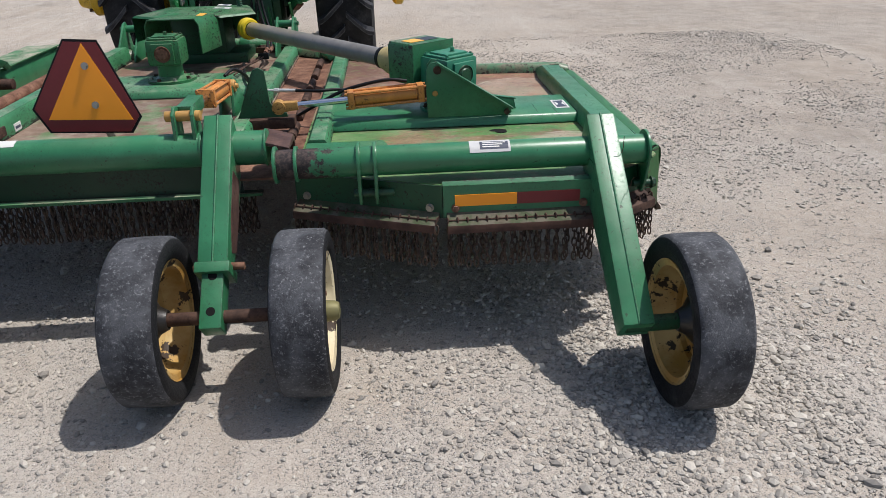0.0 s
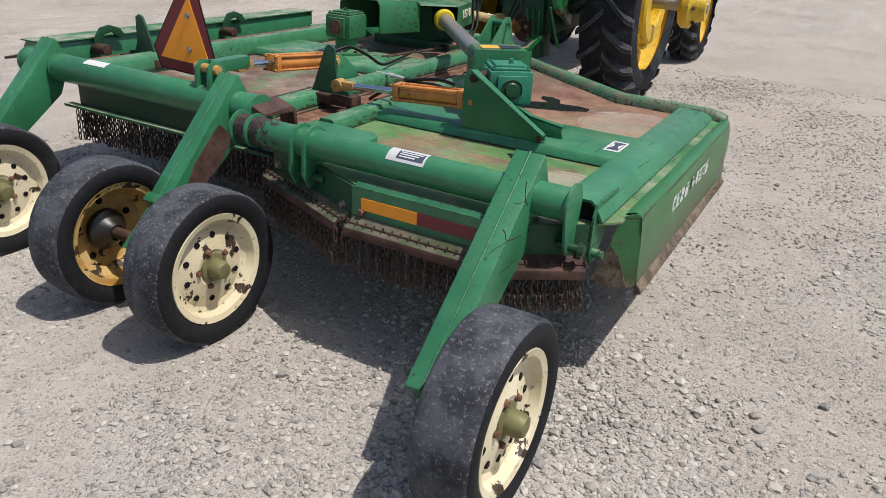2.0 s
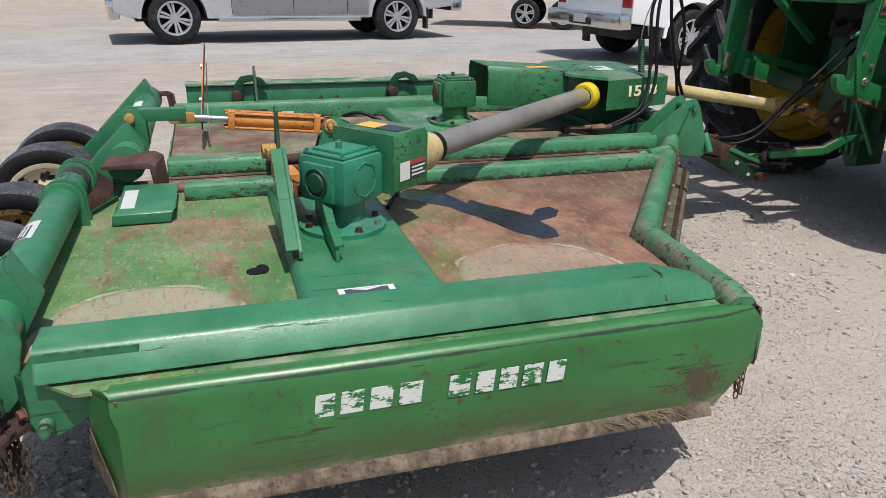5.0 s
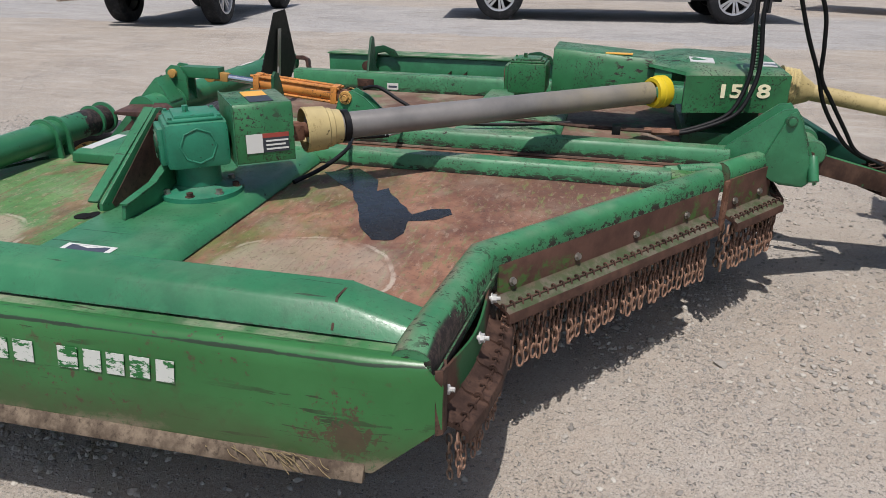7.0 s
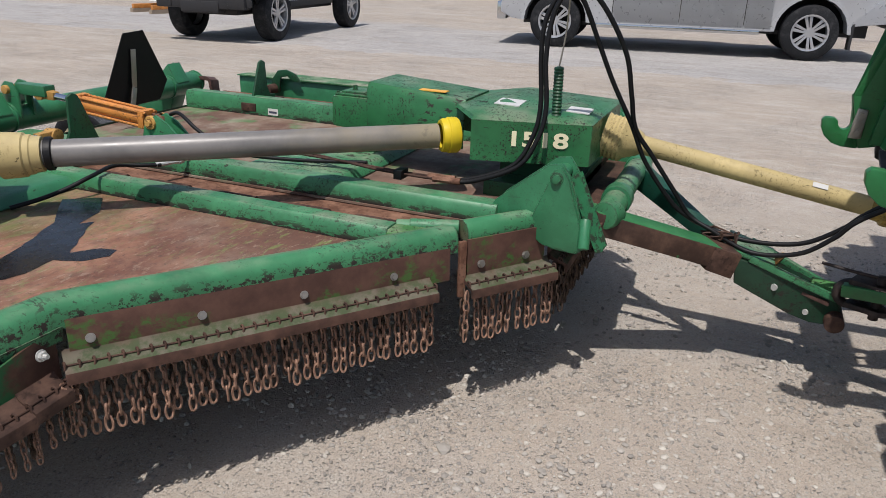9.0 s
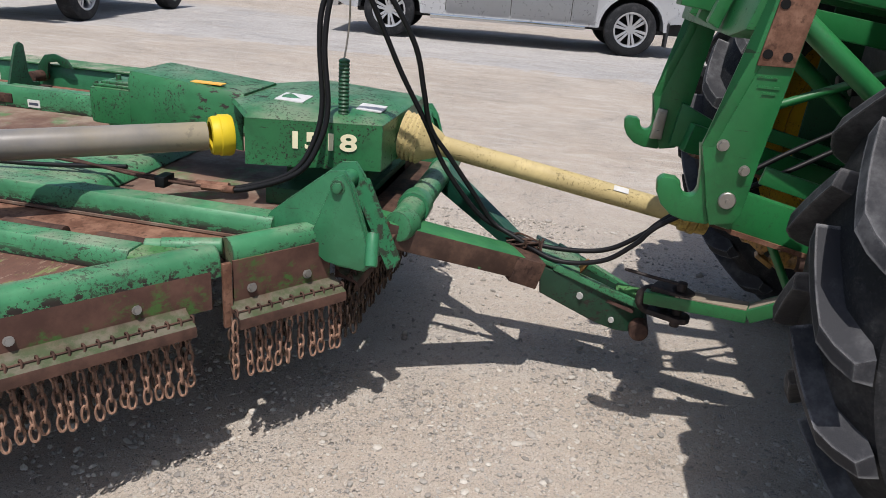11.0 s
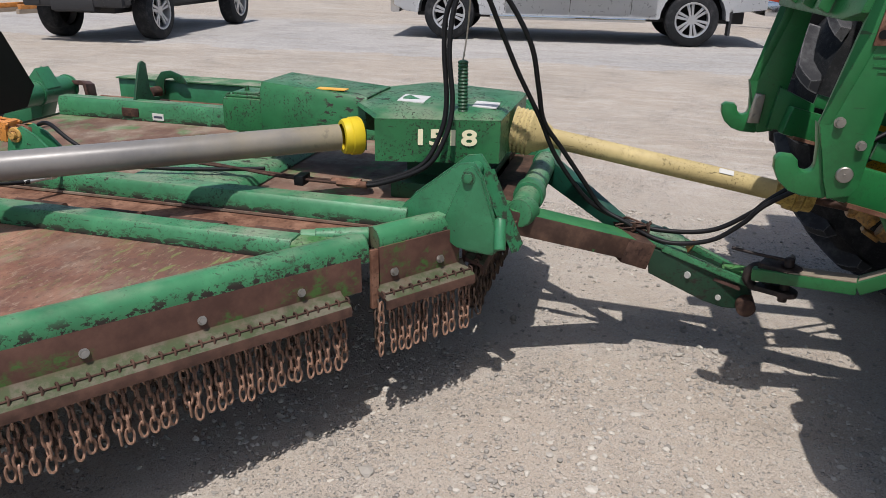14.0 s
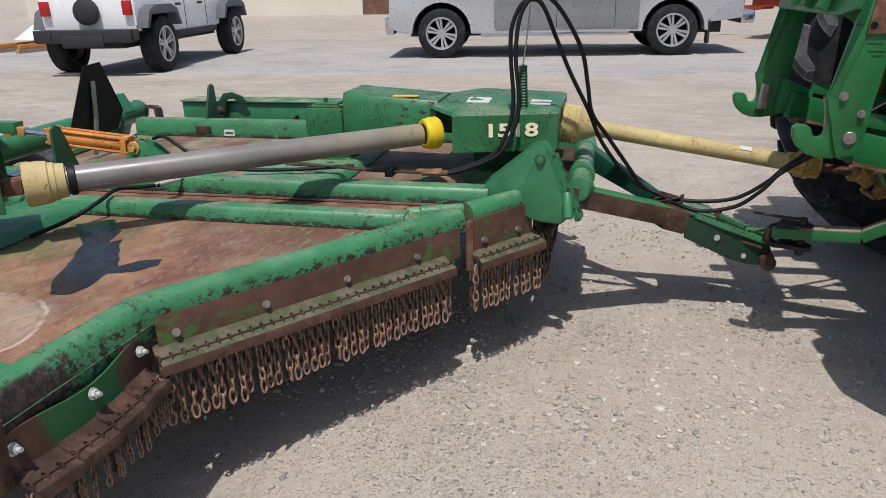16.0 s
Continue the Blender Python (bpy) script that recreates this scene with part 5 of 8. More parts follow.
        if k == 1:
            prism(bm, [a + o * 0.004 + Vector((0, 0, 0.612)), a + o * -0.03 + Vector((0, 0, 0.645)), a + o * -0.03 + Vector((0, 0, 0.638)), a + o * 0.004 + Vector((0, 0, 0.604))], b - a)
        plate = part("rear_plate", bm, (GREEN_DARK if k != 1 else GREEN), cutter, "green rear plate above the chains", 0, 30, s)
        for f in (0.08, 0.92):
            bm = bmesh.new()
            bolt(bm, a.lerp(b, f) + o * 0.008 + Vector((0, 0, 0.553)), o, 0.012, 0.012)
            part("bolt", bm, RUSTY if k else STEEL, plate, "", 0, 35, s)
        shelf(a + d * 0.012, b - d * 0.012, o, s, 0.512, RUSTY_DARK if k == 2 else None)
        chain_row(a + o * 0.06 + d * 0.02, b + o * 0.06 - d * 0.02, 0.495, cutter, 0.032 if k < 2 else 0.02, s, own, 0.8 if k < 2 else 0.72, STRAND_SHADED)
        chain_row(a + o * 0.025 + d * 0.02, b + o * 0.025 - d * 0.02, 0.495, cutter, 0.04 if k < 2 else 0.022, s, own and k > 0, 0.82 if k < 2 else 0.72, STRAND_SHADED)
        if k == 1:
            for x0, x1, mat_, lab in ((0.238, 0.466, REFLECT_ORANGE, "fluorescent orange marker strip"), (0.468, 0.70, REFLECT_RED, "dark red reflector strip")):
                bm = bmesh.new()
                box(bm, x0, x1, 2.524, 2.5275, 0.560, 0.604)
                part("reflector", bm, mat_, plate, lab, 0, 30, s)
    # inner rail along the hinge, and the step box behind it
    bm = bmesh.new()
    prof = [(-0.045, 0.0), (-0.042, 0.045), (-0.03, 0.06), (0.03, 0.06), (0.042, 0.045), (0.045, 0.0)]
    prism(bm, [(-0.29 + x, 3.0, DECK_Z + z) for x, z in prof], (0, 2.02, 0))
    part("hinge_rail", bm, FRAME_GREEN, cutter, "green rail along the wing hinge, paint chipped", 0.003, 40, s)
    bm = bmesh.new()
    prof = [(-0.045, 0.0), (-0.042, 0.045), (-0.03, 0.055), (0.03, 0.055), (0.042, 0.045), (0.045, 0.0)]
    prism(bm, [(-0.29 + x, 5.02, DECK_Z + z) for x, z in prof], (-0.05, 0.13, -0.015))
    part("rail_toe", bm, DUSTY_GREEN, cutter, "dusty tapered rail end", 0.003, 40, s)
    bm = bmesh.new()
    prism(bm, [(-0.34, 2.77, 0.64), (0.0, 2.77, 0.64), (0.0, 2.775, 0.675), (-0.02, 2.79, 0.688), (-0.33, 2.79, 0.688)], (0, 0.19, 0))
    box_ = part("hinge_box", bm, GREEN, cutter, "folded green box at the wing hinge", 0.003, 40, s)
    bm = bmesh.new()
    box(bm, -0.25, -0.03, 2.80, 2.845, 0.688, 0.6895)
    part("data_sticker", bm, PRINT, box_, "white sticker with grey print")
    # hinge: pipe knuckles and a rusty strip
    bm = bmesh.new()
    prism(bm, [(-0.62, 2.76, 0.615), (-0.33, 2.76, 0.615), (-0.33, 5.16, 0.615), (-0.62, 5.3, 0.615)], (0, 0, 0.008))
    part("hinge_strip", bm, RUSTY, cutter, "rust-brown hinge strip", 0, 30, s)
    for k in range(7):
        bm = bmesh.new()
        y = 2.95 + 0.31 * k
        cyl(bm, (-0.43, y, 0.635), (-0.43, y + 0.2, 0.635), 0.022, n=14)
        part("hinge_knuckle", bm, RUSTY_DARK if k else RUSTY, cutter, "rusty hinge knuckle", 0.002, 40, s)
    # tube sticker
    if s > 0:
        for x0, x1, mat_, a0, a1, up_ in ((0.30, 0.45, PRINT, 84, 150, 0.0), (0.338, 0.442, PRINT_DARK, 100, 138, 0.0006)):
            bm = bmesh.new()
            a0, a1 = radians(a0), radians(a1)
            rings = []
            for x in (x0, x1):
                rings.append([bm.verts.new((x, TUBE_Y + (TUBE_R + 0.0012 + up_) * math.cos(a0 + (a1 - a0) * k / 6), TUBE_Z + (TUBE_R + 0.0012 + up_) * math.sin(a0 + (a1 - a0) * k / 6))) for k in range(7)])
            for k in range(6):
                bm.faces.new((rings[0][k], rings[0][k + 1], rings[1][k + 1], rings[1][k]))
            part("tube_sticker", bm, mat_, tube, "white and dark blue safety sticker")
        for k in range(3):
            bm = bmesh.new()
            a = radians(108 + 10 * k)
            o = Vector((0, math.cos(a), math.sin(a)))
            c = Vector((0.39, TUBE_Y, TUBE_Z)) + o * (TUBE_R + 0.0022)
            bar(bm, c - Vector((0.043, 0, 0)), c + Vector((0.043 - 0.012 * k, 0, 0)), 0.0045, 0.0008, up=tuple(o))
            part("print_bar", bm, WHITE, tube)
        bm = bmesh.new()
        box(bm, 0.797, 0.863, 3.395, 3.545, 0.6805, 0.682)
        st = part("beam_sticker", bm, WHITE, cutter, "white sticker with black print on the cross beam")
        bm = bmesh.new()
        box(bm, 0.806, 0.854, 3.412, 3.528, 0.6822, 0.683)
        part("print_bar", bm, PRINT_DARK, st)
        bm = bmesh.new()
        for e in (-1, 1):
            prism(bm, [(0.83 + e * 0.021, 3.43, 0.6832), (0.83 + e * 0.021, 3.51, 0.6832), (0.83 + e * 0.008, 3.47, 0.6832)], (0, 0, 0.0006))
        part("print_mark", bm, WHITE, st)


DUSTY = painted("dusty_ledge_paint", (0.04, 0.18, 0.06), 0.6, 0.6, 0.75, 0.3, 0.0, None, None, 0.3)
DUSTY_GREEN = painted("dusty_rail_paint", (0.05, 0.17, 0.05), 0.6, 0.52, 0.9, 0.4)
MUD = plain("dried_mud", (0.24, 0.2, 0.15), 0.9, 0, 0.35, 12, 0.5)
SHOE_MUD = rusty("mud_and_rust", (0.075, 0.055, 0.04), (0.205, 0.16, 0.115), 0.9, 18)
STRAW = plain("dry_straw", (0.2, 0.155, 0.085), 0.9, 0, 0.3, 40, 0)
WARN = plain("red_warning_print", (0.3, 0.06, 0.045), 0.5, 0, 0.3, 40, 0)


def lift_cylinder(p, q, s=1, rod=0.33):
    """An orange tie-rod cylinder from its rod eye p to its rear pin q."""
    p, q = Vector(p), Vector(q)
    d, sd, t, L = axes(p, q)
    r = 0.036
    b0, b1 = p + d * L * rod, q - d * 0.045
    bm = bmesh.new()
    cyl(bm, b0 + d * 0.02, b1 - d * 0.02, r * 0.92, n=24)
    for a, b in ((b0, b0 + d * 0.03), (b1 - d * 0.03, b1)):
        bar(bm, a, b, r * 2.15, r * 2.15)
    body = part("lift_cylinder", bm, ORANGE, cutter, "orange hydraulic cylinder with a chromed rod", 0.003, 40, s)
    for i in (-1, 1):
        for j in (-1, 1):
            bm = bmesh.new()
            o = sd * (r * 0.86 * i) + t * (r * 0.86 * j)
            cyl(bm, b0 + o - d * 0.012, b1 + o + d * 0.012, 0.0065, n=8)
            part("tie_rod", bm, ORANGE, body, "", 0, 40, s)
    bm = bmesh.new()
    cyl(bm, p + d * 0.05, b0 + d * 0.005, 0.0155, n=16)
    part("piston_rod", bm, CHROME, body, "chromed piston rod", 0, 40, s)
    bm = bmesh.new()
    bar(bm, p - d * 0.0, p + d * 0.085, 0.045, 0.045, w2=0.036, h2=0.036)
    cyl(bm, p - sd * 0.028, p + sd * 0.028, 0.03, n=18)
    part("rod_clevis", bm, TAN, body, "tan cast clevis", 0.003, 40, s)
    bm = bmesh.new()
    for k in (-1, 1):
        bar(bm, b1 + sd * 0.022 * k, q + d * 0.025 + sd * 0.022 * k, 0.012, 0.045)
    cyl(bm, q - sd * 0.05, q + sd * 0.05, 0.02, n=16)
    part("rear_clevis", bm, RUSTY, body, "", 0.002, 40, s)
    for k in (-1, 1):
        bm = bmesh.new()
        lathe(bm, [(0, 0.062), (0.012, 0.062), (0.014, 0.05), (0.028, 0.05), (0.03, 0.045), (0.03, 0.03)], q, sd * k, 18)
        part("pin_washer", bm, TAN, body, "tan pin with a washer", 0, 30, s)
    return body




def deck_marks():
    """Spilled oil with painted shadow on the wing deck, and an oval drain hole."""
    m, t, p = tree("oil_with_shadow", 0.16)
    t.links.new(mix(t, noise_tex(t, 14, 5), (0.006, 0.0055, 0.008), (0.016, 0.014, 0.014)), p.inputs["Base Color"])
    t.links.new(math_node(t, "ADD", math_node(t, "MULTIPLY", noise_tex(t, 22, 5), 0.4), 0.06), p.inputs["Roughness"])
    p.inputs["Specular IOR Level"].default_value = 0.75
    # the inner end of this oil outline also covers the gearbox's shadow
    out = [(-0.13, 3.76), (-0.21, 3.87), (-0.09, 3.985), (0.035, 4.02), (0.0, 4.05), (0.10, 4.11), (0.164, 4.153), (0.23, 4.20), (0.163, 4.258), (0.15, 4.31), (0.20, 4.33), (0.264, 4.282), (0.294, 4.207), (0.40, 4.22), (0.448, 4.20), (0.468, 4.142), (0.372, 4.072), (0.2, 4.005), (0.06, 3.94), (-0.02, 3.86)]
    mid = Vector((0.15, 4.05))
    pts = []
    for k in range(len(out)):
        a, b = Vector(out[k]), Vector(out[(k + 1) % len(out)])
        for j in range(5):
            q = a.lerp(b, j / 5)
            w = 0.016 * noise.noise((q.x * 14, q.y * 14, 5))
            pts.append(q + (q - mid).normalized() * w)
    bm = bmesh.new()
    vs = [bm.verts.new((q.x, q.y, DECK_Z + 0.0012)) for q in pts]
    f = bm.faces.new(vs)
    bmesh.ops.triangulate(bm, faces=[f])
    part("oil_stain", bm, m, cutter, "wet black oil spill on the deck, with some shadow painted in")
    bm = bmesh.new()
    vs = [bm.verts.new((0.495 + 0.038 * math.cos(2 * math.pi * k / 20), 3.225 + 0.02 * math.sin(2 * math.pi * k / 20), DECK_Z + 0.0012)) for k in range(20)]
    bm.faces.new(vs)
    part("drain_hole", bm, DARK, cutter, "dark oval drain hole")


deck_marks()
TAN = painted("tan_cast_paint", (0.48, 0.27, 0.08), 0.5, 0.62, 0.1, 0.3)
build_wing(1)


def build_centre():
    # deck
    bm = bmesh.new()
    plan = [(-0.60, 2.93), (-0.60, 5.36), (-0.70, 5.42), (mir(-0.70), 5.42), (mir(-0.60), 5.36), (mir(-0.60), 2.93)]
    prism(bm, [(x, y, DECK_Z - 0.008) for x, y in plan], (0, 0, 0.008))
    part("centre_deck", bm, CENTRE_DECK, cutter, "centre deck sheet, brown rust and dust over green", 0, 30)
    for s in (1, -1):
        # rail beside the hinge
        bm = bmesh.new()
        prof = [(-0.05, 0.0), (-0.047, 0.05), (-0.034, 0.066), (0.034, 0.066), (0.047, 0.05), (0.05, 0.0)]
        prism(bm, [(-0.655 + x, 2.93, DECK_Z + z * (1 if s > 0 else 1.5)) for x, z in prof], (0, 2.33, 0))
        rail = part("frame_rail", bm, FRAME_GREEN, cutter, "green frame rail along the hinge, paint chipped", 0.003, 40, s)
        if s < 0:
            bm = bmesh.new()
            box(bm, -0.5965 - 0.0085, -0.603, 3.52, 3.62, 0.648, 0.682)
            part("rail_sticker", bm, WHITE, rail, "small white sticker", s=s)
        # slanting front corner
        a, b = front_at(-0.415), front_at(-0.66)
        bm = bmesh.new()
        prof = [(-0.075, -0.002), (-0.066, 0.03), (-0.045, 0.056), (-0.018, 0.064), (0.006, 0.054), (0.018, 0.032), (0.02, 0.0), (0.014, -0.01), (-0.06, -0.01)]
        sweep(bm, prof, [p + Vector((0, 0, DECK_Z)) for p in (a, b)])
        part("front_rail", bm, RAIL_GREEN, cutter, "rounded green front rail, chipped and dusty", 0, 50, s)
        bm = bmesh.new()
        a2, b2 = front_at(-0.412, 0.018), front_at(-0.665, 0.018)
        z0, z1 = 0.50, 0.645
        prism(bm, [a2 + Vector((0, 0, z0)), a2 + Vector((0, 0, z1)), a2 + NF * 0.007 + Vector((0, 0, z1)), a2 + NF * 0.007 + Vector((0, 0, z0))], b2 - a2)
        plate = part("front_plate", bm, PLATE, cutter, "rust-brown bolted front plate", 0, 30, s)
        for x in (-0.455, -0.60):
            bm = bmesh.new()
            bolt(bm, front_at(x, 0.025, 0.553), NF + Vector((0, 0, 0.25)), 0.011, 0.008)
            part("bolt", bm, STEEL, plate, "", 0, 35, s)
        shelf(front_at(-0.40, 0.018), front_at(-0.68, 0.018), NF, s, 0.498)
        chain_row(front_at(-0.40, 0.055), front_at(-0.68, 0.055), 0.48, cutter, 0.032, s, s > 0)
        chain_row(front_at(-0.40, 0.03), front_at(-0.68, 0.03), 0.485, cutter, 0.075, s, s > 0, 0.95, STRAND_SHADED)
        # hinge end stop between wing and centre
        bm = bmesh.new()
        prism(bm, [front_at(-0.385, 0.02, 0.45), front_at(-0.405, 0.02, 0.45), front_at(-0.405, 0.02, 0.645), front_at(-0.385, 0.02, 0.645)], NF * 0.014)
        part("end_stop", bm, RUSTY, cutter, "rusty end plate", 0.002, 40, s)
        for k in (0, 1):
            bm = bmesh.new()
            cyl(bm, (-0.36, 5.00 + 0.05 * k, 0.665 + 0.01 * k), (-0.42, 5.17 + 0.03 * k, 0.665 + 0.01 * k), 0.024, n=14)
            part("hinge_pipe", bm, GREEN_WORN, cutter, "green hinge pipe end", 0.004, 40, s)
        # upright hitch lugs
        for x, mat_ in ((-0.645, GREEN), (-0.755, GREEN)):
            bm = bmesh.new()
            prism(bm, [(x, 5.20, 0.645), (x, 5.25, 0.72), (x, 5.43, 0.865), (x, 5.475, 0.872), (x, 5.505, 0.83), (x, 5.56, 0.66), (x, 5.585, 0.60), (x, 5.545, 0.565), (x, 5.46, 0.57), (x, 5.40, 0.60), (x, 5.3, 0.60)], (0.014, 0, 0))
            lug = part("hitch_lug", bm, mat_, cutter, "tall green hitch lug plate", 0.003, 40, s)
        bm = bmesh.new()
        prism(bm, [(-0.629, 5.365, 0.63), (-0.629, 5.452, 0.852), (-0.629, 5.475, 0.864), (-0.629, 5.50, 0.828), (-0.629, 5.555, 0.66), (-0.629, 5.578, 0.60), (-0.629, 5.54, 0.572), (-0.629, 5.43, 0.585)], (0.012, 0, 0))
        part("lug_doubler", bm, GREEN, lug, "", 0.003, 40, s)
        bm = bmesh.new()
        cyl(bm, (-0.60, 5.575, 0.60), (-0.645, 5.565, 0.69), 0.02, n=14)
        part("strap_pin", bm, GREEN, lug, "", 0.003, 40, s)
        bm = bmesh.new()
        cyl(bm, (-0.77, 5.462, 0.825), (-0.62, 5.462, 0.825), 0.024, n=18)
        bolt(bm, (-0.617, 5.462, 0.825), (1, 0, 0), 0.017, 0.01)
        part("lug_pin", bm, GREEN, lug, "", 0.002, 40, s)
        bm = bmesh.new()
        prism(bm, [(-0.685, 5.49, 0.80), (-0.715, 5.50, 0.83), (-0.72, 5.61, 0.575), (-0.69, 5.60, 0.555)], (-0.03, 0.02, 0))
        part("link_strap", bm, GREEN, lug, "", 0.003, 40, s)
        # tongue leg with a clevis nose
        bm = bmesh.new()
        bar(bm, (-0.83, 5.537, 0.640), (-1.075, 5.96, 0.493), 0.145, 0.082)
        if s < 0:
            bm.free()
            bm = bmesh.new()
            bar(bm, (mir(-1.46), 5.60, 0.665), (mir(-1.15), 6.02, 0.485), 0.05, 0.11, h2=0.05)
        leg = part("tongue_leg", bm, TONGUE if s > 0 else TEAL_SHADED, cutter, "square tongue leg, green worn to brown" if s > 0 else "green tongue leg, darkened for its shaded side", 0.008, 40, s)
        if s > 0:
            bm = bmesh.new()
            bar(bm, (-1.06, 5.935, 0.494), (-1.105, 6.03, 0.462), 0.15, 0.092, h2=0.10)
            part("leg_collar", bm, RUSTY_DARK, leg, "rusty bent collar", 0.006, 40)
            bm = bmesh.new()
            cyl(bm, (-0.79, 5.60, 0.665), (-0.865, 5.62, 0.655), 0.05, n=20)
            part("leg_elbow", bm, GREEN_WORN, leg, "", 0.01, 40)
        bm = bmesh.new()
        prism(bm, [(-1.095, 6.045, 0.482), (-1.10, 6.06, 0.375), (-1.15, 6.27, 0.268), (-1.165, 6.35, 0.242), (-1.178, 6.40, 0.238), (-1.186, 6.435, 0.258), (-1.188, 6.445, 0.29), (-1.183, 6.43, 0.33), (-1.17, 6.37, 0.366)], (-0.02, 0.012, 0))
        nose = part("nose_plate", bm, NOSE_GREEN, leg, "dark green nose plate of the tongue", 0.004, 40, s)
        # no real openings: pale discs stand in for daylight through them
        for (x, y, z), r in (((-1.128, 6.205, 0.375), 0.013), ((-1.158, 6.33, 0.285), 0.011)):
            bm = bmesh.new()
            cyl(bm, (x + 0.004, y - 0.003, z), (x - 0.002, y + 0.001, z), r, n=14)
            part("plate_hole", bm, ZINC, nose, "pale disc painted for daylight through a plate hole", 0, 35, s)
    bm = bmesh.new()
    bar(bm, (-1.215, 6.02, 0.503), (-1.22, 6.19, 0.455), 0.235, 0.014, w2=0.20)
    cap = part("tongue_cap", bm, GREEN_WORN, cutter, "green cap plate on the tongue nose", 0.004, 40)
    for x0, x1 in ((-1.118, -1.178), (-1.322, -1.262)):
        bm = bmesh.new()
        bar(bm, (x0, 6.10, 0.478), (x1, 6.425, 0.350), 0.03, 0.026)
        part("nose_rail", bm, GREEN_WORN, cap, "green rail beside the nose slot", 0.005, 40)
    bm = bmesh.new()
    bar(bm, (-1.22, 6.17, 0.40), (-1.22, 6.40, 0.33), 0.13, 0.012)
    part("nose_floor", bm, FLAP_BROWN, cap, "brown floor of the nose slot", 0, 40)
    bm = bmesh.new()
    bar(bm, (-1.20, 6.19, 0.437), (-1.19, 6.215, 0.485), 0.05, 0.02)
    part("nose_lug", bm, YOKE, cap, "rusty yellow lug", 0.004, 40)
    bm = bmesh.new()
    cyl(bm, (-1.22, 6.33, 0.372), (-1.215, 6.455, 0.366), 0.033, n=20)
    part("swivel_barrel", bm, DUSTY_GREEN, cap, "dusty green swivel barrel", 0.005, 40)
    bm = bmesh.new()
    cyl(bm, (-1.13, 6.43, 0.265), (-1.31, 6.43, 0.265), 0.035, n=18)
    part("tongue_pin", bm, RUSTY_DARK, cutter, "rusty hitch pin in the tongue nose", 0.003, 40)
    bm = bmesh.new()
    cyl(bm, (-0.80, 5.605, 0.66), (mir(-0.80), 5.605, 0.68), 0.046, n=24)
    part("cross_tube", bm, GREEN_WORN, cutter, "green round cross tube ahead of the deck", 0.004, 40)
    for x in (-0.98, -1.46):
        bm = bmesh.new()
        cyl(bm, (x, 5.605, 0.666), (x - 0.07, 5.605, 0.668), 0.057, n=24)
        part("tube_collar", bm, GREEN, cutter, "green collar on the cross tube", 0.006, 40)
    # front and rear edges of the centre deck
    bm = bmesh.new()
    prism(bm, [(-0.70, 5.43, 0.50), (-0.70, 5.43, 0.67), (-0.70, 5.44, 0.67), (-0.70, 5.44, 0.50)], (mir(-0.70) + 0.70, 0, 0))
    part("centre_front_plate", bm, PLATE, cutter, "rust-brown front plate", 0, 30)
    shelf((-0.70, 5.435, 0), (mir(-0.70), 5.435, 0), (0, 1, 0), 1, 0.50)
    # plate added to block a slit of sun ahead of the deck
    bm = bmesh.new()
    box(bm, mir(-0.74), -0.74, 5.44, 5.60, 0.63, 0.642)
    part("apron_plate", bm, RUSTY_DARK, cutter, "added plate that blocks light between deck and cross tube", 0.002)
    chain_row((-0.70, 5.48, 0), (mir(-0.70), 5.48, 0), 0.49, cutter, 0.033, 1, False)
    chain_row((-0.70, 5.455, 0), (mir(-0.70), 5.455, 0), 0.50, cutter, 0.028, 1, False)
    bm = bmesh.new()
    prism(bm, [(-0.60, 2.925, 0.50), (-0.60, 2.925, 0.645), (-0.60, 2.93, 0.645), (-0.60, 2.93, 0.50)], (mir(-0.60) + 0.60, 0, 0))
    prism(bm, [(-0.52, 2.90, 0.505), (-0.52, 2.93, 0.507), (-0.52, 2.93, 0.515), (-0.52, 2.90, 0.512)], (mir(-0.52) + 0.52, 0, 0))
    part("centre_rear_plate", bm, NOSE_GREEN, cutter, "dark green rear plate under the axle tube", 0, 30)
    # sunlight on the shelf's edge, put in as a pale bar
    bm = bmesh.new()
    bar(bm, (-0.52, 2.893, 0.509), (mir(-0.52), 2.893, 0.509), 0.014, 0.012)
    part("rear_lip", bm, DUSTY_SUNLIT, cutter, "thin pale lip under the rear plate, painted as if sunlit")
    chain_row((-0.58, 2.915, 0), (mir(-0.58), 2.915, 0), 0.495, cutter, 0.03, 1, False, 0.85)
    chain_row((-0.57, 2.955, 0), (mir(-0.57), 2.955, 0), 0.495, cutter, 0.034, 1, False, 0.85)
    # cross beam and gearbox
    bm = bmesh.new()
    prof = [(4.10, 0.64), (4.115, 0.672), (4.13, 0.68), (4.54, 0.68), (4.56, 0.672), (4.58, 0.64)]
    prism(bm, [(mir(-0.70), y, z) for y, z in prof], (-0.70 - mir(-0.70), 0, 0))
    part("cross_beam", bm, GREEN_WORN, cutter, "flat green cross beam over the centre deck", 0.003, 40)
    gearbox((XC - 0.01, 4.385, 0.68), 0, "centre_gearbox", 1, False)
    # long shield over the centre driveline
    bm = bmesh.new()
    x0, x1 = -1.065, -1.375
    prof = [(x0, 0.80), (x0, 0.965), (x0 - 0.02, 1.0), (x1 + 0.02, 1.0), (x1, 0.965), (x1, 0.80), (x1 + 0.006, 0.80), (x1 + 0.006, 0.962), (x1 + 0.024, 0.993), (x0 - 0.024, 0.993), (x0 - 0.006, 0.962), (x0 - 0.006, 0.80)]
    prism(bm, [(x, 4.51, z) for x, z in prof], (0.02, 0.45, -0.03))
    sh = part("driveline_shield", bm, GREEN_SPOTTED, cutter, "green sheet shield over the centre driveline, spotted with dirt", 0.002, 40)
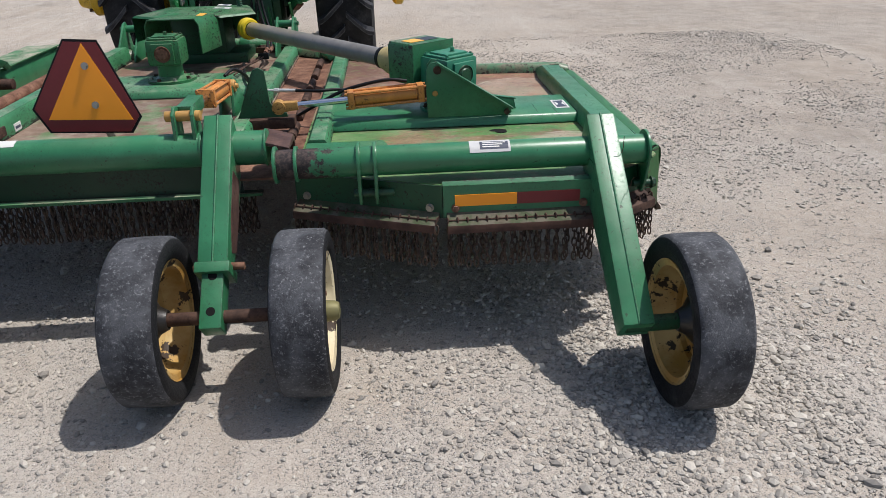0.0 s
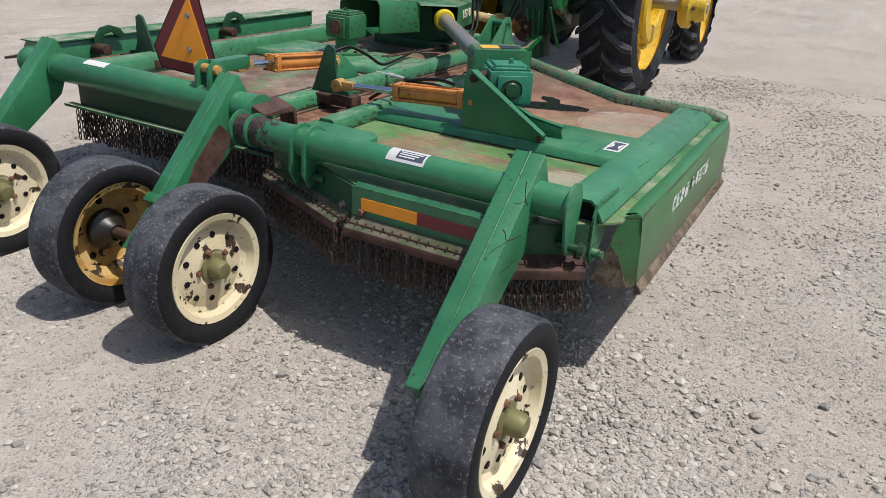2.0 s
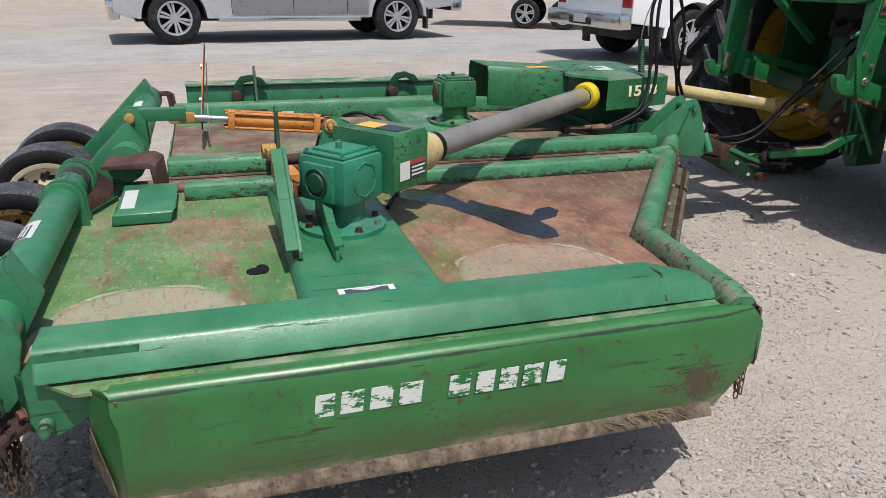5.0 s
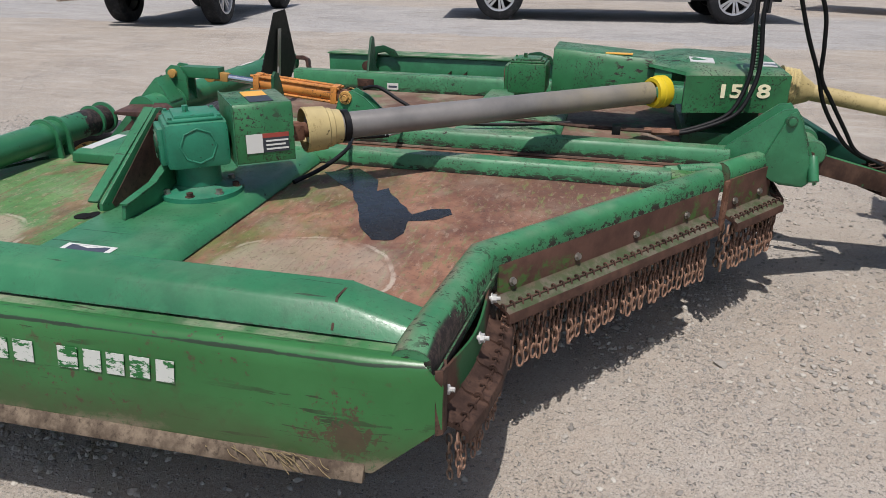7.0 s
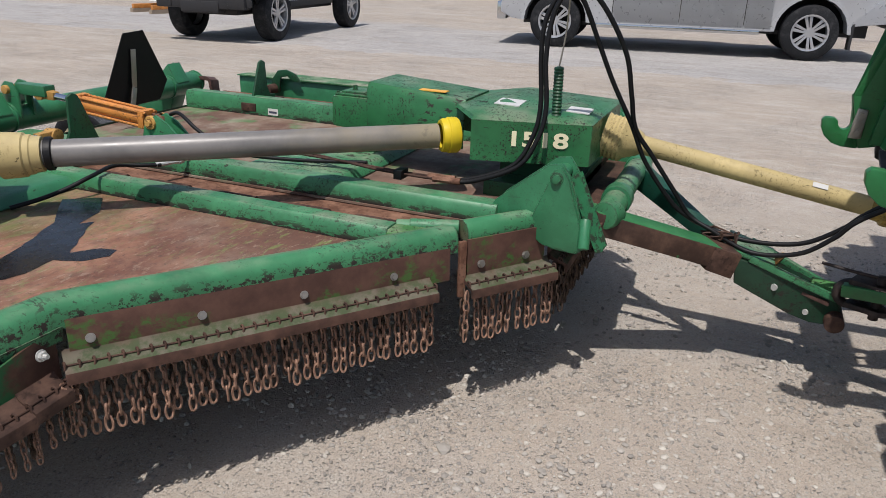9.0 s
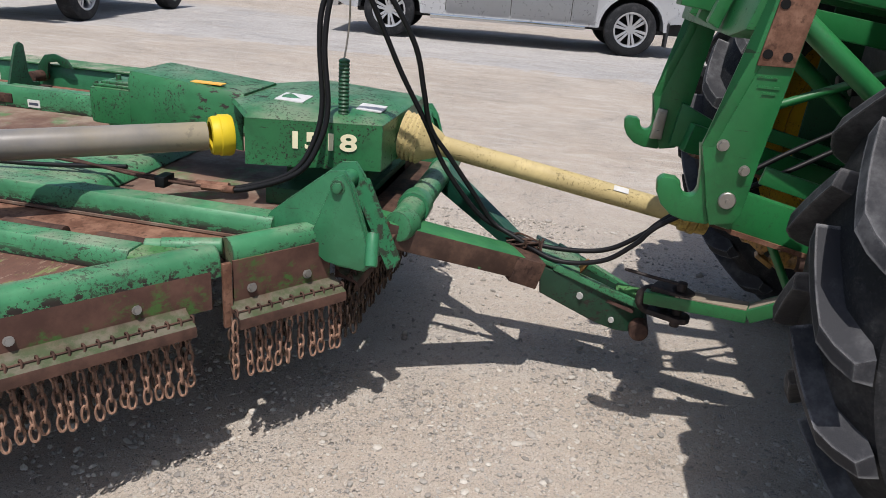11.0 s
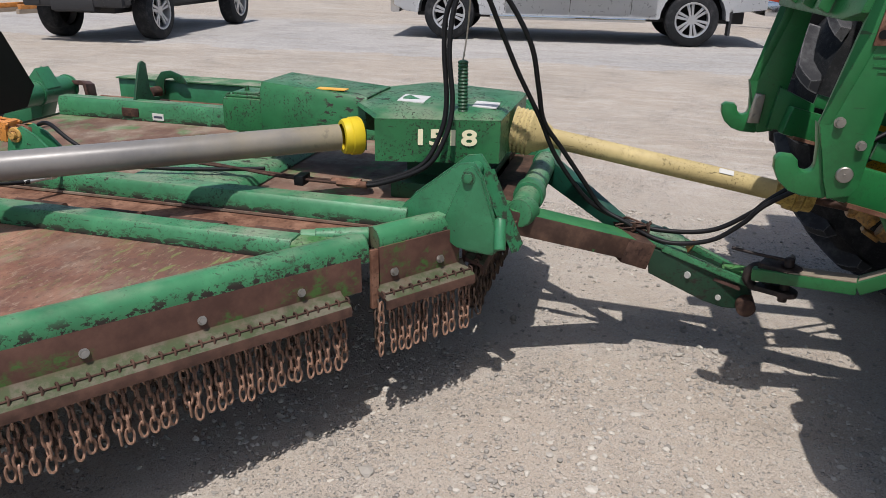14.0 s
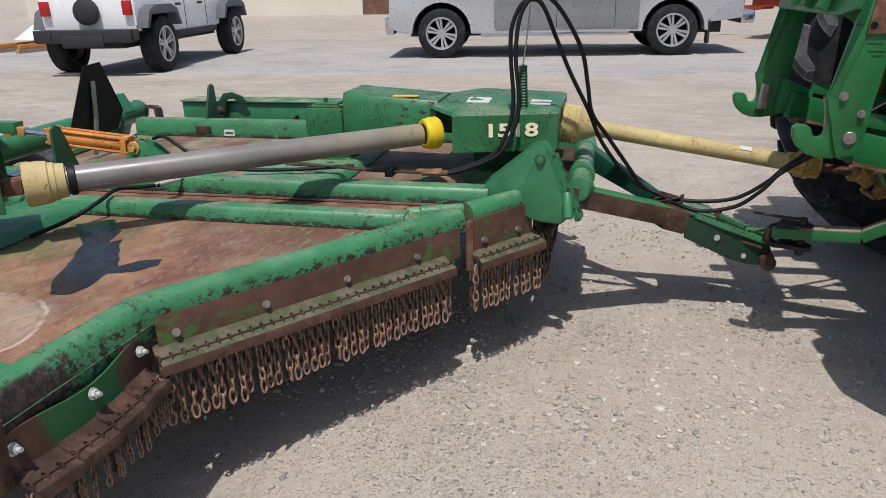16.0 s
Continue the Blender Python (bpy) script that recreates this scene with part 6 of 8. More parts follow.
    bm = bmesh.new()
    box(bm, -1.13, -1.09, 4.74, 4.86, 0.983, 0.9865)
    part("caution_sticker", bm, DECAL_AMBER, sh, "amber caution sticker")
    # splitter gearbox under its folded cover
    bm = bmesh.new()
    base = [(-0.825, 5.075), (-0.935, 5.50), (mir(-0.935), 5.50), (mir(-0.825), 5.075), (mir(-1.03), 4.93), (-1.03, 4.93)]
    top = [(-0.845, 5.075), (-0.955, 5.48), (mir(-0.955), 5.48), (mir(-0.845), 5.075), (mir(-1.04), 4.93), (-1.04, 4.93)]
    lo = [bm.verts.new((x, y, 0.793)) for x, y in base]
    mid = [bm.verts.new((x, y, 0.945)) for x, y in base]
    hi = [bm.verts.new((x, y, 0.957)) for x, y in top]
    apex = [bm.verts.new((XC + 0.16, 5.12, 0.985)), bm.verts.new((XC - 0.16, 5.12, 0.985))]
    for k in (0, 1, 2):
        j = (k + 1) % 6
        bm.faces.new((lo[k], lo[j], mid[j], mid[k]))
    for k in range(6):
        j = (k + 1) % 6
        bm.faces.new((mid[k], mid[j], hi[j], hi[k]))
    bm.faces.new((hi[0], hi[1], apex[0]))
    bm.faces.new((hi[1], hi[2], apex[1], apex[0]))
    bm.faces.new((hi[2], hi[3], apex[1]))
    bm.faces.new((hi[3], hi[4], apex[1]))
    bm.faces.new((hi[4], hi[5], apex[0], apex[1]))
    bm.faces.new((hi[5], hi[0], apex[0]))
    cover = part("splitter_cover", bm, GREEN_SPOTTED, cutter, "folded green cover over the splitter gearbox", 0, 30)
    bm = bmesh.new()
    box(bm, XC - 0.17, XC + 0.17, 5.12, 5.42, 0.68, 0.92)
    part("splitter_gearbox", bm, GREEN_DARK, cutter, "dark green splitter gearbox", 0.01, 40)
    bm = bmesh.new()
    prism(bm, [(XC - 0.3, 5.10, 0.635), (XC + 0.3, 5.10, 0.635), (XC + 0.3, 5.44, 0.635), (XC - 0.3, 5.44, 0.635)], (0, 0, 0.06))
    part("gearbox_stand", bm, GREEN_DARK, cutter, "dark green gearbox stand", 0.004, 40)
    for (x0, x1, y0, y1, z), mat_ in (((-1.10, -1.00, 5.10, 5.20, 0.9815), PRINT), ((-1.13, -1.05, 5.37, 5.46, 0.9695), PRINT)):
        bm = bmesh.new()
        prism(bm, [(x0, y0, z + 0.0), (x1, y0, z - 0.006), (x1, y1, z - 0.008), (x0, y1, z - 0.002)], (0, 0, 0.004))
        part("white_sticker", bm, mat_, cover, "white sticker with grey print")
    # the model number on both side faces
    for s in (1, -1):
        cu = bpy.data.curves.new("model_number", "FONT")
        cu.offset = 0.0022
        cu.body, cu.size, cu.extrude, cu.align_x, cu.align_y = "1518", 0.080, 0.0012, "CENTER", "CENTER"
        cu.space_character = 1.0
        cu.materials.append(NUMBER_CREAM)
        ob = new("model_number", cu)
        hang(ob, cover)
        ang = math.degrees(math.atan2(0.425, -0.11))
        a = Vector((-0.825, 5.075)).lerp(Vector((-0.935, 5.50)), 0.56)
        if s > 0:
            ob.matrix_basis = pose(a.x + 0.003, a.y, 0.880, 90, 0, ang)
        else:
            ob.matrix_basis = pose(mir(a.x) - 0.003, a.y, 0.873, 90, 0, -ang)
        tagged(ob, "cream painted model number")
        ob.matrix_basis = ob.matrix_basis @ Matrix.Diagonal((1.42, 0.95, 1, 1))
    # spring post for the hoses
    bm = bmesh.new()
    lathe(bm, [(0.0, 0)] + [(0.016 + 0.003 * (k % 2), 0.006 * k) for k in range(31)] + [(0, 0.186)], (-0.972, 5.354, 0.955), (-0.12, -0.05, 1), 14)
    post = part("hose_post", bm, GREEN_DARK, cutter, "green coil spring that carries the hoses", 0, 25)
    bm = bmesh.new()
    pipe(bm, [(-0.995, 5.344, 1.135), (-0.99, 5.36, 1.25), (-0.93, 5.38, 1.40)], 0.003, 6)
    part("hose_wire", bm, STEEL, post)
    # wing driveline
    for s in (1,):
        p0, p1 = Vector((0.185, 3.66, 0.848)), Vector((-0.955, 5.085, 0.868))
        d = (p1 - p0).normalized()
        bm = bmesh.new()
        cyl(bm, p0 + d * 0.17, p1 - d * 0.19, 0.046, n=28)
        shaft = part("drive_shaft", bm, GUARD_GREY, cutter, "telescoping drive shaft in a weathered grey guard", 0.002, 40, s)
        bm = bmesh.new()
        q = p1 - d * 0.18
        lathe(bm, [(0.046, 0), (0.060, 0.002), (0.064, 0.012), (0.064, 0.026), (0.068, 0.03), (0.068, 0.062), (0.063, 0.07), (0.05, 0.07)], q, d, 28)
        part("guard_collar", bm, GUARD_YELLOW, shaft, "yellow plastic guard collar", 0, 35, s)
        bm = bmesh.new()
        q = p0 + d * 0.285
        lathe(bm, [(0.047, 0.0), (0.058, -0.002), (0.062, -0.03), (0.066, -0.034), (0.067, -0.05), (0.073, -0.055), (0.077, -0.125), (0.073, -0.13), (0.066, -0.057), (0.05, -0.02)], q, d, 28)
        part("guard_cone", bm, GUARD_CREAM, shaft, "faded yellow guard cone", 0, 35, s)
        bm = bmesh.new()
        lathe(bm, [(0.05, 0.0), (0.056, 0.003), (0.056, 0.022), (0.05, 0.025)], p0 + d * 0.29, d, 24)
        part("guard_band", bm, BLACK, shaft, "", 0, 35, s)
        bm = bmesh.new()
        cyl(bm, p0 - d * 0.08, p0 + d * 0.25, 0.026, n=14)
        bar(bm, p0 + d * 0.09, p0 + d * 0.15, 0.075, 0.05)
        part("universal_joint", bm, RUSTY, shaft, "rusty universal joint", 0.003, 40, s)
    # centre axle tube and arms
    bm = bmesh.new()
    cyl(bm, (-0.46, 2.79, 0.737), (-2.0, 2.79, 0.737), 0.065, n=32)
    tube = part("axle_tube", bm, GREEN, cutter, "green round axle tube across the rear", 0.003, 40)
    for s in (1, -1):
        for x in (-0.463, -0.70):
            bm = bmesh.new()
            cyl(bm, (x, 2.79, 0.737), (x + 0.01, 2.79, 0.737), 0.071, n=32)
            part("tube_ring", bm, GREEN, tube, "", 0.003, 40, s)
        bm = bmesh.new()
        prism(bm, [(-0.475, 2.74, 0.775), (-0.475, 2.90, 0.782), (-0.475, 2.93, 0.765), (-0.475, 2.94, 0.64), (-0.475, 2.925, 0.64), (-0.475, 2.91, 0.755), (-0.475, 2.74, 0.762)], (0.11, -0.03, -0.02))
        part("cover_flap", bm, FLAP_BROWN, tube, "rust-brown cover flap", 0.003, 40, s)
        arm = wheel_arm(-0.625, 2.79, 0.745, 2.28, 0.29, 0.105, s, 0.19)
        bm = bmesh.new()
        prism(bm, [(-0.5725, 2.735, 0.625), (-0.5725, 2.665, 0.69), (-0.5725, 2.52, 0.555), (-0.5725, 2.46, 0.45), (-0.5725, 2.52, 0.42), (-0.5725, 2.66, 0.53)], (0.002, 0, 0))
        part("worn_side", bm, FLAP_BROWN, arm, "arm side rubbed to brown primer", 0, 30, s)
        bm = bmesh.new()
        cyl(bm, (-0.84, 2.285, 0.29), (-0.36, 2.285, 0.29), 0.024, n=16)
        part("wheel_axle", bm, RUSTY_DARK, cutter, "greasy brown wheel axle", 0.002, 40, s)
        cutter_wheel((-0.303, 2.285, 0.29), 1, s=s)
        cutter_wheel((-0.828, 2.285, 0.29), -1, s=s)
        # lug plate for the wing cylinder
        bm = bmesh.new()
        prism(bm, [(-0.70, 3.372, 0.66), (-0.665, 3.372, 0.72), (-0.60, 3.372, 0.885), (-0.585, 3.372, 0.915), (-0.56, 3.372, 0.925), (-0.535, 3.372, 0.91), (-0.53, 3.372, 0.85), (-0.525, 3.372, 0.77), (-0.50, 3.372, 0.725), (-0.455, 3.372, 0.72), (-0.44, 3.372, 0.66)], (0, 0.014, 0))
        part("cylinder_lug", bm, GREEN_DARK, cutter, "dark green upright lug plate", 0.003, 40, s)
        bm = bmesh.new()
        box(bm, -0.71, -0.42, 3.33, 3.43, 0.655, 0.70)
        part("lug_foot", bm, RUSTY_DARK, cutter, "dirty lug foot", 0.006, 40, s)
    for x0, x1, mat_ in ((-1.52, -1.37, WHITE),):
        bm = bmesh.new()
        a0, a1 = radians(85), radians(125)
        rings = [[bm.verts.new((x, 2.79 + 0.0665 * math.cos(a0 + (a1 - a0) * k / 6), 0.737 + 0.0665 * math.sin(a0 + (a1 - a0) * k / 6))) for k in range(7)] for x in (x0, x1)]
        for k in range(6):
            bm.faces.new((rings[0][k], rings[0][k + 1], rings[1][k + 1], rings[1][k]))
        part("tube_sticker", bm, mat_, tube, "blank white sticker with a tan edge")
    # axle lift cylinder and its lever
    for x in (-0.79, -0.72):
        bm = bmesh.new()
        prism(bm, [(x, 2.75, 0.78), (x, 2.76, 0.88), (x, 2.79, 0.905), (x, 2.83, 0.90), (x, 2.86, 0.86), (x, 2.865, 0.74)], (0.012, 0, 0))
        part("axle_lever", bm, GREEN, cutter, "green lever ear on the axle tube", 0.002, 40)
    bm = bmesh.new()
    cyl(bm, (-0.82, 2.80, 0.868), (-0.69, 2.80, 0.868), 0.02, n=14)
    part("lever_pin", bm, TAN, cutter, "tan pin with a washer", 0.002, 40)
    bm = bmesh.new()
    bar(bm, (-0.755, 2.83, 0.872), (-0.755, 3.02, 0.872), 0.06, 0.05)
    part("cylinder_stop", bm, GREEN, cutter, "green depth stop bracket", 0.004, 40)
    lift_cylinder((-0.755, 2.97, 0.86), (-0.77, 3.63, 0.795), 1, 0.33)
    for x in (-0.80, -0.74):
        bm = bmesh.new()
        prism(bm, [(x, 3.55, 0.64), (x, 3.60, 0.80), (x, 3.66, 0.83), (x, 3.72, 0.80), (x, 3.88, 0.65)], (0.012, 0, 0))
        part("cylinder_anchor", bm, GREEN, cutter, "green anchor plate on the deck", 0.002, 40)
    bm = bmesh.new()
    box(bm, -1.737, -1.7335, 3.512, 3.578, 0.646, 0.682)
    st = part("rail_sticker", bm, WHITE, cutter, "small white sticker on the frame rail")
    bm = bmesh.new()
    box(bm, -1.7334, -1.7328, 3.520, 3.570, 0.657, 0.669)
    part("print_bar", bm, PRINT_DARK, st)
    # warning triangle on its post
    bm = bmesh.new()
    tri_pts = [(-1.262, 1.117), (-1.13, 1.109), (-1.0, 0.80), (-1.045, 0.735), (-1.375, 0.748), (-1.43, 0.845)]
    prism(bm, [(x, 3.07, z) for x, z in tri_pts], (0, 0.004, 0))
    smv = part("warning_triangle", bm, BLACK, cutter, "orange slow-vehicle triangle with a dark red border")
    cx = sum(p[0] for p in tri_pts) / 6
    cz = sum(p[1] for p in tri_pts) / 6
    bm = bmesh.new()
    prism(bm, [(cx + (x - cx) * 0.955, 3.0675, cz + (z - cz) * 0.955) for x, z in tri_pts], (0, 0.002, 0))
    part("red_border", bm, REFLECT_RED, smv, "dark red reflective border")
    bm = bmesh.new()
    prism(bm, [(-1.19, 3.065, 1.098), (-1.37, 3.065, 0.802), (-1.035, 3.065, 0.79)], (0, 0.002, 0))
    part("orange_triangle", bm, REFLECT_ORANGE, smv, "fluorescent orange triangle")
    for z in (1.01, 0.855):
        bm = bmesh.new()
        bolt(bm, (-1.19 + (1.01 - z) * 0.1, 3.064, z), (0, -1, 0), 0.011, 0.006)
        part("bolt", bm, STEEL, smv)
    bm = bmesh.new()
    bar(bm, (-1.185, 3.082, 1.03), (-1.18, 3.09, 0.84), 0.03, 0.006, up=(0, 1, 0))
    bar(bm, (-1.18, 3.09, 0.84), (-1.13, 3.11, 0.66), 0.03, 0.008, up=(0, 1, 0))
    part("bracket", bm, STEEL, smv, "bare steel bracket strap", 0.001, 40)
    # the whole triangle is tilted forward so that its face catches more sun
    lean = Matrix.Translation((0, 3.09, 0.70)) @ Matrix.Rotation(radians(-7), 4, "X") @ Matrix.Translation((0, -3.09, -0.70))
    for ob in [smv] + list(smv.children):
        ob.data.transform(lean)
    # front driveline to the tractor
    p0, p1 = Vector((-1.2, 5.50, 0.862)), Vector((-1.22, 6.57, 0.690))
    d = (p1 - p0).normalized()
    bm = bmesh.new()
    cyl(bm, p0 + d * 0.12, p1 - d * 0.10, 0.0365, n=24)
    shaft = part("power_shaft", bm, GUARD_CREAM, cutter, "power take-off shaft in a faded yellow guard", 0.002, 40)
    bm = bmesh.new()
    lathe(bm, [(0.03, 0.0), (0.09, 0.0)] + [(0.088 - 0.005 * (k % 2), 0.006 + 0.008 * k) for k in range(10)] + [(0.07, 0.09), (0.055, 0.12), (0.045, 0.14), (0.0365, 0.15)], p0, d, 26)
    part("guard_bell", bm, GUARD_CREAM, shaft, "ribbed faded yellow guard bell", 0, 25)
    bm = bmesh.new()
    lathe(bm, [(0.036, 0.0), (0.044, 0.004), (0.047, 0.04), (0.056, 0.046), (0.058, 0.066), (0.052, 0.07), (0.058, 0.074), (0.060, 0.094), (0.053, 0.10), (0.05, 0.135), (0.03, 0.137)], p1 - d * 0.11, d, 24)
    part("guard_end", bm, GUARD_AMBER, shaft, "greasy yellow guard end", 0, 30)
    bm = bmesh.new()
    box(bm, -0.011, 0.011, -0.026, 0.026, 0.0, 0.0012)
    bmesh.ops.transform(bm, matrix=Matrix.Translation(p1 - d * 0.29) @ d.to_track_quat("Y", "Z").to_matrix().to_4x4() @ Matrix.Translation((0.022, 0, 0.0302)) @ Matrix.Rotation(radians(36), 4, "Y"), verts=bm.verts)
    part("guard_sticker", bm, PRINT, shaft, "worn white sticker")
    # bare shaft, then the joint that drops to the tractor's stub
    q0, q1, q2 = Vector((-1.217, 6.735, 0.668)), Vector((-1.20, 6.84, 0.605)), Vector((-1.17, 7.04, 0.60))
    bm = bmesh.new()
    cyl(bm, p1, q0, 0.017, n=14)
    cyl(bm, p1 + Vector((0, 0.01, 0.012)), q0 + Vector((0, 0, 0.012)), 0.008, n=8)
    part("bare_shaft", bm, RUSTY_DARK, shaft, "dark telescoping inner shaft", 0, 40)
    e = (q1 - q0).normalized()
    bm = bmesh.new()
    lathe(bm, [(0, -0.02), (0.03, -0.02), (0.038, -0.01), (0.038, 0.016), (0.03, 0.024), (0, 0.024)], q0, d, 20)
    for o in (-1, 1):
        bar(bm, q0 + Vector((o * 0.036, 0.01, 0)), q0 + e * 0.075 + Vector((o * 0.036, 0, 0)), 0.016, 0.055)
        bar(bm, q1 - e * 0.055 + Vector((0, 0.02 * o, 0.034 * o)), q1 + e * 0.01 + Vector((0, 0.02 * o, 0.034 * o)), 0.055, 0.016)
    cyl(bm, q0 + e * 0.06 - Vector((0.05, 0, 0)), q0 + e * 0.06 + Vector((0.05, 0, 0)), 0.014, n=12)
    yoke = part("yoke", bm, YOKE, shaft, "greasy brass-brown yoke", 0.003, 40)
    bm = bmesh.new()
    cyl(bm, q1 - e * 0.01, q1 + e * 0.03, 0.04, n=18)
    cyl(bm, q1 + e * 0.02, q2, 0.03, n=16)
    part("yoke_collar", bm, YOKE, yoke, "", 0.004, 40)


def centre_mat():
    m, t, p = tree("centre_deck_rust", 0.75)
    base = mix(t, ramp(t, noise_tex(t, 4, 7, 0.65), 0.3, 0.7), (0.10, 0.055, 0.042), (0.2, 0.125, 0.09))
    g = math_node(t, "MULTIPLY", ramp(t, noise_tex(t, 3.1, 7, 0.7), 0.52, 0.62), 0.8)
    base = mix(t, g, base, (0.07, 0.16, 0.06))
    base = mix(t, math_node(t, "MULTIPLY", ramp(t, noise_tex(t, 5.5, 7, 0.7), 0.4, 0.7), 0.5), base, DUST)
    t.links.new(base, p.inputs["Base Color"])
    bump(t, p, noise_tex(t, 45, 6), 0.2, 0.004)
    return m


CENTRE_DECK = centre_mat()


def build_left_edge():
    """The bare left side of the centre section: hinge strip, brown pipe and a box beam with hooked lugs."""
    bm = bmesh.new()
    prism(bm, [(-1.84, 2.95, 0.625), (-2.17, 2.95, 0.625), (-2.17, 5.15, 0.625), (-1.84, 5.15, 0.625)], (0, 0, 0.01))
    part("hinge_floor", bm, RUSTY, cutter, "rust-brown hinge floor strip", 0, 30)
    bm = bmesh.new()
    cyl(bm, (-2.03, 2.97, 0.66), (-2.03, 5.1, 0.66), 0.034, n=18)
    part("hinge_tube", bm, RUSTY, cutter, "rust-brown hinge tube", 0.003, 40)
    bm = bmesh.new()
    prism(bm, [(-2.17, 2.99, 0.62), (-2.17, 2.99, 0.765), (-2.175, 2.99, 0.772), (-2.33, 2.99, 0.772), (-2.36, 2.99, 0.74), (-2.36, 2.99, 0.62)], (0, 2.2, 0))
    beam = part("side_beam", bm, GREEN, cutter, "green box beam along the side with a flat dusty top", 0.003, 40)
    bm = bmesh.new()
    prism(bm, [(-2.155, 2.985, 0.773), (-2.37, 2.985, 0.768), (-2.37, 5.19, 0.768), (-2.155, 5.19, 0.773)], (0, 0, 0.007))
    part("beam_lid", bm, DUSTY_SUNLIT, beam, "pale dusty green lid plate", 0, 30)
    for y in (3.25, 4.22):
        bm = bmesh.new()
        pts = [(-2.13, y, 0.70), (-2.13, y + 0.02, 0.78), (-2.13, y + 0.06, 0.83), (-2.13, y + 0.12, 0.84), (-2.13, y + 0.19, 0.815), (-2.13, y + 0.22, 0.77), (-2.13, y + 0.17, 0.77), (-2.13, y + 0.13, 0.80), (-2.13, y + 0.08, 0.79), (-2.13, y + 0.06, 0.70)]
        prism(bm, pts, (-0.014, 0, 0))
        part("hooked_lug", bm, GREEN_DARK, beam, "dark green hooked lug", 0.003, 40)
        bm = bmesh.new()
        cyl(bm, (-2.05, y + 0.03, 0.72), (-2.16, y + 0.03, 0.72), 0.03, n=16)
        part("lug_boss", bm, RUSTY_DARK, beam, "", 0.003, 40)
    for y in (3.75, 3.85):
        bm = bmesh.new()
        prism(bm, [(-2.16, y, 0.66), (-2.16, y + 0.05, 0.70), (-2.16, y + 0.05, 0.64)], (0.06, 0, 0))
        part("clip", bm, RUSTY_DARK, beam)


DUSTY_SUNLIT = painted("dusty_sunlit_paint", (0.06, 0.18, 0.08), 0.6, 0.7, 1.0, 0.6)
build_left_edge()


def tongue_mat():
    """Tongue legs: green left on top, sides rubbed to brown."""
    m, t, p = tree("tongue_paint", 0.55)
    green = mix(t, ramp(t, noise_tex(t, 5, 6), 0.35, 0.7), (0.022, 0.13, 0.045), (0.05, 0.2, 0.075))
    rust = mix(t, ramp(t, noise_tex(t, 9, 7, 0.65), 0.35, 0.7), (0.045, 0.026, 0.02), (0.12, 0.07, 0.05))
    keep = math_node(t, "ADD", ramp(t, up_facing(t), 0.35, 0.75), math_node(t, "MULTIPLY", math_node(t, "SUBTRACT", noise_tex(t, 11, 8, 0.72), 0.5), 2.4))
    t.links.new(mix(t, ramp(t, keep, 0.40, 0.52), rust, green), p.inputs["Base Color"])
    bump(t, p, noise_tex(t, 45, 5), 0.2, 0.004)
    return m


TONGUE = tongue_mat()
# teal green with the far leg's shadow put into its colour
TEAL_SHADED = painted("shaded_teal_paint", (0.007, 0.07, 0.045), 0.4, 0.6, 0.1, 0.2, 0.4, None, None, 0.3)
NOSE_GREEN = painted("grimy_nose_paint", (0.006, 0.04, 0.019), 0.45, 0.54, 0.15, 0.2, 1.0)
YOKE = rusty("greasy_yoke", (0.12, 0.06, 0.02), (0.42, 0.22, 0.05), 0.45, 24)
GUARD_AMBER = rusty("greasy_guard_plastic", (0.20, 0.13, 0.035), (0.5, 0.36, 0.10), 0.5, 30)
build_centre()


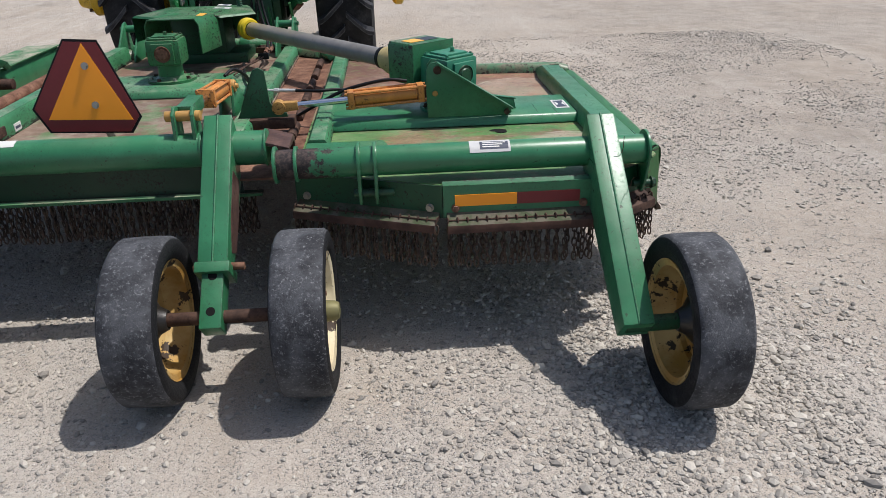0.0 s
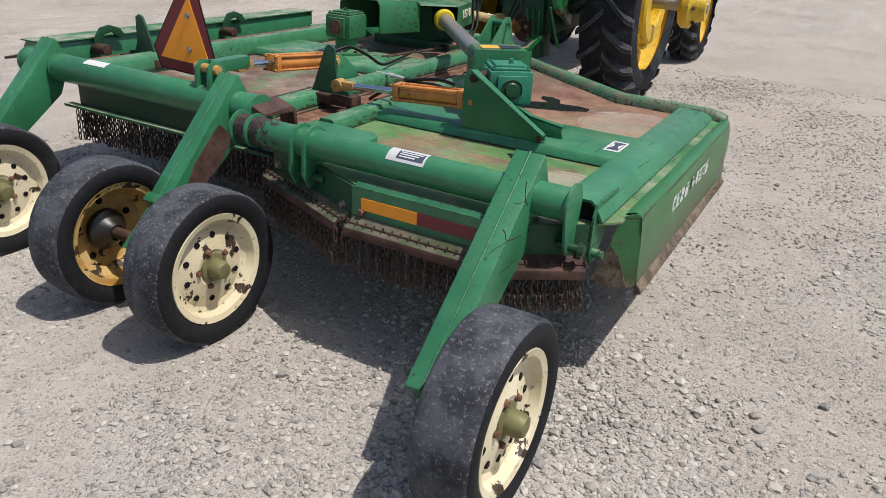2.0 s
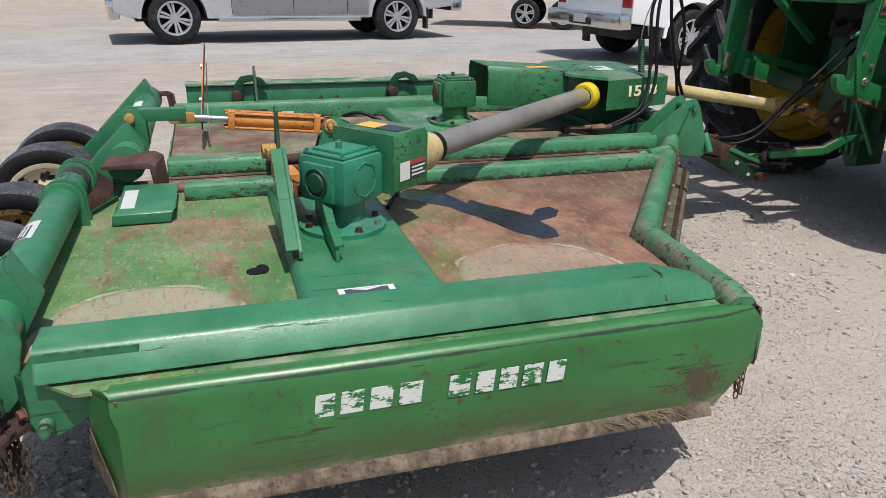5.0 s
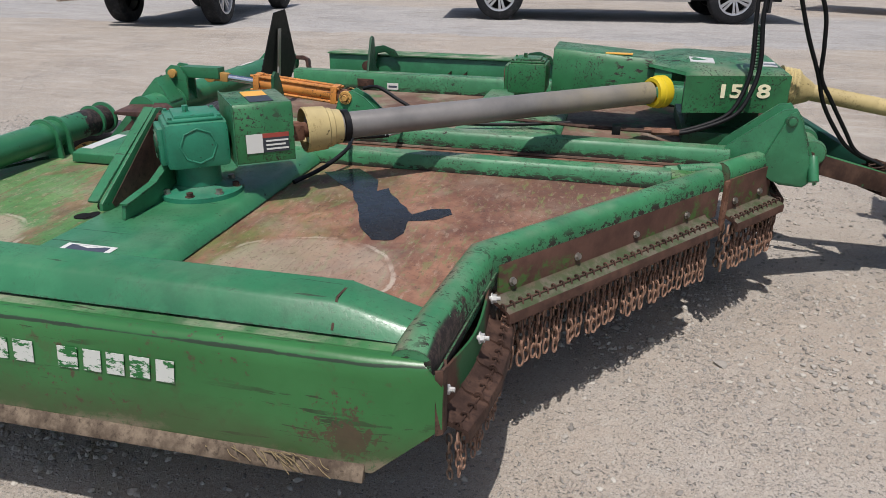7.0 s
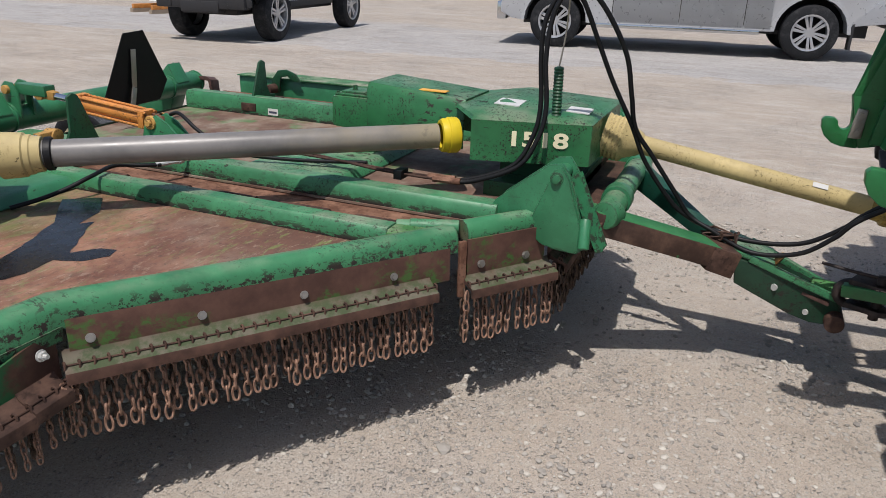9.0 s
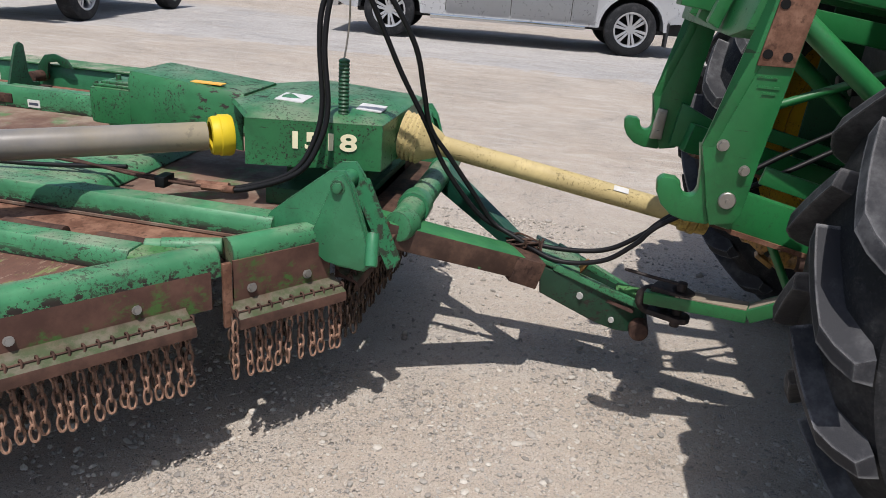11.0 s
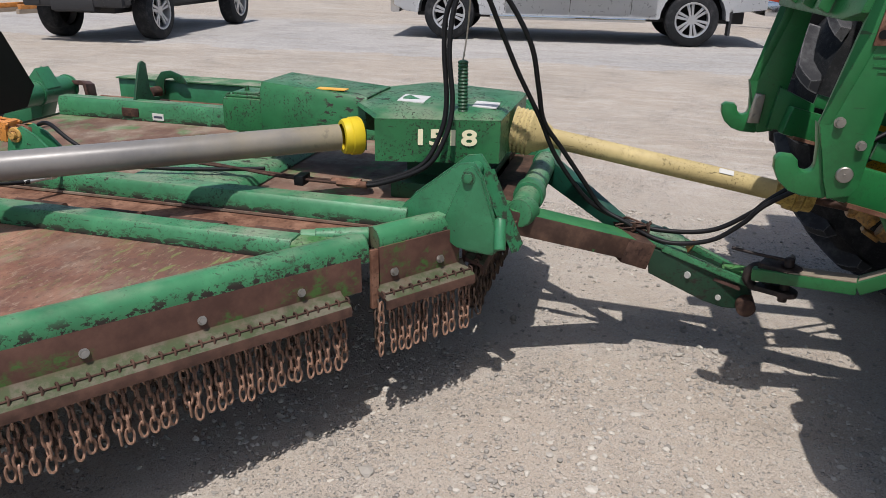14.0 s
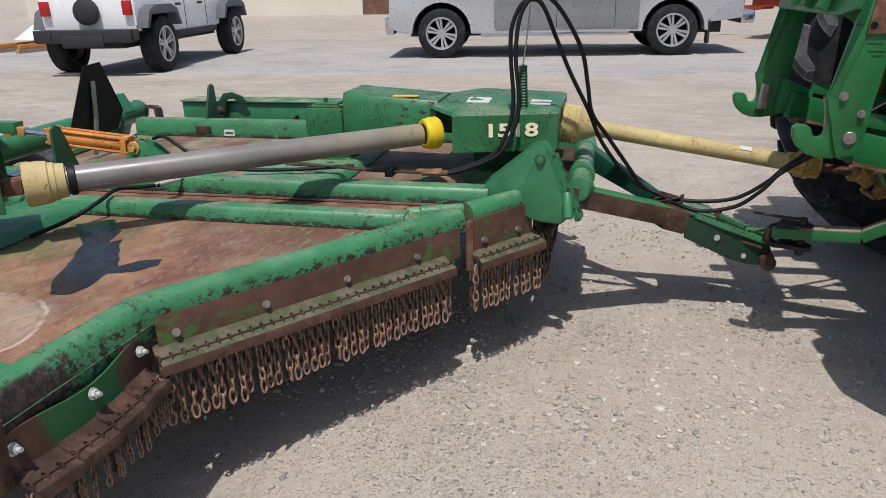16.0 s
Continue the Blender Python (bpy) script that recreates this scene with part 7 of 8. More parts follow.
def hoses():
    runs = {
        "hydraulic_hose": [
            [(-0.775, 4.93, 0.722), (-0.775, 4.99, 0.722), (-0.78, 5.081, 0.727), (-0.80, 5.245, 0.793), (-0.83, 5.306, 0.894), (-0.85, 5.325, 1.007), (-0.86, 5.311, 1.184), (-0.87, 5.313, 1.292), (-0.88, 5.344, 1.372), (-0.89, 5.382, 1.396), (-0.90, 5.43, 1.374), (-0.95, 5.485, 1.241), (-0.99, 5.543, 1.102), (-1.04, 5.621, 0.943), (-1.08, 5.681, 0.803), (-1.12, 5.785, 0.657), (-1.14, 5.85, 0.60), (-1.16, 5.927, 0.562), (-1.16, 6.075, 0.53), (-1.14, 6.258, 0.555), (-1.12, 6.382, 0.642), (-1.10, 6.45, 0.72), (-1.14, 6.75, 0.95), (-1.3, 7.15, 1.15)],
            [(-0.75, 4.96, 0.724), (-0.75, 5.02, 0.724), (-0.76, 5.109, 0.730), (-0.78, 5.272, 0.799), (-0.81, 5.332, 0.899), (-0.83, 5.351, 1.01), (-0.84, 5.334, 1.186), (-0.86, 5.347, 1.335), (-0.88, 5.399, 1.413), (-0.90, 5.456, 1.401), (-0.93, 5.517, 1.329), (-0.97, 5.586, 1.195), (-1.0, 5.614, 1.055), (-1.04, 5.636, 0.932), (-1.08, 5.704, 0.828), (-1.12, 5.795, 0.696), (-1.14, 5.862, 0.603), (-1.13, 5.95, 0.56), (-1.12, 6.099, 0.50), (-1.10, 6.256, 0.529), (-1.08, 6.357, 0.615), (-1.07, 6.44, 0.71), (-1.1, 6.75, 0.9), (-1.25, 7.15, 1.12)],
        ],
        "short_hose": [
            [(-0.78, 3.70, 0.83), (-0.75, 3.78, 0.845), (-0.72, 3.90, 0.79), (-0.73, 4.05, 0.72), (-0.80, 4.3, 0.70), (-0.86, 4.62, 0.715)],
            [(0.10, 3.40, 0.835), (0.0, 3.405, 0.842), (-0.18, 3.43, 0.80), (-0.32, 3.46, 0.73), (-0.42, 3.5, 0.67)],
            [(0.04, 3.71, 0.645), (-0.05, 3.76, 0.662), (-0.13, 3.80, 0.685), (-0.22, 3.825, 0.712), (-0.35, 3.80, 0.716), (-0.43, 3.86, 0.706), (-0.486, 3.90, 0.70)],
        ],
    }
    for name, rows in runs.items():
        for pts in rows:
            bm = bmesh.new()
            pipe(bm, pts, 0.0088 if name == "hydraulic_hose" else 0.008, 10)
            part(name, bm, BLACK, cutter, "black rubber hydraulic hose", 0, 60)
    # steel lines that carry the oil on along the frame rail, with their fittings
    for x0, y0, x1, y1 in ((-0.775, 4.95, -0.86, 4.3), (-0.75, 4.98, -0.90, 4.3)):
        bm = bmesh.new()
        pipe(bm, [(x0, y0, 0.723), (x0 - 0.01, y0 - 0.12, 0.72), (x0 - 0.04, y0 - 0.3, 0.716), (x1, y1, 0.712)], 0.0055, 8)
        line = part("steel_line", bm, RUSTY_DARK, cutter, "rusty steel oil line", 0, 60)
        bm = bmesh.new()
        cyl(bm, (x0, y0 - 0.02, 0.7225), (x0, y0 + 0.05, 0.7235), 0.012, n=6)
        cyl(bm, (x0, y0 + 0.05, 0.7235), (x0 - 0.001, y0 + 0.09, 0.725), 0.0125, n=12)
        part("fitting", bm, RUSTY, line, "rusty hose fitting", 0, 30)
    bm = bmesh.new()
    cyl(bm, (-0.47, 3.888, 0.702), (-0.56, 3.917, 0.70), 0.0095, n=10)
    cyl(bm, (-0.56, 3.917, 0.70), (-0.585, 3.922, 0.70), 0.013, n=6)
    cyl(bm, (-0.585, 3.922, 0.70), (-0.69, 3.944, 0.70), 0.006, n=8)
    part("hose_fitting", bm, ZINC, cutter, "bright plated hose fitting", 0, 30)
    bm = bmesh.new()
    box(bm, -0.80, -0.735, 4.80, 4.835, 0.702, 0.738)
    part("line_clamp", bm, BLACK, cutter, "black line clamp", 0.004)
    bm = bmesh.new()
    rr = random.Random(4)
    for k in range(9):
        a = [Vector((-1.15 + rr.uniform(-0.04, 0.04), 5.98 + rr.uniform(-0.07, 0.07), 0.535 + rr.uniform(-0.02, 0.03))) for _ in range(5)]
        pipe(bm, a, 0.004, 5)
    part("wire_tie", bm, RUSTY_DARK, cutter, "tangle of rusty tie wire round the hoses", 0, 60)


hoses()

# ---- tractor ----
AXLE = Vector((-1.2, 7.475, 0))
TYAW = 1.2
tractor = thing("tractor", (AXLE.x, AXLE.y, 0), "green farm tractor with yellow wheels", "tractor")
TM = pose(AXLE.x, AXLE.y, 0, 0, 0, TYAW)


def tpart(name, bm, material, parent=None, label="", bevel=0.0, angle=35):
    """A part of the tractor, given in its own frame: x right, y ahead, from the rear axle's foot."""
    bmesh.ops.transform(bm, matrix=TM, verts=bm.verts)
    return part(name, bm, material, parent or tractor, label, bevel, angle)


def tractor_wheel(x, y, r, w, rim_r, lugs, side):
    c = Vector((x, y, r - 0.01))
    ax = (side, 0, 0)
    h = w / 2
    bm = bmesh.new()
    prof = [(rim_r, -h * 0.8), (rim_r + 0.03, -h * 0.72), (rim_r + 0.02, -h * 0.4), (rim_r - 0.03, -h * 0.2), (rim_r - 0.03, h * 0.2), (rim_r + 0.02, h * 0.4), (rim_r + 0.03, h * 0.72), (rim_r, h * 0.8)]
    lathe(bm, prof, c, ax, 48)
    lathe(bm, [(rim_r - 0.02, h * 0.1), (rim_r - 0.12, h * 0.14), (0.3 * rim_r, h * 0.3), (0.28 * rim_r, h * 0.55), (0, h * 0.55), (0, h * 0.1)], c, ax, 48)
    wheel = tpart("wheel", bm, YELLOW, None, "yellow tractor wheel", 0, 35)
    bm = bmesh.new()
    base = r - 0.06
    tp = [(rim_r, -h * 0.82), (rim_r + 0.05, -h * 0.98), (r - 0.2, -h * 1.02), (base - 0.05, -h * 0.92), (base, -h * 0.6), (base + 0.012, 0), (base, h * 0.6), (base - 0.05, h * 0.92), (r - 0.2, h * 1.02), (rim_r + 0.05, h * 0.98), (rim_r, h * 0.82)]
    lathe(bm, tp, c, ax, 72)
    tyre = tpart("tyre", bm, TYRE_DARK, wheel, "black tractor tyre with deep bar lugs", 0, 40)
    for k in range(lugs):
        for sd in (-1, 1):
            bm = bmesh.new()
            a0 = 2 * math.pi * (k + (0.5 if sd > 0 else 0)) / lugs
            pts = []
            for j in range(8):
                u = j / 7
                xx = sd * (0.02 * w + u * (h * 0.98 - 0.02 * w))
                aa = a0 - 0.30 * (1 - u) ** 1.15 * (12 / lugs) * 1.5
                rad = r - 0.012 * u * u - (0.05 * (u - 0.75) / 0.25 if u > 0.75 else 0)
                pts.append((xx, aa, rad))
            rings = []
            for j, (xx, aa, rad) in enumerate(pts):
                t0, t1 = 0.021 / r, 0.034 / r
                ring = []
                for da, rr in ((-t1, base - 0.04), (-t0, rad), (t0, rad), (t1, base - 0.04)):
                    ring.append(bm.verts.new(c + Vector((xx, math.cos(aa + da) * rr, math.sin(aa + da) * rr))))
                rings.append(ring)
            for a, b in zip(rings, rings[1:]):
                for i in range(3):
                    bm.faces.new((a[i], a[i + 1], b[i + 1], b[i]))
            bm.faces.new(rings[0][::-1])
            bm.faces.new(rings[-1])
            tpart("tread_lug", bm, TYRE_LUG, tyre, "", 0, 30)
    return wheel, c

def quick_hitch(G):
    """The upright frame behind the tractor: two hooked legs under a deep head, held by the draft links."""
    for x, dy, dz, near in ((-0.52, 0.0, 0.0, True), (-1.50, -0.052, -0.035, False)):
        def put(pts, push, name, material, label="", bevel=0.004, parent=tractor, ox=0.0):
            bm = bmesh.new()
            prism(bm, [(x + ox, y + dy, z + dz) for y, z in pts], (push, 0, 0))
            return part(name, bm, material, parent, label, bevel, 40)
        leg = put([(6.414, 1.087), (6.438, 1.00), (6.452, 0.94), (6.47, 0.89), (6.527, 0.902), (6.54, 0.93), (6.552, 1.06), (6.58, 1.29), (6.63, 1.70), (6.55, 1.70), (6.49, 1.32)], -0.03, "quick_hitch_leg", G, "green quick-hitch leg with an open hook")
        # the hook, with its thick lower lip
        put([(6.327, 0.985), (6.340, 0.997), (6.372, 0.995), (6.384, 0.985), (6.388, 0.968), (6.398, 0.957), (6.412, 0.954), (6.424, 0.962), (6.428, 0.978), (6.424, 1.03), (6.412, 1.09), (6.455, 1.06), (6.475, 0.90), (6.466, 0.886), (6.41, 0.888), (6.375, 0.899), (6.345, 0.925), (6.330, 0.955)], -0.042, "hook", G, "", 0.006, leg, -0.012)
        # front flange, widening upwards
        bm = bmesh.new()
        prism(bm, [(x, 6.412 + dy, 1.085 + dz), (x - 0.02, 6.414 + dy, 1.085 + dz), (x - 0.085, 6.49 + dy, 1.36 + dz), (x - 0.085, 6.548 + dy, 1.70 + dz), (x, 6.548 + dy, 1.70 + dz), (x, 6.488 + dy, 1.32 + dz)], (0.001, 0.03, 0.002))
        part("front_flange", bm, G, leg, "", 0.003, 40)
        if near:
            put([(6.494, 1.288), (6.576, 1.290), (6.61, 1.56), (6.53, 1.56)], 0.009, "wear_plate", RUSTY, "rust-brown wear plate with bolt holes", 0.002, leg, 0.0005)
            for y, z in ((6.512, 1.315), (6.556, 1.312), (6.525, 1.425)):
                bm = bmesh.new()
                cyl(bm, (x + 0.0095, y, z), (x + 0.0115, y, z), 0.011, n=14)
                part("plate_hole", bm, DARK, leg)
            for y, z, w, h in ((6.515, 1.262, 0.045, 0.004), (6.522, 1.24, 0.05, 0.006), (6.526, 1.226, 0.03, 0.005)):
                bm = bmesh.new()
                box(bm, x, x + 0.0025, y - w / 2 + 0.01, y + w / 2 + 0.01, z - h / 2, z + h / 2)
                part("cast_mark", bm, G, leg)
            for y, z, r, mat in ((6.461, 1.095, 0.011, STEEL), (6.522, 1.039, 0.010, STEEL)):
                bm = bmesh.new()
                bolt(bm, (x, y, z), (1, 0, 0), r, 0.012)
                part("bolt", bm, mat, leg)
            bm = bmesh.new()
            lathe(bm, [(0, 0.012), (0.004, 0.012), (0.005, 0.009), (0.019, 0.009), (0.0215, 0.006), (0.0215, 0)], (x, 6.498, 0.96), (1, 0, 0), 24)
            part("pin_head", bm, STEEL, leg, "worn steel pin head", 0, 35)
        else:
            put([(6.425, 0.93), (6.47, 0.93), (6.475, 1.04), (6.44, 1.045)], 0.02, "latch_plate", STEEL, "scraped steel latch plate", 0.004, leg)
            for y, z in ((6.452, 0.955), (6.457, 1.02)):
                bm = bmesh.new()
                bolt(bm, (x + 0.02, y + dy, z + dz), (1, 0, 0), 0.011, 0.008)
                part("bolt", bm, STEEL, leg)
            bm = bmesh.new()
            prism(bm, [(x, 6.52 + dy, 1.04), (x, 6.60, 0.98), (x, 6.60, 0.87), (x, 6.50 + dy, 0.88)], (0.03, 0, 0))
            part("leg_gusset", bm, G, leg, "", 0.004, 40)
    # the head between the legs
    bm = bmesh.new()
    prism(bm, [(-1.50, 6.42, 1.40), (-1.44, 6.40, 1.33), (-0.66, 6.44, 1.335), (-0.54, 6.455, 1.36), (-0.54, 6.56, 1.72), (-1.50, 6.51, 1.72)], (0.01, 0.10, 0.0))
    head = part("hitch_head", bm, G, tractor, "deep green quick-hitch head", 0.012, 40)
    for k in range(3):
        bm = bmesh.new()
        xx = -0.80 - 0.22 * k
        prism(bm, [(xx, 6.40, 1.36), (xx, 6.43, 1.345), (xx, 6.54, 1.7), (xx, 6.505, 1.7)], (0.05, 0, 0))
        part("head_rib", bm, G, head, "", 0.004, 40)
    # draft links, lift links and the check links beside them
    for x0, x1 in ((-0.60, -0.80), (-1.44, -1.72)):
        bm = bmesh.new()
        bar(bm, (x0, 6.50, 0.925), (x1, 7.35, 0.70), 0.045, 0.105)
        link = part("draft_link", bm, G, tractor, "green lower draft link, rubbed brown below", 0.008, 40)
        bm = bmesh.new()
        bar(bm, (x0, 6.53, 0.862), (x0 + (x1 - x0) * 0.35, 6.80, 0.79), 0.05, 0.012)
        part("wear_strip", bm, RUSTY, link, "rusty worn edge")
        bm = bmesh.new()
        cyl(bm, (x0 - 0.01, 6.60, 1.385), (x0 - 0.04, 7.02, 1.07), 0.026, n=18)
        lift = part("lift_cylinder", bm, G, tractor, "green lift cylinder", 0.003, 40)
        bm = bmesh.new()
        bolt(bm, (x0 - 0.005, 6.585, 1.40), (0, -0.8, 0.6), 0.018, 0.012)
        part("bolt", bm, STEEL, lift)
        if x0 > -1.0:
            bm = bmesh.new()
            cyl(bm, (x0 - 0.16, 6.60, 1.16), (x0 - 0.18, 7.20, 1.42), 0.012, n=12)
            part("lift_rod", bm, G, tractor, "thin green lift rod", 0, 40)
        bm = bmesh.new()
        bar(bm, (x0 - 0.15, 6.62, 0.98), (x0 - 0.12, 7.2, 0.86), 0.016, 0.05)
        part("check_link", bm, G, tractor, "green check link", 0.004, 40)
    for k, (xx, yy) in enumerate(((-0.70, 0.0),)):
        bm = bmesh.new()
        cyl(bm, (xx, 6.64 + yy, 0.86), (xx + 0.02, 6.84 + yy, 0.52), 0.012, n=10)
        part("stay_rod", bm, G, tractor, "thin green stay", 0, 40)
    # drawbar support under the transmission, with cast ribs, darkened for shade and grime
    bm = bmesh.new()
    prism(bm, [(-1.09, 6.95, 0.62), (-1.06, 6.95, 0.87), (-0.89, 6.95, 0.88), (-0.87, 6.95, 0.40), (-0.95, 6.95, 0.37)], (0, 0.2, 0))
    sup = part("drawbar_support", bm, GREEN_DARK, tractor, "green cast drawbar support", 0.012, 40)
    for k in range(3):
        bm = bmesh.new()
        bar(bm, (-1.03 + 0.055 * k, 6.942, 0.80), (-0.99 + 0.045 * k, 6.942, 0.45), 0.018, 0.02)
        part("support_rib", bm, G, sup, "", 0.004, 40)


def build_tractor():
    for side in (1, -1):
        wheel, c = tractor_wheel(0.84 if side > 0 else -0.95, 0.04 if side > 0 else 0.0, 0.885, 0.50, 0.60, 22, side)
        # cast wheel weights and dual hub outside
        bm = bmesh.new()
        lathe(bm, [(0.20, 0.02), (0.20, 0.21), (0.215, 0.225), (0.345, 0.225), (0.365, 0.205), (0.39, 0.08), (0.44, 0.06), (0.45, 0.0)], c, (side, 0, 0), 48)
        tpart("wheel_weight", bm, YELLOW, wheel, "yellow cast wheel weight", 0, 30)
        for k in range(8):
            a = 2 * math.pi * k / 8
            bm = bmesh.new()
            q = c + Vector((side * 0.05, 0.395 * math.cos(a), 0.395 * math.sin(a)))
            bar(bm, q, q + Vector((side * 0.13, 0, 0)), 0.15, 0.06, up=(0, math.cos(a), math.sin(a)), w2=0.12, h2=0.03)
            tpart("weight_boss", bm, YELLOW, wheel, "", 0.012, 40)
        bm = bmesh.new()
        cyl(bm, c + Vector((side * 0.1, 0, 0)), c + Vector((side * 0.67, 0, 0)), 0.05, n=20)
        tpart("axle_shaft", bm, STEEL, None, "bare steel axle shaft", 0.004, 40)
        bm = bmesh.new()
        lathe(bm, [(0.05, 0.44), (0.16, 0.44), (0.19, 0.47), (0.19, 0.53), (0.14, 0.56), (0.11, 0.66), (0.05, 0.66)], c, (side, 0, 0), 28)
        hub = tpart("axle_hub", bm, YELLOW, None, "yellow cast hub on the axle end", 0, 35)
        for k in range(6):
            a = 2 * math.pi * k / 6
            bm = bmesh.new()
            bolt(bm, c + Vector((side * 0.56, 0.15 * math.cos(a), 0.15 * math.sin(a))), (side, 0, 0), 0.016, 0.02)
            tpart("bolt", bm, RUSTY_DARK, hub)
    for side in (1, -1):
        tractor_wheel(0.88 * side, 2.75, 0.60, 0.36, 0.38, 18, side)
    G = TRACTOR_GREEN
    # the darker green takes in shade and grime under the tractor
    bm = bmesh.new()
    bar(bm, (-0.74, 0, 0.92), (0.74, 0, 0.92), 0.26, 0.26)
    bar(bm, (-0.4, 0, 0.92), (0.4, 0, 0.92), 0.38, 0.40)
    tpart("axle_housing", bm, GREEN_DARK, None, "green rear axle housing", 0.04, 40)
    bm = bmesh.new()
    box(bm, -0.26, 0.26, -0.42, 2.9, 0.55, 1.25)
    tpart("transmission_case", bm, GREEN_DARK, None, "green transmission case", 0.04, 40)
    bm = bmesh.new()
    box(bm, -0.45, 0.45, 0.9, 3.4, 1.2, 1.75)
    tpart("hood", bm, G, None, "green engine hood", 0.05, 40)
    bm = bmesh.new()
    box(bm, -0.62, 0.62, -0.5, 1.0, 1.66, 1.76)
    box(bm, -0.58, 0.58, -0.46, 0.95, 1.5, 1.66)
    # rear left end added out of view, to shade the far rim
    box(bm, -0.60, -0.04, -0.66, -0.5, 1.52, 1.74)
    tpart("cab_floor", bm, G, None, "green platform above the axle, extended out of view for shade", 0.02, 40)
    # cab and fenders stand out of view, added for the shade they cast
    bm = bmesh.new()
    prism(bm, [(-0.56, -0.5, 1.76), (-0.56, 0.9, 1.76), (-0.56, 0.8, 2.75), (-0.56, -0.4, 2.75)], (1.12, 0, 0))
    box(bm, -0.75, 0.75, -0.5, 1.1, 2.75, 2.88)
    tpart("cab", bm, G, None, "unseen green tractor cab, added for its shade", 0.04, 40)
    for side in (1, -1):
        bm = bmesh.new()
        rings = []
        for k in range(9):
            an = radians(62 + 83 * k / 8)
            rings.append([bm.verts.new((side * xx, -1.03 * math.cos(an), 0.88 + rr_ * math.sin(an))) for xx, rr_ in ((0.56, 1.03), (0.98, 1.03), (0.98, 1.0), (0.56, 1.0))])
        for p, q in zip(rings, rings[1:]):
            for k in range(4):
                bm.faces.new((p[k], q[k], q[(k + 1) % 4], p[(k + 1) % 4]))
        bm.faces.new(rings[0])
        bm.faces.new(rings[-1][::-1])
        tpart("fender", bm, G, None, "unseen green rear fender, added for its shade", 0.006, 40)
        if side < 0:
            # panel added to darken the far wheel, cut to fit the camera's view
            bm = bmesh.new()
            side_pts = [(-1.0 * math.cos(radians(an)), 0.88 + 1.0 * math.sin(radians(an))) for an in range(62, 146, 12)]
            prism(bm, [(side * 0.585, yy, zz) for yy, zz in side_pts + [(0.5, 1.22), (-0.1, 1.22), (-0.12, 0.72), (-0.5, 0.72)]], (side * 0.02, 0, 0))
            tpart("fender_side", bm, GREEN_DARK, None, "added dark green panel that screens the far rim", 0.004, 40)
    bm = bmesh.new()
    bar(bm, (-0.9, 2.75, 0.62), (0.9, 2.75, 0.62), 0.14, 0.16)
    tpart("front_axle", bm, G, None, "green front axle", 0.02, 40)
    bm = bmesh.new()
    lathe(bm, [(0, 0), (0.14, 0), (0.14, 0.06), (0.06, 0.1), (0.03, 0.18), (0, 0.18)], (0.03, -0.40, 0.60), (0, -1, 0), 24)
    tpart("power_take_off", bm, RUSTY_DARK, None, "power take-off stub", 0, 35)
    # lower lift arms, lift links and rockshaft arms
    for side in (1, -1):
        bm = bmesh.new()
        bar(bm, (0.34 * side, -0.2, 1.42), (0.40 * side, -0.78, 1.50), 0.07, 0.12)
        tpart("rockshaft_arm", bm, G, None, "green rockshaft arm", 0.012, 40)
    bm = bmesh.new()
    bar(bm, (0, -0.35, 1.32), (0.08, -1.12, 1.42), 0.07, 0.07)
    tpart("top_link", bm, G, None, "green centre top link", 0.006, 40)
    # drawbar with its hammer strap and clevis
    bm = bmesh.new()
    pts = [(-1.36, 7.5, 0.53), (-0.99, 6.95, 0.53), (-1.0, 6.86, 0.52), (-1.03, 6.75, 0.447), (-1.13, 6.43, 0.418)]
    for a, b in zip(pts, pts[1:]):
        bar(bm, a, b, 0.075, 0.045)
    drawbar = part("drawbar", bm, G, tractor, "green bent drawbar", 0.004, 40)
    bm = bmesh.new()
    bar(bm, (-1.032, 6.745, 0.4715), (-1.10, 6.53, 0.452), 0.072, 0.004)
    bar(bm, (-1.031, 6.75, 0.472), (-1.008, 6.825, 0.523), 0.05, 0.004)
    part("worn_top", bm, MUD, drawbar, "dusty worn top face")
    bm = bmesh.new()
    for z in (0.362, 0.452):
        bar(bm, (-1.10, 6.555, z), (-1.145, 6.455, z), 0.082, 0.02)
        cyl(bm, (-1.10, 6.545, z - 0.01), (-1.10, 6.545, z + 0.01), 0.041, n=18)
    cyl(bm, (-1.105, 6.54, 0.325), (-1.105, 6.54, 0.492), 0.017, n=12)
    pipe(bm, [(-1.105, 6.545, 0.484), (-1.125, 6.45, 0.487), (-1.15, 6.345, 0.494)], 0.0065, 8)
    lathe(bm, [(0.042 + 0.017 * math.cos(a), 0.02 * math.sin(a)) for a in [2 * math.pi * k / 10 for k in range(10)]], (-1.145, 6.455, 0.395), (1, 0, 0), 18, True)
    part("hitch_clevis", bm, BLACKENED, tractor, "dark worn hitch clevis", 0.003, 40)
    had = set(bpy.data.objects)
    quick_hitch(G)
    size = Matrix.Translation((-0.07, -0.304, -0.074)) @ Matrix.Scale(1.05, 4)
    for ob in set(bpy.data.objects) - had:
        ob.data.transform(size)
    # remote valves and hoses
    bm = bmesh.new()
    box(bm, -0.2, 0.3, -0.48, -0.3, 1.1, 1.3)
    for k in range(4):
        cyl(bm, (-0.12 + 0.12 * k, -0.47, 1.2), (-0.12 + 0.12 * k, -0.56, 1.18), 0.025, n=12)
    tpart("valve_block", bm, BLACK, None, "black hydraulic remote couplers", 0.006, 40)


build_tractor()

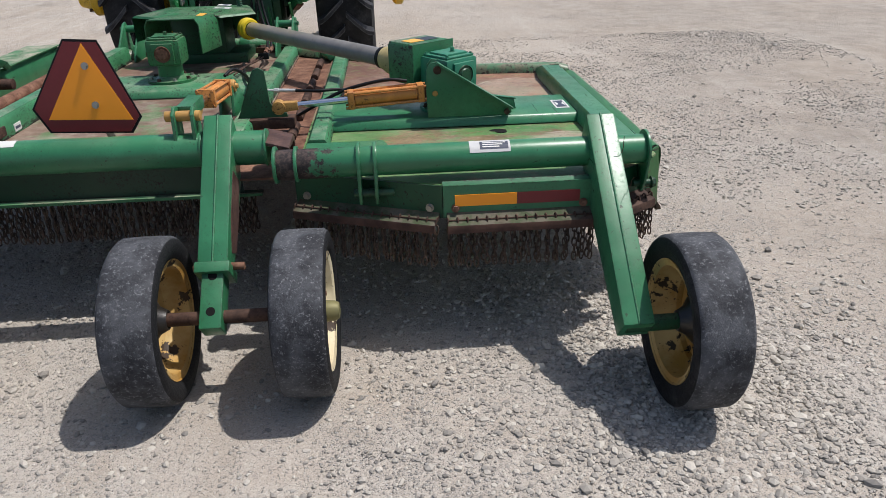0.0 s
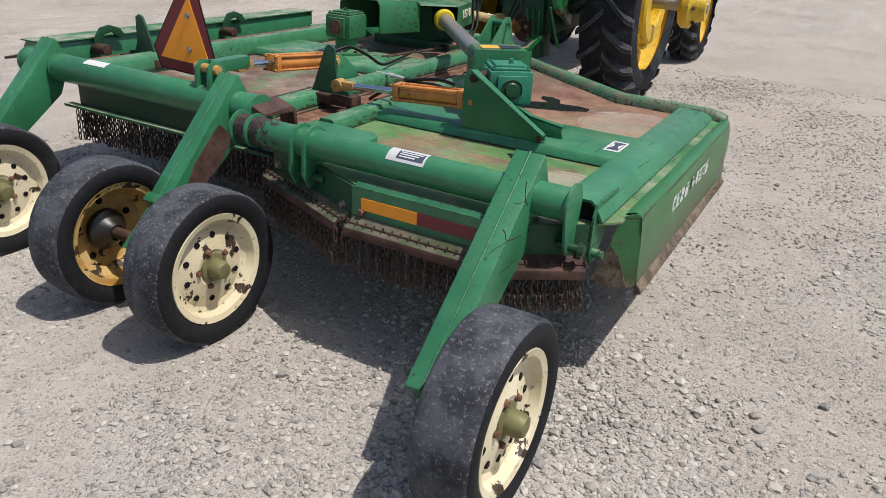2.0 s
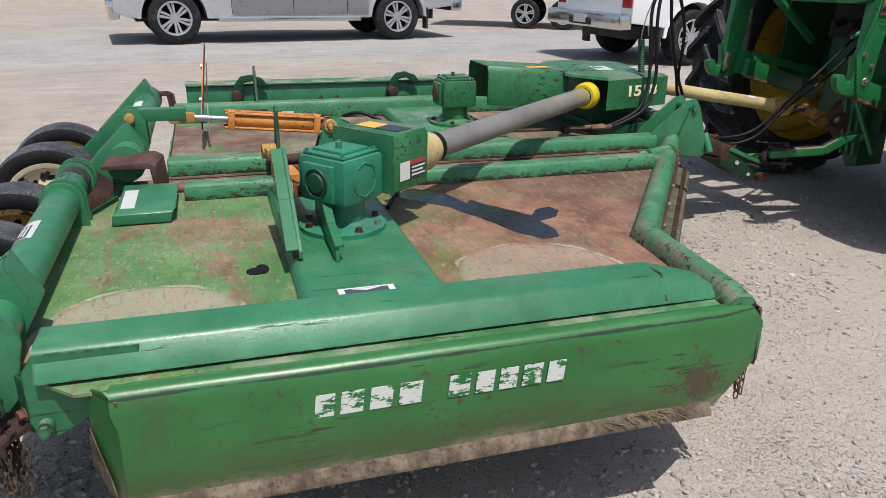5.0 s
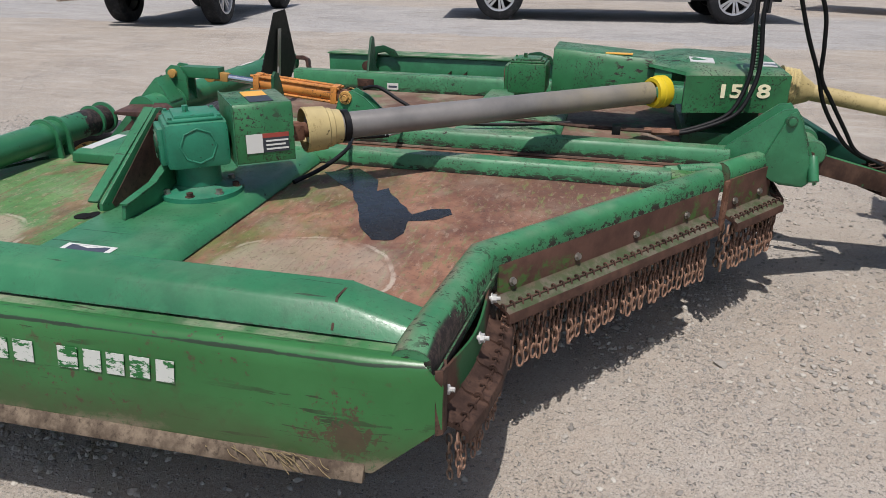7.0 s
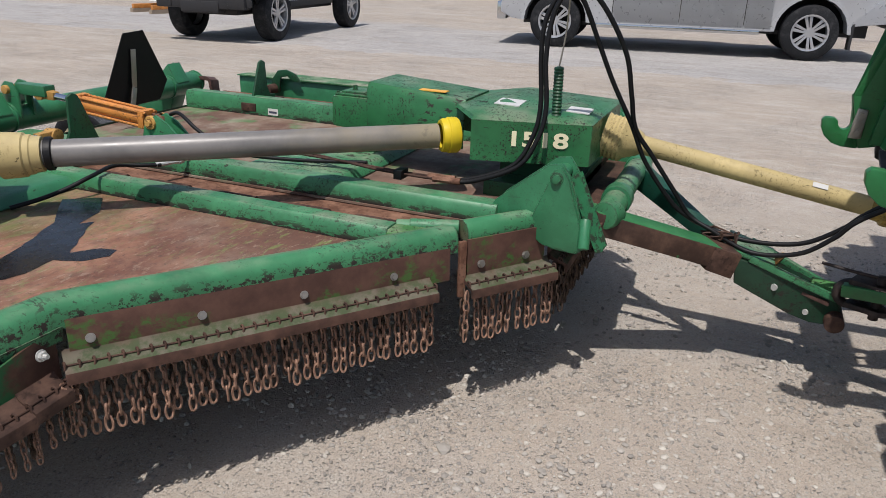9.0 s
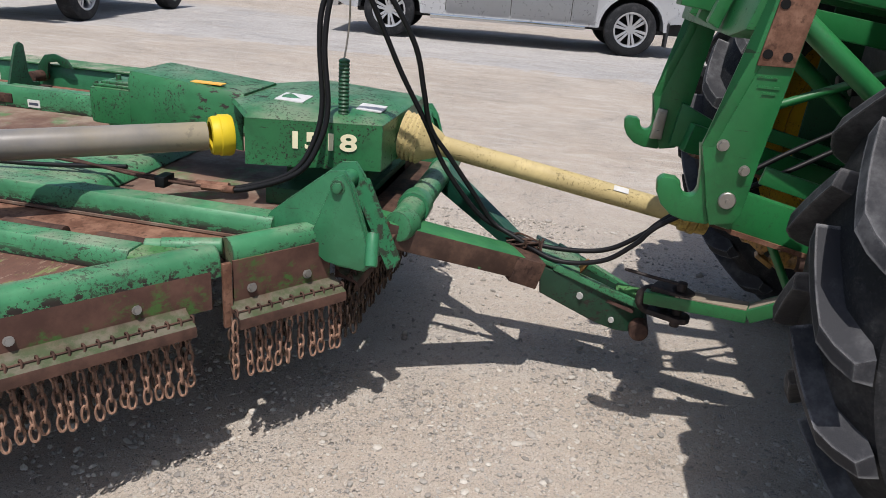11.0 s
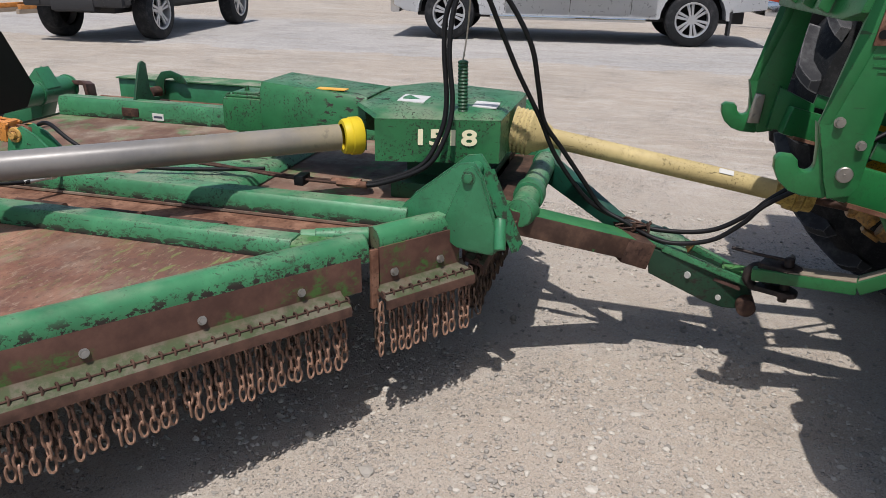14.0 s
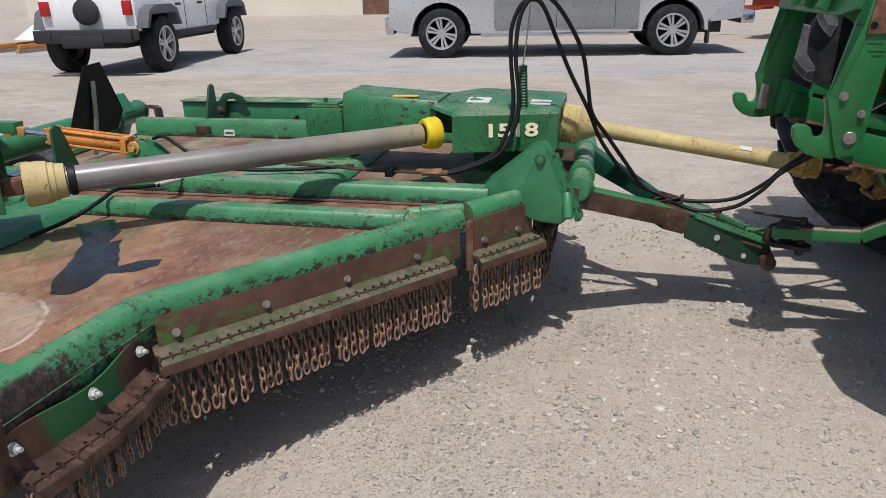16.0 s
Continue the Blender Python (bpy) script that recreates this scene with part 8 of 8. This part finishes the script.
# ---- parked vehicles ----
SILVER = plain("silver_car_paint", (0.47, 0.48, 0.495), 0.3, 0.35, 0.008, 8, 0)
CAR_WHITE = plain("white_car_paint", (0.76, 0.77, 0.78), 0.25, 0.0, 0.006, 8, 0)
FLARE = plain("faded_grey_plastic", (0.1, 0.105, 0.115), 0.6, 0, 0.15, 20, 0)
TRIM = plain("black_plastic_trim", (0.03, 0.03, 0.032), 0.55, 0, 0.15, 20, 0)
ALLOY = plain("alloy_wheel", (0.5, 0.5, 0.51), 0.35, 0.7, 0.05, 20, 0)
TAIL = plain("red_tail_lens", (0.35, 0.01, 0.012), 0.2, 0, 0.1, 20, 0)
CARGLASS = plain("dark_car_glass", (0.015, 0.018, 0.02), 0.06, 0, 0.1, 8, 0)
CHROME_TRIM = plain("chrome_trim", (0.6, 0.6, 0.6), 0.15, 1.0, 0.05, 12, 0)
RED_PAINT = painted("faded_red_paint", (0.42, 0.06, 0.03), 0.5, 0.6, 0.2, 0.4)
TIMBER = plain("grey_timber", (0.3, 0.24, 0.18), 0.85, 0, 0.3, 8, 0.3)


def vpart(name, bm, material, parent, top, label="", bevel=0.0, angle=35):
    bmesh.ops.transform(bm, matrix=top.matrix_basis, verts=bm.verts)
    return part(name, bm, material, parent, label, bevel, angle)


def car_wheel(top, x, y, r, side, w=0.26, spokes=6):
    c = Vector((x, y, r))
    h = w / 2
    ax = (side, 0, 0)
    bm = bmesh.new()
    lathe(bm, [(r * 0.655, h * 0.99), (r * 0.65, h * 1.01), (r * 0.59, h * 0.97), (r * 0.575, h * 0.6), (r * 0.57, -h * 0.8)], c, ax, 32)
    wheel = vpart("wheel", bm, ALLOY, top, top, "alloy wheel with black tyre", 0, 35)
    bm = bmesh.new()
    lathe(bm, [(r * 0.6, -h), (r * 0.9, -h), (r * 0.985, -h * 0.8), (r, -h * 0.4), (r, h * 0.4), (r * 0.985, h * 0.8), (r * 0.9, h), (r * 0.64, h * 0.96), (r * 0.6, h * 0.7)], c, ax, 36)
    vpart("tyre", bm, TYRE_DARK, wheel, top, "", 0, 40)
    bm = bmesh.new()
    lathe(bm, [(0, h * 0.1), (r * 0.58, h * 0.1)], c, ax, 24)
    vpart("brake_disc", bm, DARK, wheel, top)
    for k in range(spokes):
        a = 2 * math.pi * (k + 0.3) / spokes
        d = Vector((0, math.cos(a), math.sin(a)))
        bm = bmesh.new()
        o = Vector((side * h * 0.62, 0, 0))
        e = Vector((0, -d.z, d.y))
        for j in (-1, 1):
            bar(bm, c + o + d * r * 0.1 + e * (0.035 * r * j), c + o * 1.15 + d * r * 0.6 + e * (0.09 * r * j), r * 0.07, 0.035, up=ax, w2=r * 0.115)
        vpart("spoke", bm, ALLOY, wheel, top, "", 0.004, 40)
    bm = bmesh.new()
    lathe(bm, [(0, h * 0.8), (r * 0.16, h * 0.78), (r * 0.2, h * 0.5)], c, ax, 16)
    vpart("hub_cap", bm, ALLOY, wheel, top)


def pickup(at, turn, paint, label, wb=3.75, wr=0.405):
    """A crew-cab pickup heading +y of its own frame, origin under the rear axle."""
    top = thing("pickup_truck", at, label, "pickup truck", "parked vehicles", "", turn)
    R = wr + 0.105
    low = [(-1.15, 0.62), (-1.15, 1.12), (-1.1, 1.16), (0.85, 1.16), (1.0, 1.2), (wb + 0.1, 1.2), (wb + 0.6, 1.14), (wb + 0.92, 1.02), (wb + 0.95, 0.55), (wb + 0.75, 0.45)]
    low += [(wb + math.cos(a) * R, wr + math.sin(a) * R) for a in [math.pi * k / 10 for k in range(11)]]
    low += [(wb - R - 0.02, 0.42), (R + 0.02, 0.42)]
    low += [(math.cos(a) * R, wr + math.sin(a) * R) for a in [math.pi * k / 10 for k in range(11)]]
    low += [(-R - 0.03, 0.55)]
    bm = bmesh.new()
    prism(bm, [(-1.0, y, z) for y, z in low], (2.0, 0, 0))
    body = vpart("body", bm, paint, top, top, "", 0.03, 40)
    bm = bmesh.new()
    cab = [(0.92, 1.15), (1.0, 1.78), (1.25, 1.9), (2.3, 1.9), (2.65, 1.84), (3.35, 1.2)]
    prism(bm, [(-0.86, y, z) for y, z in cab], (1.72, 0, 0))
    vpart("cab_roof", bm, paint, top, top, "", 0.05, 40)
    for sx in (1, -1):
        for pts in ([(1.12, 1.25), (1.18, 1.72), (1.3, 1.82), (1.95, 1.82), (1.95, 1.25)], [(2.03, 1.25), (2.03, 1.82), (2.3, 1.82), (2.55, 1.76), (3.05, 1.25)]):
            bm = bmesh.new()
            prism(bm, [(0.862 * sx, y, z) for y, z in pts], (0.006 * sx, 0, 0))
            vpart("side_window", bm, CARGLASS, top, top)
        for y0, y1 in ((R + 0.06, 0.985), (1.015, 1.985), (2.015, 3.065)):
            bm = bmesh.new()
            rows = []
            for z, o in ((0.46, 0.004), (0.50, 0.016), (0.60, 0.026), (0.74, 0.03), (0.80, 0.022), (0.90, 0.03), (1.02, 0.03), (1.09, 0.022), (1.14, 0.004)):
                rows.append([bm.verts.new(((1.0 + o) * sx, y, z)) for y in (y0, y1)])
            for p, q in zip(rows, rows[1:]):
                bm.faces.new((p[0], p[1], q[1], q[0]))
            bmesh.ops.solidify(bm, geom=list(bm.faces), thickness=0.012)
            vpart("side_panel", bm, paint, top, top, "", 0, 50)
        for y in (1.0, 2.0, 3.08):
            bm = bmesh.new()
            box(bm, 1.0 * sx - 0.004, 1.0 * sx + 0.004, y - 0.006, y + 0.006, 0.5, 1.15)
            vpart("door_seam", bm, DARK, top, top)
        for y in (1.15, 2.15):
            bm = bmesh.new()
            box(bm, 1.02 * sx - 0.01, 1.02 * sx + 0.03, y, y + 0.2, 1.0, 1.035)
            vpart("door_handle", bm, CHROME_TRIM, top, top, "", 0.006)
        bm = bmesh.new()
        bar(bm, (0.98 * sx, 0.75, 0.40), (0.98 * sx, wb - 0.7, 0.40), 0.13, 0.07)
        vpart("step_bar", bm, CHROME_TRIM, top, top, "chromed side step", 0.015)
        for yc in (0, wb):
            bm = bmesh.new()
            ri, ro = R - 0.005, R + 0.05
            ring = [(yc + math.cos(math.pi * k / 12) * ro, wr + math.sin(math.pi * k / 12) * ro) for k in range(13)] + [(yc + math.cos(math.pi * k / 12) * ri, wr + math.sin(math.pi * k / 12) * ri) for k in range(12, -1, -1)]
            prism(bm, [(0.985 * sx, y, z) for y, z in ring], (0.022 * sx, 0, 0))
            vpart("arch_trim", bm, paint, top, top)
            # dark sheet in place of the shade inside the arch
            bm = bmesh.new()
            well = [(yc + math.cos(math.pi * k / 10) * R * 0.99, wr + math.sin(math.pi * k / 10) * R * 0.99) for k in range(11)]
            prism(bm, [(0.72 * sx, y, z) for y, z in well], (0.01 * sx, 0, 0))
            vpart("wheel_well", bm, DARK, top, top)
            car_wheel(top, 0.86 * sx, yc, wr, sx, 0.27)
        bm = bmesh.new()
        box(bm, 0.86 * sx - 0.1, 0.86 * sx + 0.12, -1.17, -1.10, 0.82, 1.12)
        vpart("tail_light", bm, TAIL, top, top, "red tail light", 0.02)
        bm = bmesh.new()
        box(bm, 0.9 * sx - 0.1, 0.9 * sx + 0.08, -0.62, -0.58, 0.2, 0.6)
        vpart("mud_flap", bm, TRIM, top, top)
    bm = bmesh.new()
    box(bm, -0.98, 0.98, -1.36, -1.12, 0.52, 0.74)
    vpart("rear_bumper", bm, CHROME_TRIM, top, top, "chromed rear bumper", 0.04)
    bm = bmesh.new()
    box(bm, -0.3, 0.3, -1.37, -1.2, 0.55, 0.66)
    vpart("bumper_recess", bm, TRIM, top, top, "", 0.02)
    bm = bmesh.new()
    box(bm, -0.74, 0.74, -1.165, -1.14, 0.72, 1.14)
    vpart("tailgate", bm, paint, top, top, "", 0.02)
    bm = bmesh.new()
    box(bm, -0.16, 0.16, -1.375, -1.365, 0.58, 0.70)
    vpart("plain_plate", bm, WHITE, top, top, "blank white plate")
    bm = bmesh.new()
    box(bm, -0.98, 0.98, wb + 0.85, wb + 1.02, 0.42, 0.72)
    vpart("front_bumper", bm, CHROME_TRIM, top, top, "chromed front bumper", 0.04)
    bm = bmesh.new()
    box(bm, -0.6, 0.6, -0.9, wb + 0.6, 0.36, 0.55)
    vpart("chassis", bm, TRIM, top, top)
    return top


def off_roader(at, turn):
    """A boxy white off-roader heading +y, origin under its rear axle."""
    top = thing("off_roader", at, "white boxy off-roader with black fenders and bumper", "off-road vehicle", "parked vehicles", "", turn)
    wb, wr = 3.1, 0.44
    bm = bmesh.new()
    prism(bm, [(-0.78, y, z) for y, z in [(-0.6, 0.68), (-0.62, 1.2), (2.25, 1.2), (2.35, 1.15), (3.3, 1.1), (3.35, 0.7), (2.5, 0.6), (0.5, 0.6)]], (1.56, 0, 0))
    vpart("body", bm, CAR_WHITE, top, top, "", 0.03)
    bm = bmesh.new()
    prism(bm, [(-0.72, y, z) for y, z in [(-0.6, 1.2), (-0.55, 1.8), (-0.4, 1.84), (1.9, 1.84), (2.3, 1.2)]], (1.44, 0, 0))
    vpart("roof", bm, TRIM, top, top, "black soft top", 0.04)
    bm = bmesh.new()
    box(bm, -0.8, 0.8, -0.88, -0.66, 0.52, 0.72)
    box(bm, -0.35, 0.35, -0.9, -0.7, 0.46, 0.64)
    vpart("rear_bumper", bm, TRIM, top, top, "black steel rear bumper", 0.03)
    for sx in (1, -1):
        bm = bmesh.new()
        bar(bm, (0.5 * sx, -0.86, 0.62), (0.86 * sx, -0.74, 0.64), 0.08, 0.16)
        vpart("bumper_wing", bm, TRIM, top, top, "", 0.015)
        bm = bmesh.new()
        box(bm, 0.68 * sx - 0.07, 0.68 * sx + 0.07, -0.68, -0.6, 0.92, 1.14)
        vpart("tail_light", bm, TAIL, top, top, "red tail light", 0.015)
        for yc in (0, wb):
            bm = bmesh.new()
            ring = [(yc - 0.62, 0.72), (yc - 0.5, 0.98), (yc - 0.3, 1.06), (yc + 0.3, 1.06), (yc + 0.5, 0.98), (yc + 0.62, 0.72), (yc + 0.54, 0.72), (yc + 0.42, 0.92), (yc - 0.42, 0.92), (yc - 0.54, 0.72)]
            prism(bm, [(0.76 * sx, y, z) for y, z in ring], (0.2 * sx, 0, 0))
            vpart("fender", bm, FLARE, top, top, "faded grey fender flare", 0.015)
            # dark sheet for the shade behind the wheel
            bm = bmesh.new()
            prism(bm, [(0.79 * sx, y, z) for y, z in [(yc - 0.5, 0.6), (yc - 0.42, 0.92), (yc + 0.42, 0.92), (yc + 0.5, 0.6)]], (0.004 * sx, 0, 0))
            vpart("wheel_well", bm, DARK, top, top)
            car_wheel(top, 0.80 * sx, yc, wr, sx, 0.28, 5)
        for y in (1.15, 2.05):
            bm = bmesh.new()
            box(bm, 0.78 * sx - 0.004, 0.78 * sx + 0.004, y - 0.008, y + 0.008, 0.65, 1.2)
            vpart("door_seam", bm, DARK, top, top)
            bm = bmesh.new()
            box(bm, 0.78 * sx - 0.01, 0.78 * sx + 0.025, y - 0.35, y - 0.18, 1.02, 1.06)
            vpart("door_handle", bm, TRIM, top, top)
        bm = bmesh.new()
        bar(bm, (0.78 * sx, 0.6, 0.56), (0.78 * sx, 2.35, 0.56), 0.1, 0.1)
        vpart("side_step", bm, TRIM, top, top, "", 0.01)
    bm = bmesh.new()
    lathe(bm, [(0, -0.02), (0.2, -0.02), (0.2, 0.06), (0.08, 0.1), (0, 0.1)], (0.02, -0.66, 0.98), (0, -1, 0), 18)
    vpart("spare_carrier", bm, TRIM, top, top, "black spare wheel carrier", 0.01)
    bm = bmesh.new()
    box(bm, -0.5, 0.5, -0.6, 3.0, 0.42, 0.62)
    vpart("chassis", bm, TRIM, top, top)
    return top


pickup((-12.6, 6.55, rise(-11.2, 6.6)), 187.4, SILVER, "silver crew-cab pickup parked side-on across the yard", 4.03, 0.43)
pickup((-8.16, 10.0, rise(-8.2, 9.0)), 6, CAR_WHITE, "white crew-cab pickup parked beyond the tractor")
off_roader((-8.94, -2.42, rise(-9, -1.9)), 96.6)


def red_trailer():
    at = (-14.6, 11.2, rise(-14, 14))
    top = thing("farm_trailer", at, "faded red flat farm trailer with a timber bed", "trailer", "", "", 150)
    bm = bmesh.new()
    for x in (-0.9, 0.9):
        bar(bm, (x, -2.6, 0.75), (x, 2.6, 0.75), 0.1, 0.16)
    for y in (-2.5, -1.2, 0, 1.2, 2.5):
        bar(bm, (-0.95, y, 0.72), (0.95, y, 0.72), 0.08, 0.1)
    bar(bm, (0, 2.5, 0.65), (0, 4.2, 0.5), 0.1, 0.12)
    vpart("frame", bm, RED_PAINT, top, top, "", 0.01)
    for k in range(9):
        bm = bmesh.new()
        box(bm, -1.0 + 0.225 * k, -0.80 + 0.225 * k, -2.6, 2.6, 0.835, 0.875)
        vpart("plank", bm, TIMBER, top, top)
    for x in (-1, 1):
        for y in (-0.45, 0.45):
            car_wheel(top, 0.85 * x, y, 0.34, x, 0.22, 5)
    return top


red_trailer()


def shed():
    """A pale metal building far behind the vehicles."""
    m, t, p = tree("ribbed_pale_metal", 0.55)
    w = t.nodes.new("ShaderNodeTexWave")
    w.inputs["Scale"].default_value = 2.0
    co = t.nodes.new("ShaderNodeTexCoord")
    t.links.new(co.outputs["Object"], w.inputs["Vector"])
    t.links.new(mix(t, noise_tex(t, 0.7, 5), (0.55, 0.5, 0.42), (0.66, 0.62, 0.54)), p.inputs["Base Color"])
    bump(t, p, w.outputs["Fac"], 0.4, 0.03)
    at = (-35.5, -8.0, 0.15)
    top = thing("metal_shed", at, "long pale metal farm shed at the yard's far side", "shed")
    bm = bmesh.new()
    box(bm, -6, 6, -14, 14, 0, 4.2)
    vpart("wall", bm, m, top, top)
    bm = bmesh.new()
    prism(bm, [(-6.3, -14.3, 4.2), (0, -14.3, 5.6), (6.3, -14.3, 4.2)], (0, 28.6, 0))
    vpart("roof", bm, m, top, top)
    bm = bmesh.new()
    box(bm, 5.99, 6.02, 3.0, 6.5, 0, 3.6)
    vpart("door", bm, rusty("brown_door", (0.12, 0.06, 0.045), (0.2, 0.11, 0.08), 0.7, 2), top, top, "brown sliding door")


shed()


def barrow_trailer():
    top = thing("small_implement", (-13.0, -7.3, rise(-13, -7)), "small white and orange implement on the ground", "implement", "", "", 80)
    bm = bmesh.new()
    prism(bm, [(-0.3, -0.5, 0.25), (0.3, -0.5, 0.25), (0.22, 0.0, 0.55), (-0.22, 0.0, 0.55)], (0, 0.35, 0))
    vpart("hopper", bm, WHITE, top, top, "", 0.02)
    bm = bmesh.new()
    bar(bm, (-0.35, -0.9, 0.14), (-0.35, 0.9, 0.14), 0.1, 0.1)
    bar(bm, (0.35, -0.9, 0.14), (0.35, 0.9, 0.14), 0.1, 0.1)
    bar(bm, (-0.4, 0.2, 0.2), (0.4, 0.2, 0.2), 0.2, 0.16)
    vpart("frame", bm, ORANGE, top, top, "", 0.01)
    bm = bmesh.new()
    for x in (-0.35, 0.35):
        box(bm, x - 0.05, x + 0.05, -0.95, 0.95, 0.0, 0.09)
    vpart("skid", bm, TIMBER, top, top)


barrow_trailer()

# ---- the chains further off, joined ----
def joined_chains():
    vs = np.array([v.co[:] for v in STRAND.vertices])
    fs = np.array([p.vertices[:] for p in STRAND.polygons])
    allv, allf = [], []
    for k, m in enumerate(rest_of_chain):
        mm = np.array(m)
        allv.append(vs @ mm[:3, :3].T + mm[:3, 3])
        allf.append(fs + k * len(vs))
    me = bpy.data.meshes.new("chains")
    me.from_pydata(np.concatenate(allv).tolist(), [], np.concatenate(allf).tolist())
    me.materials.append(CHAIN_SHADED)
    me.polygons.foreach_set("use_smooth", [True] * len(me.polygons))
    ob = hang(new("chains", me), cutter)
    tagged(ob, "rusty hanging chain curtain", kind="stuff")


joined_chains()
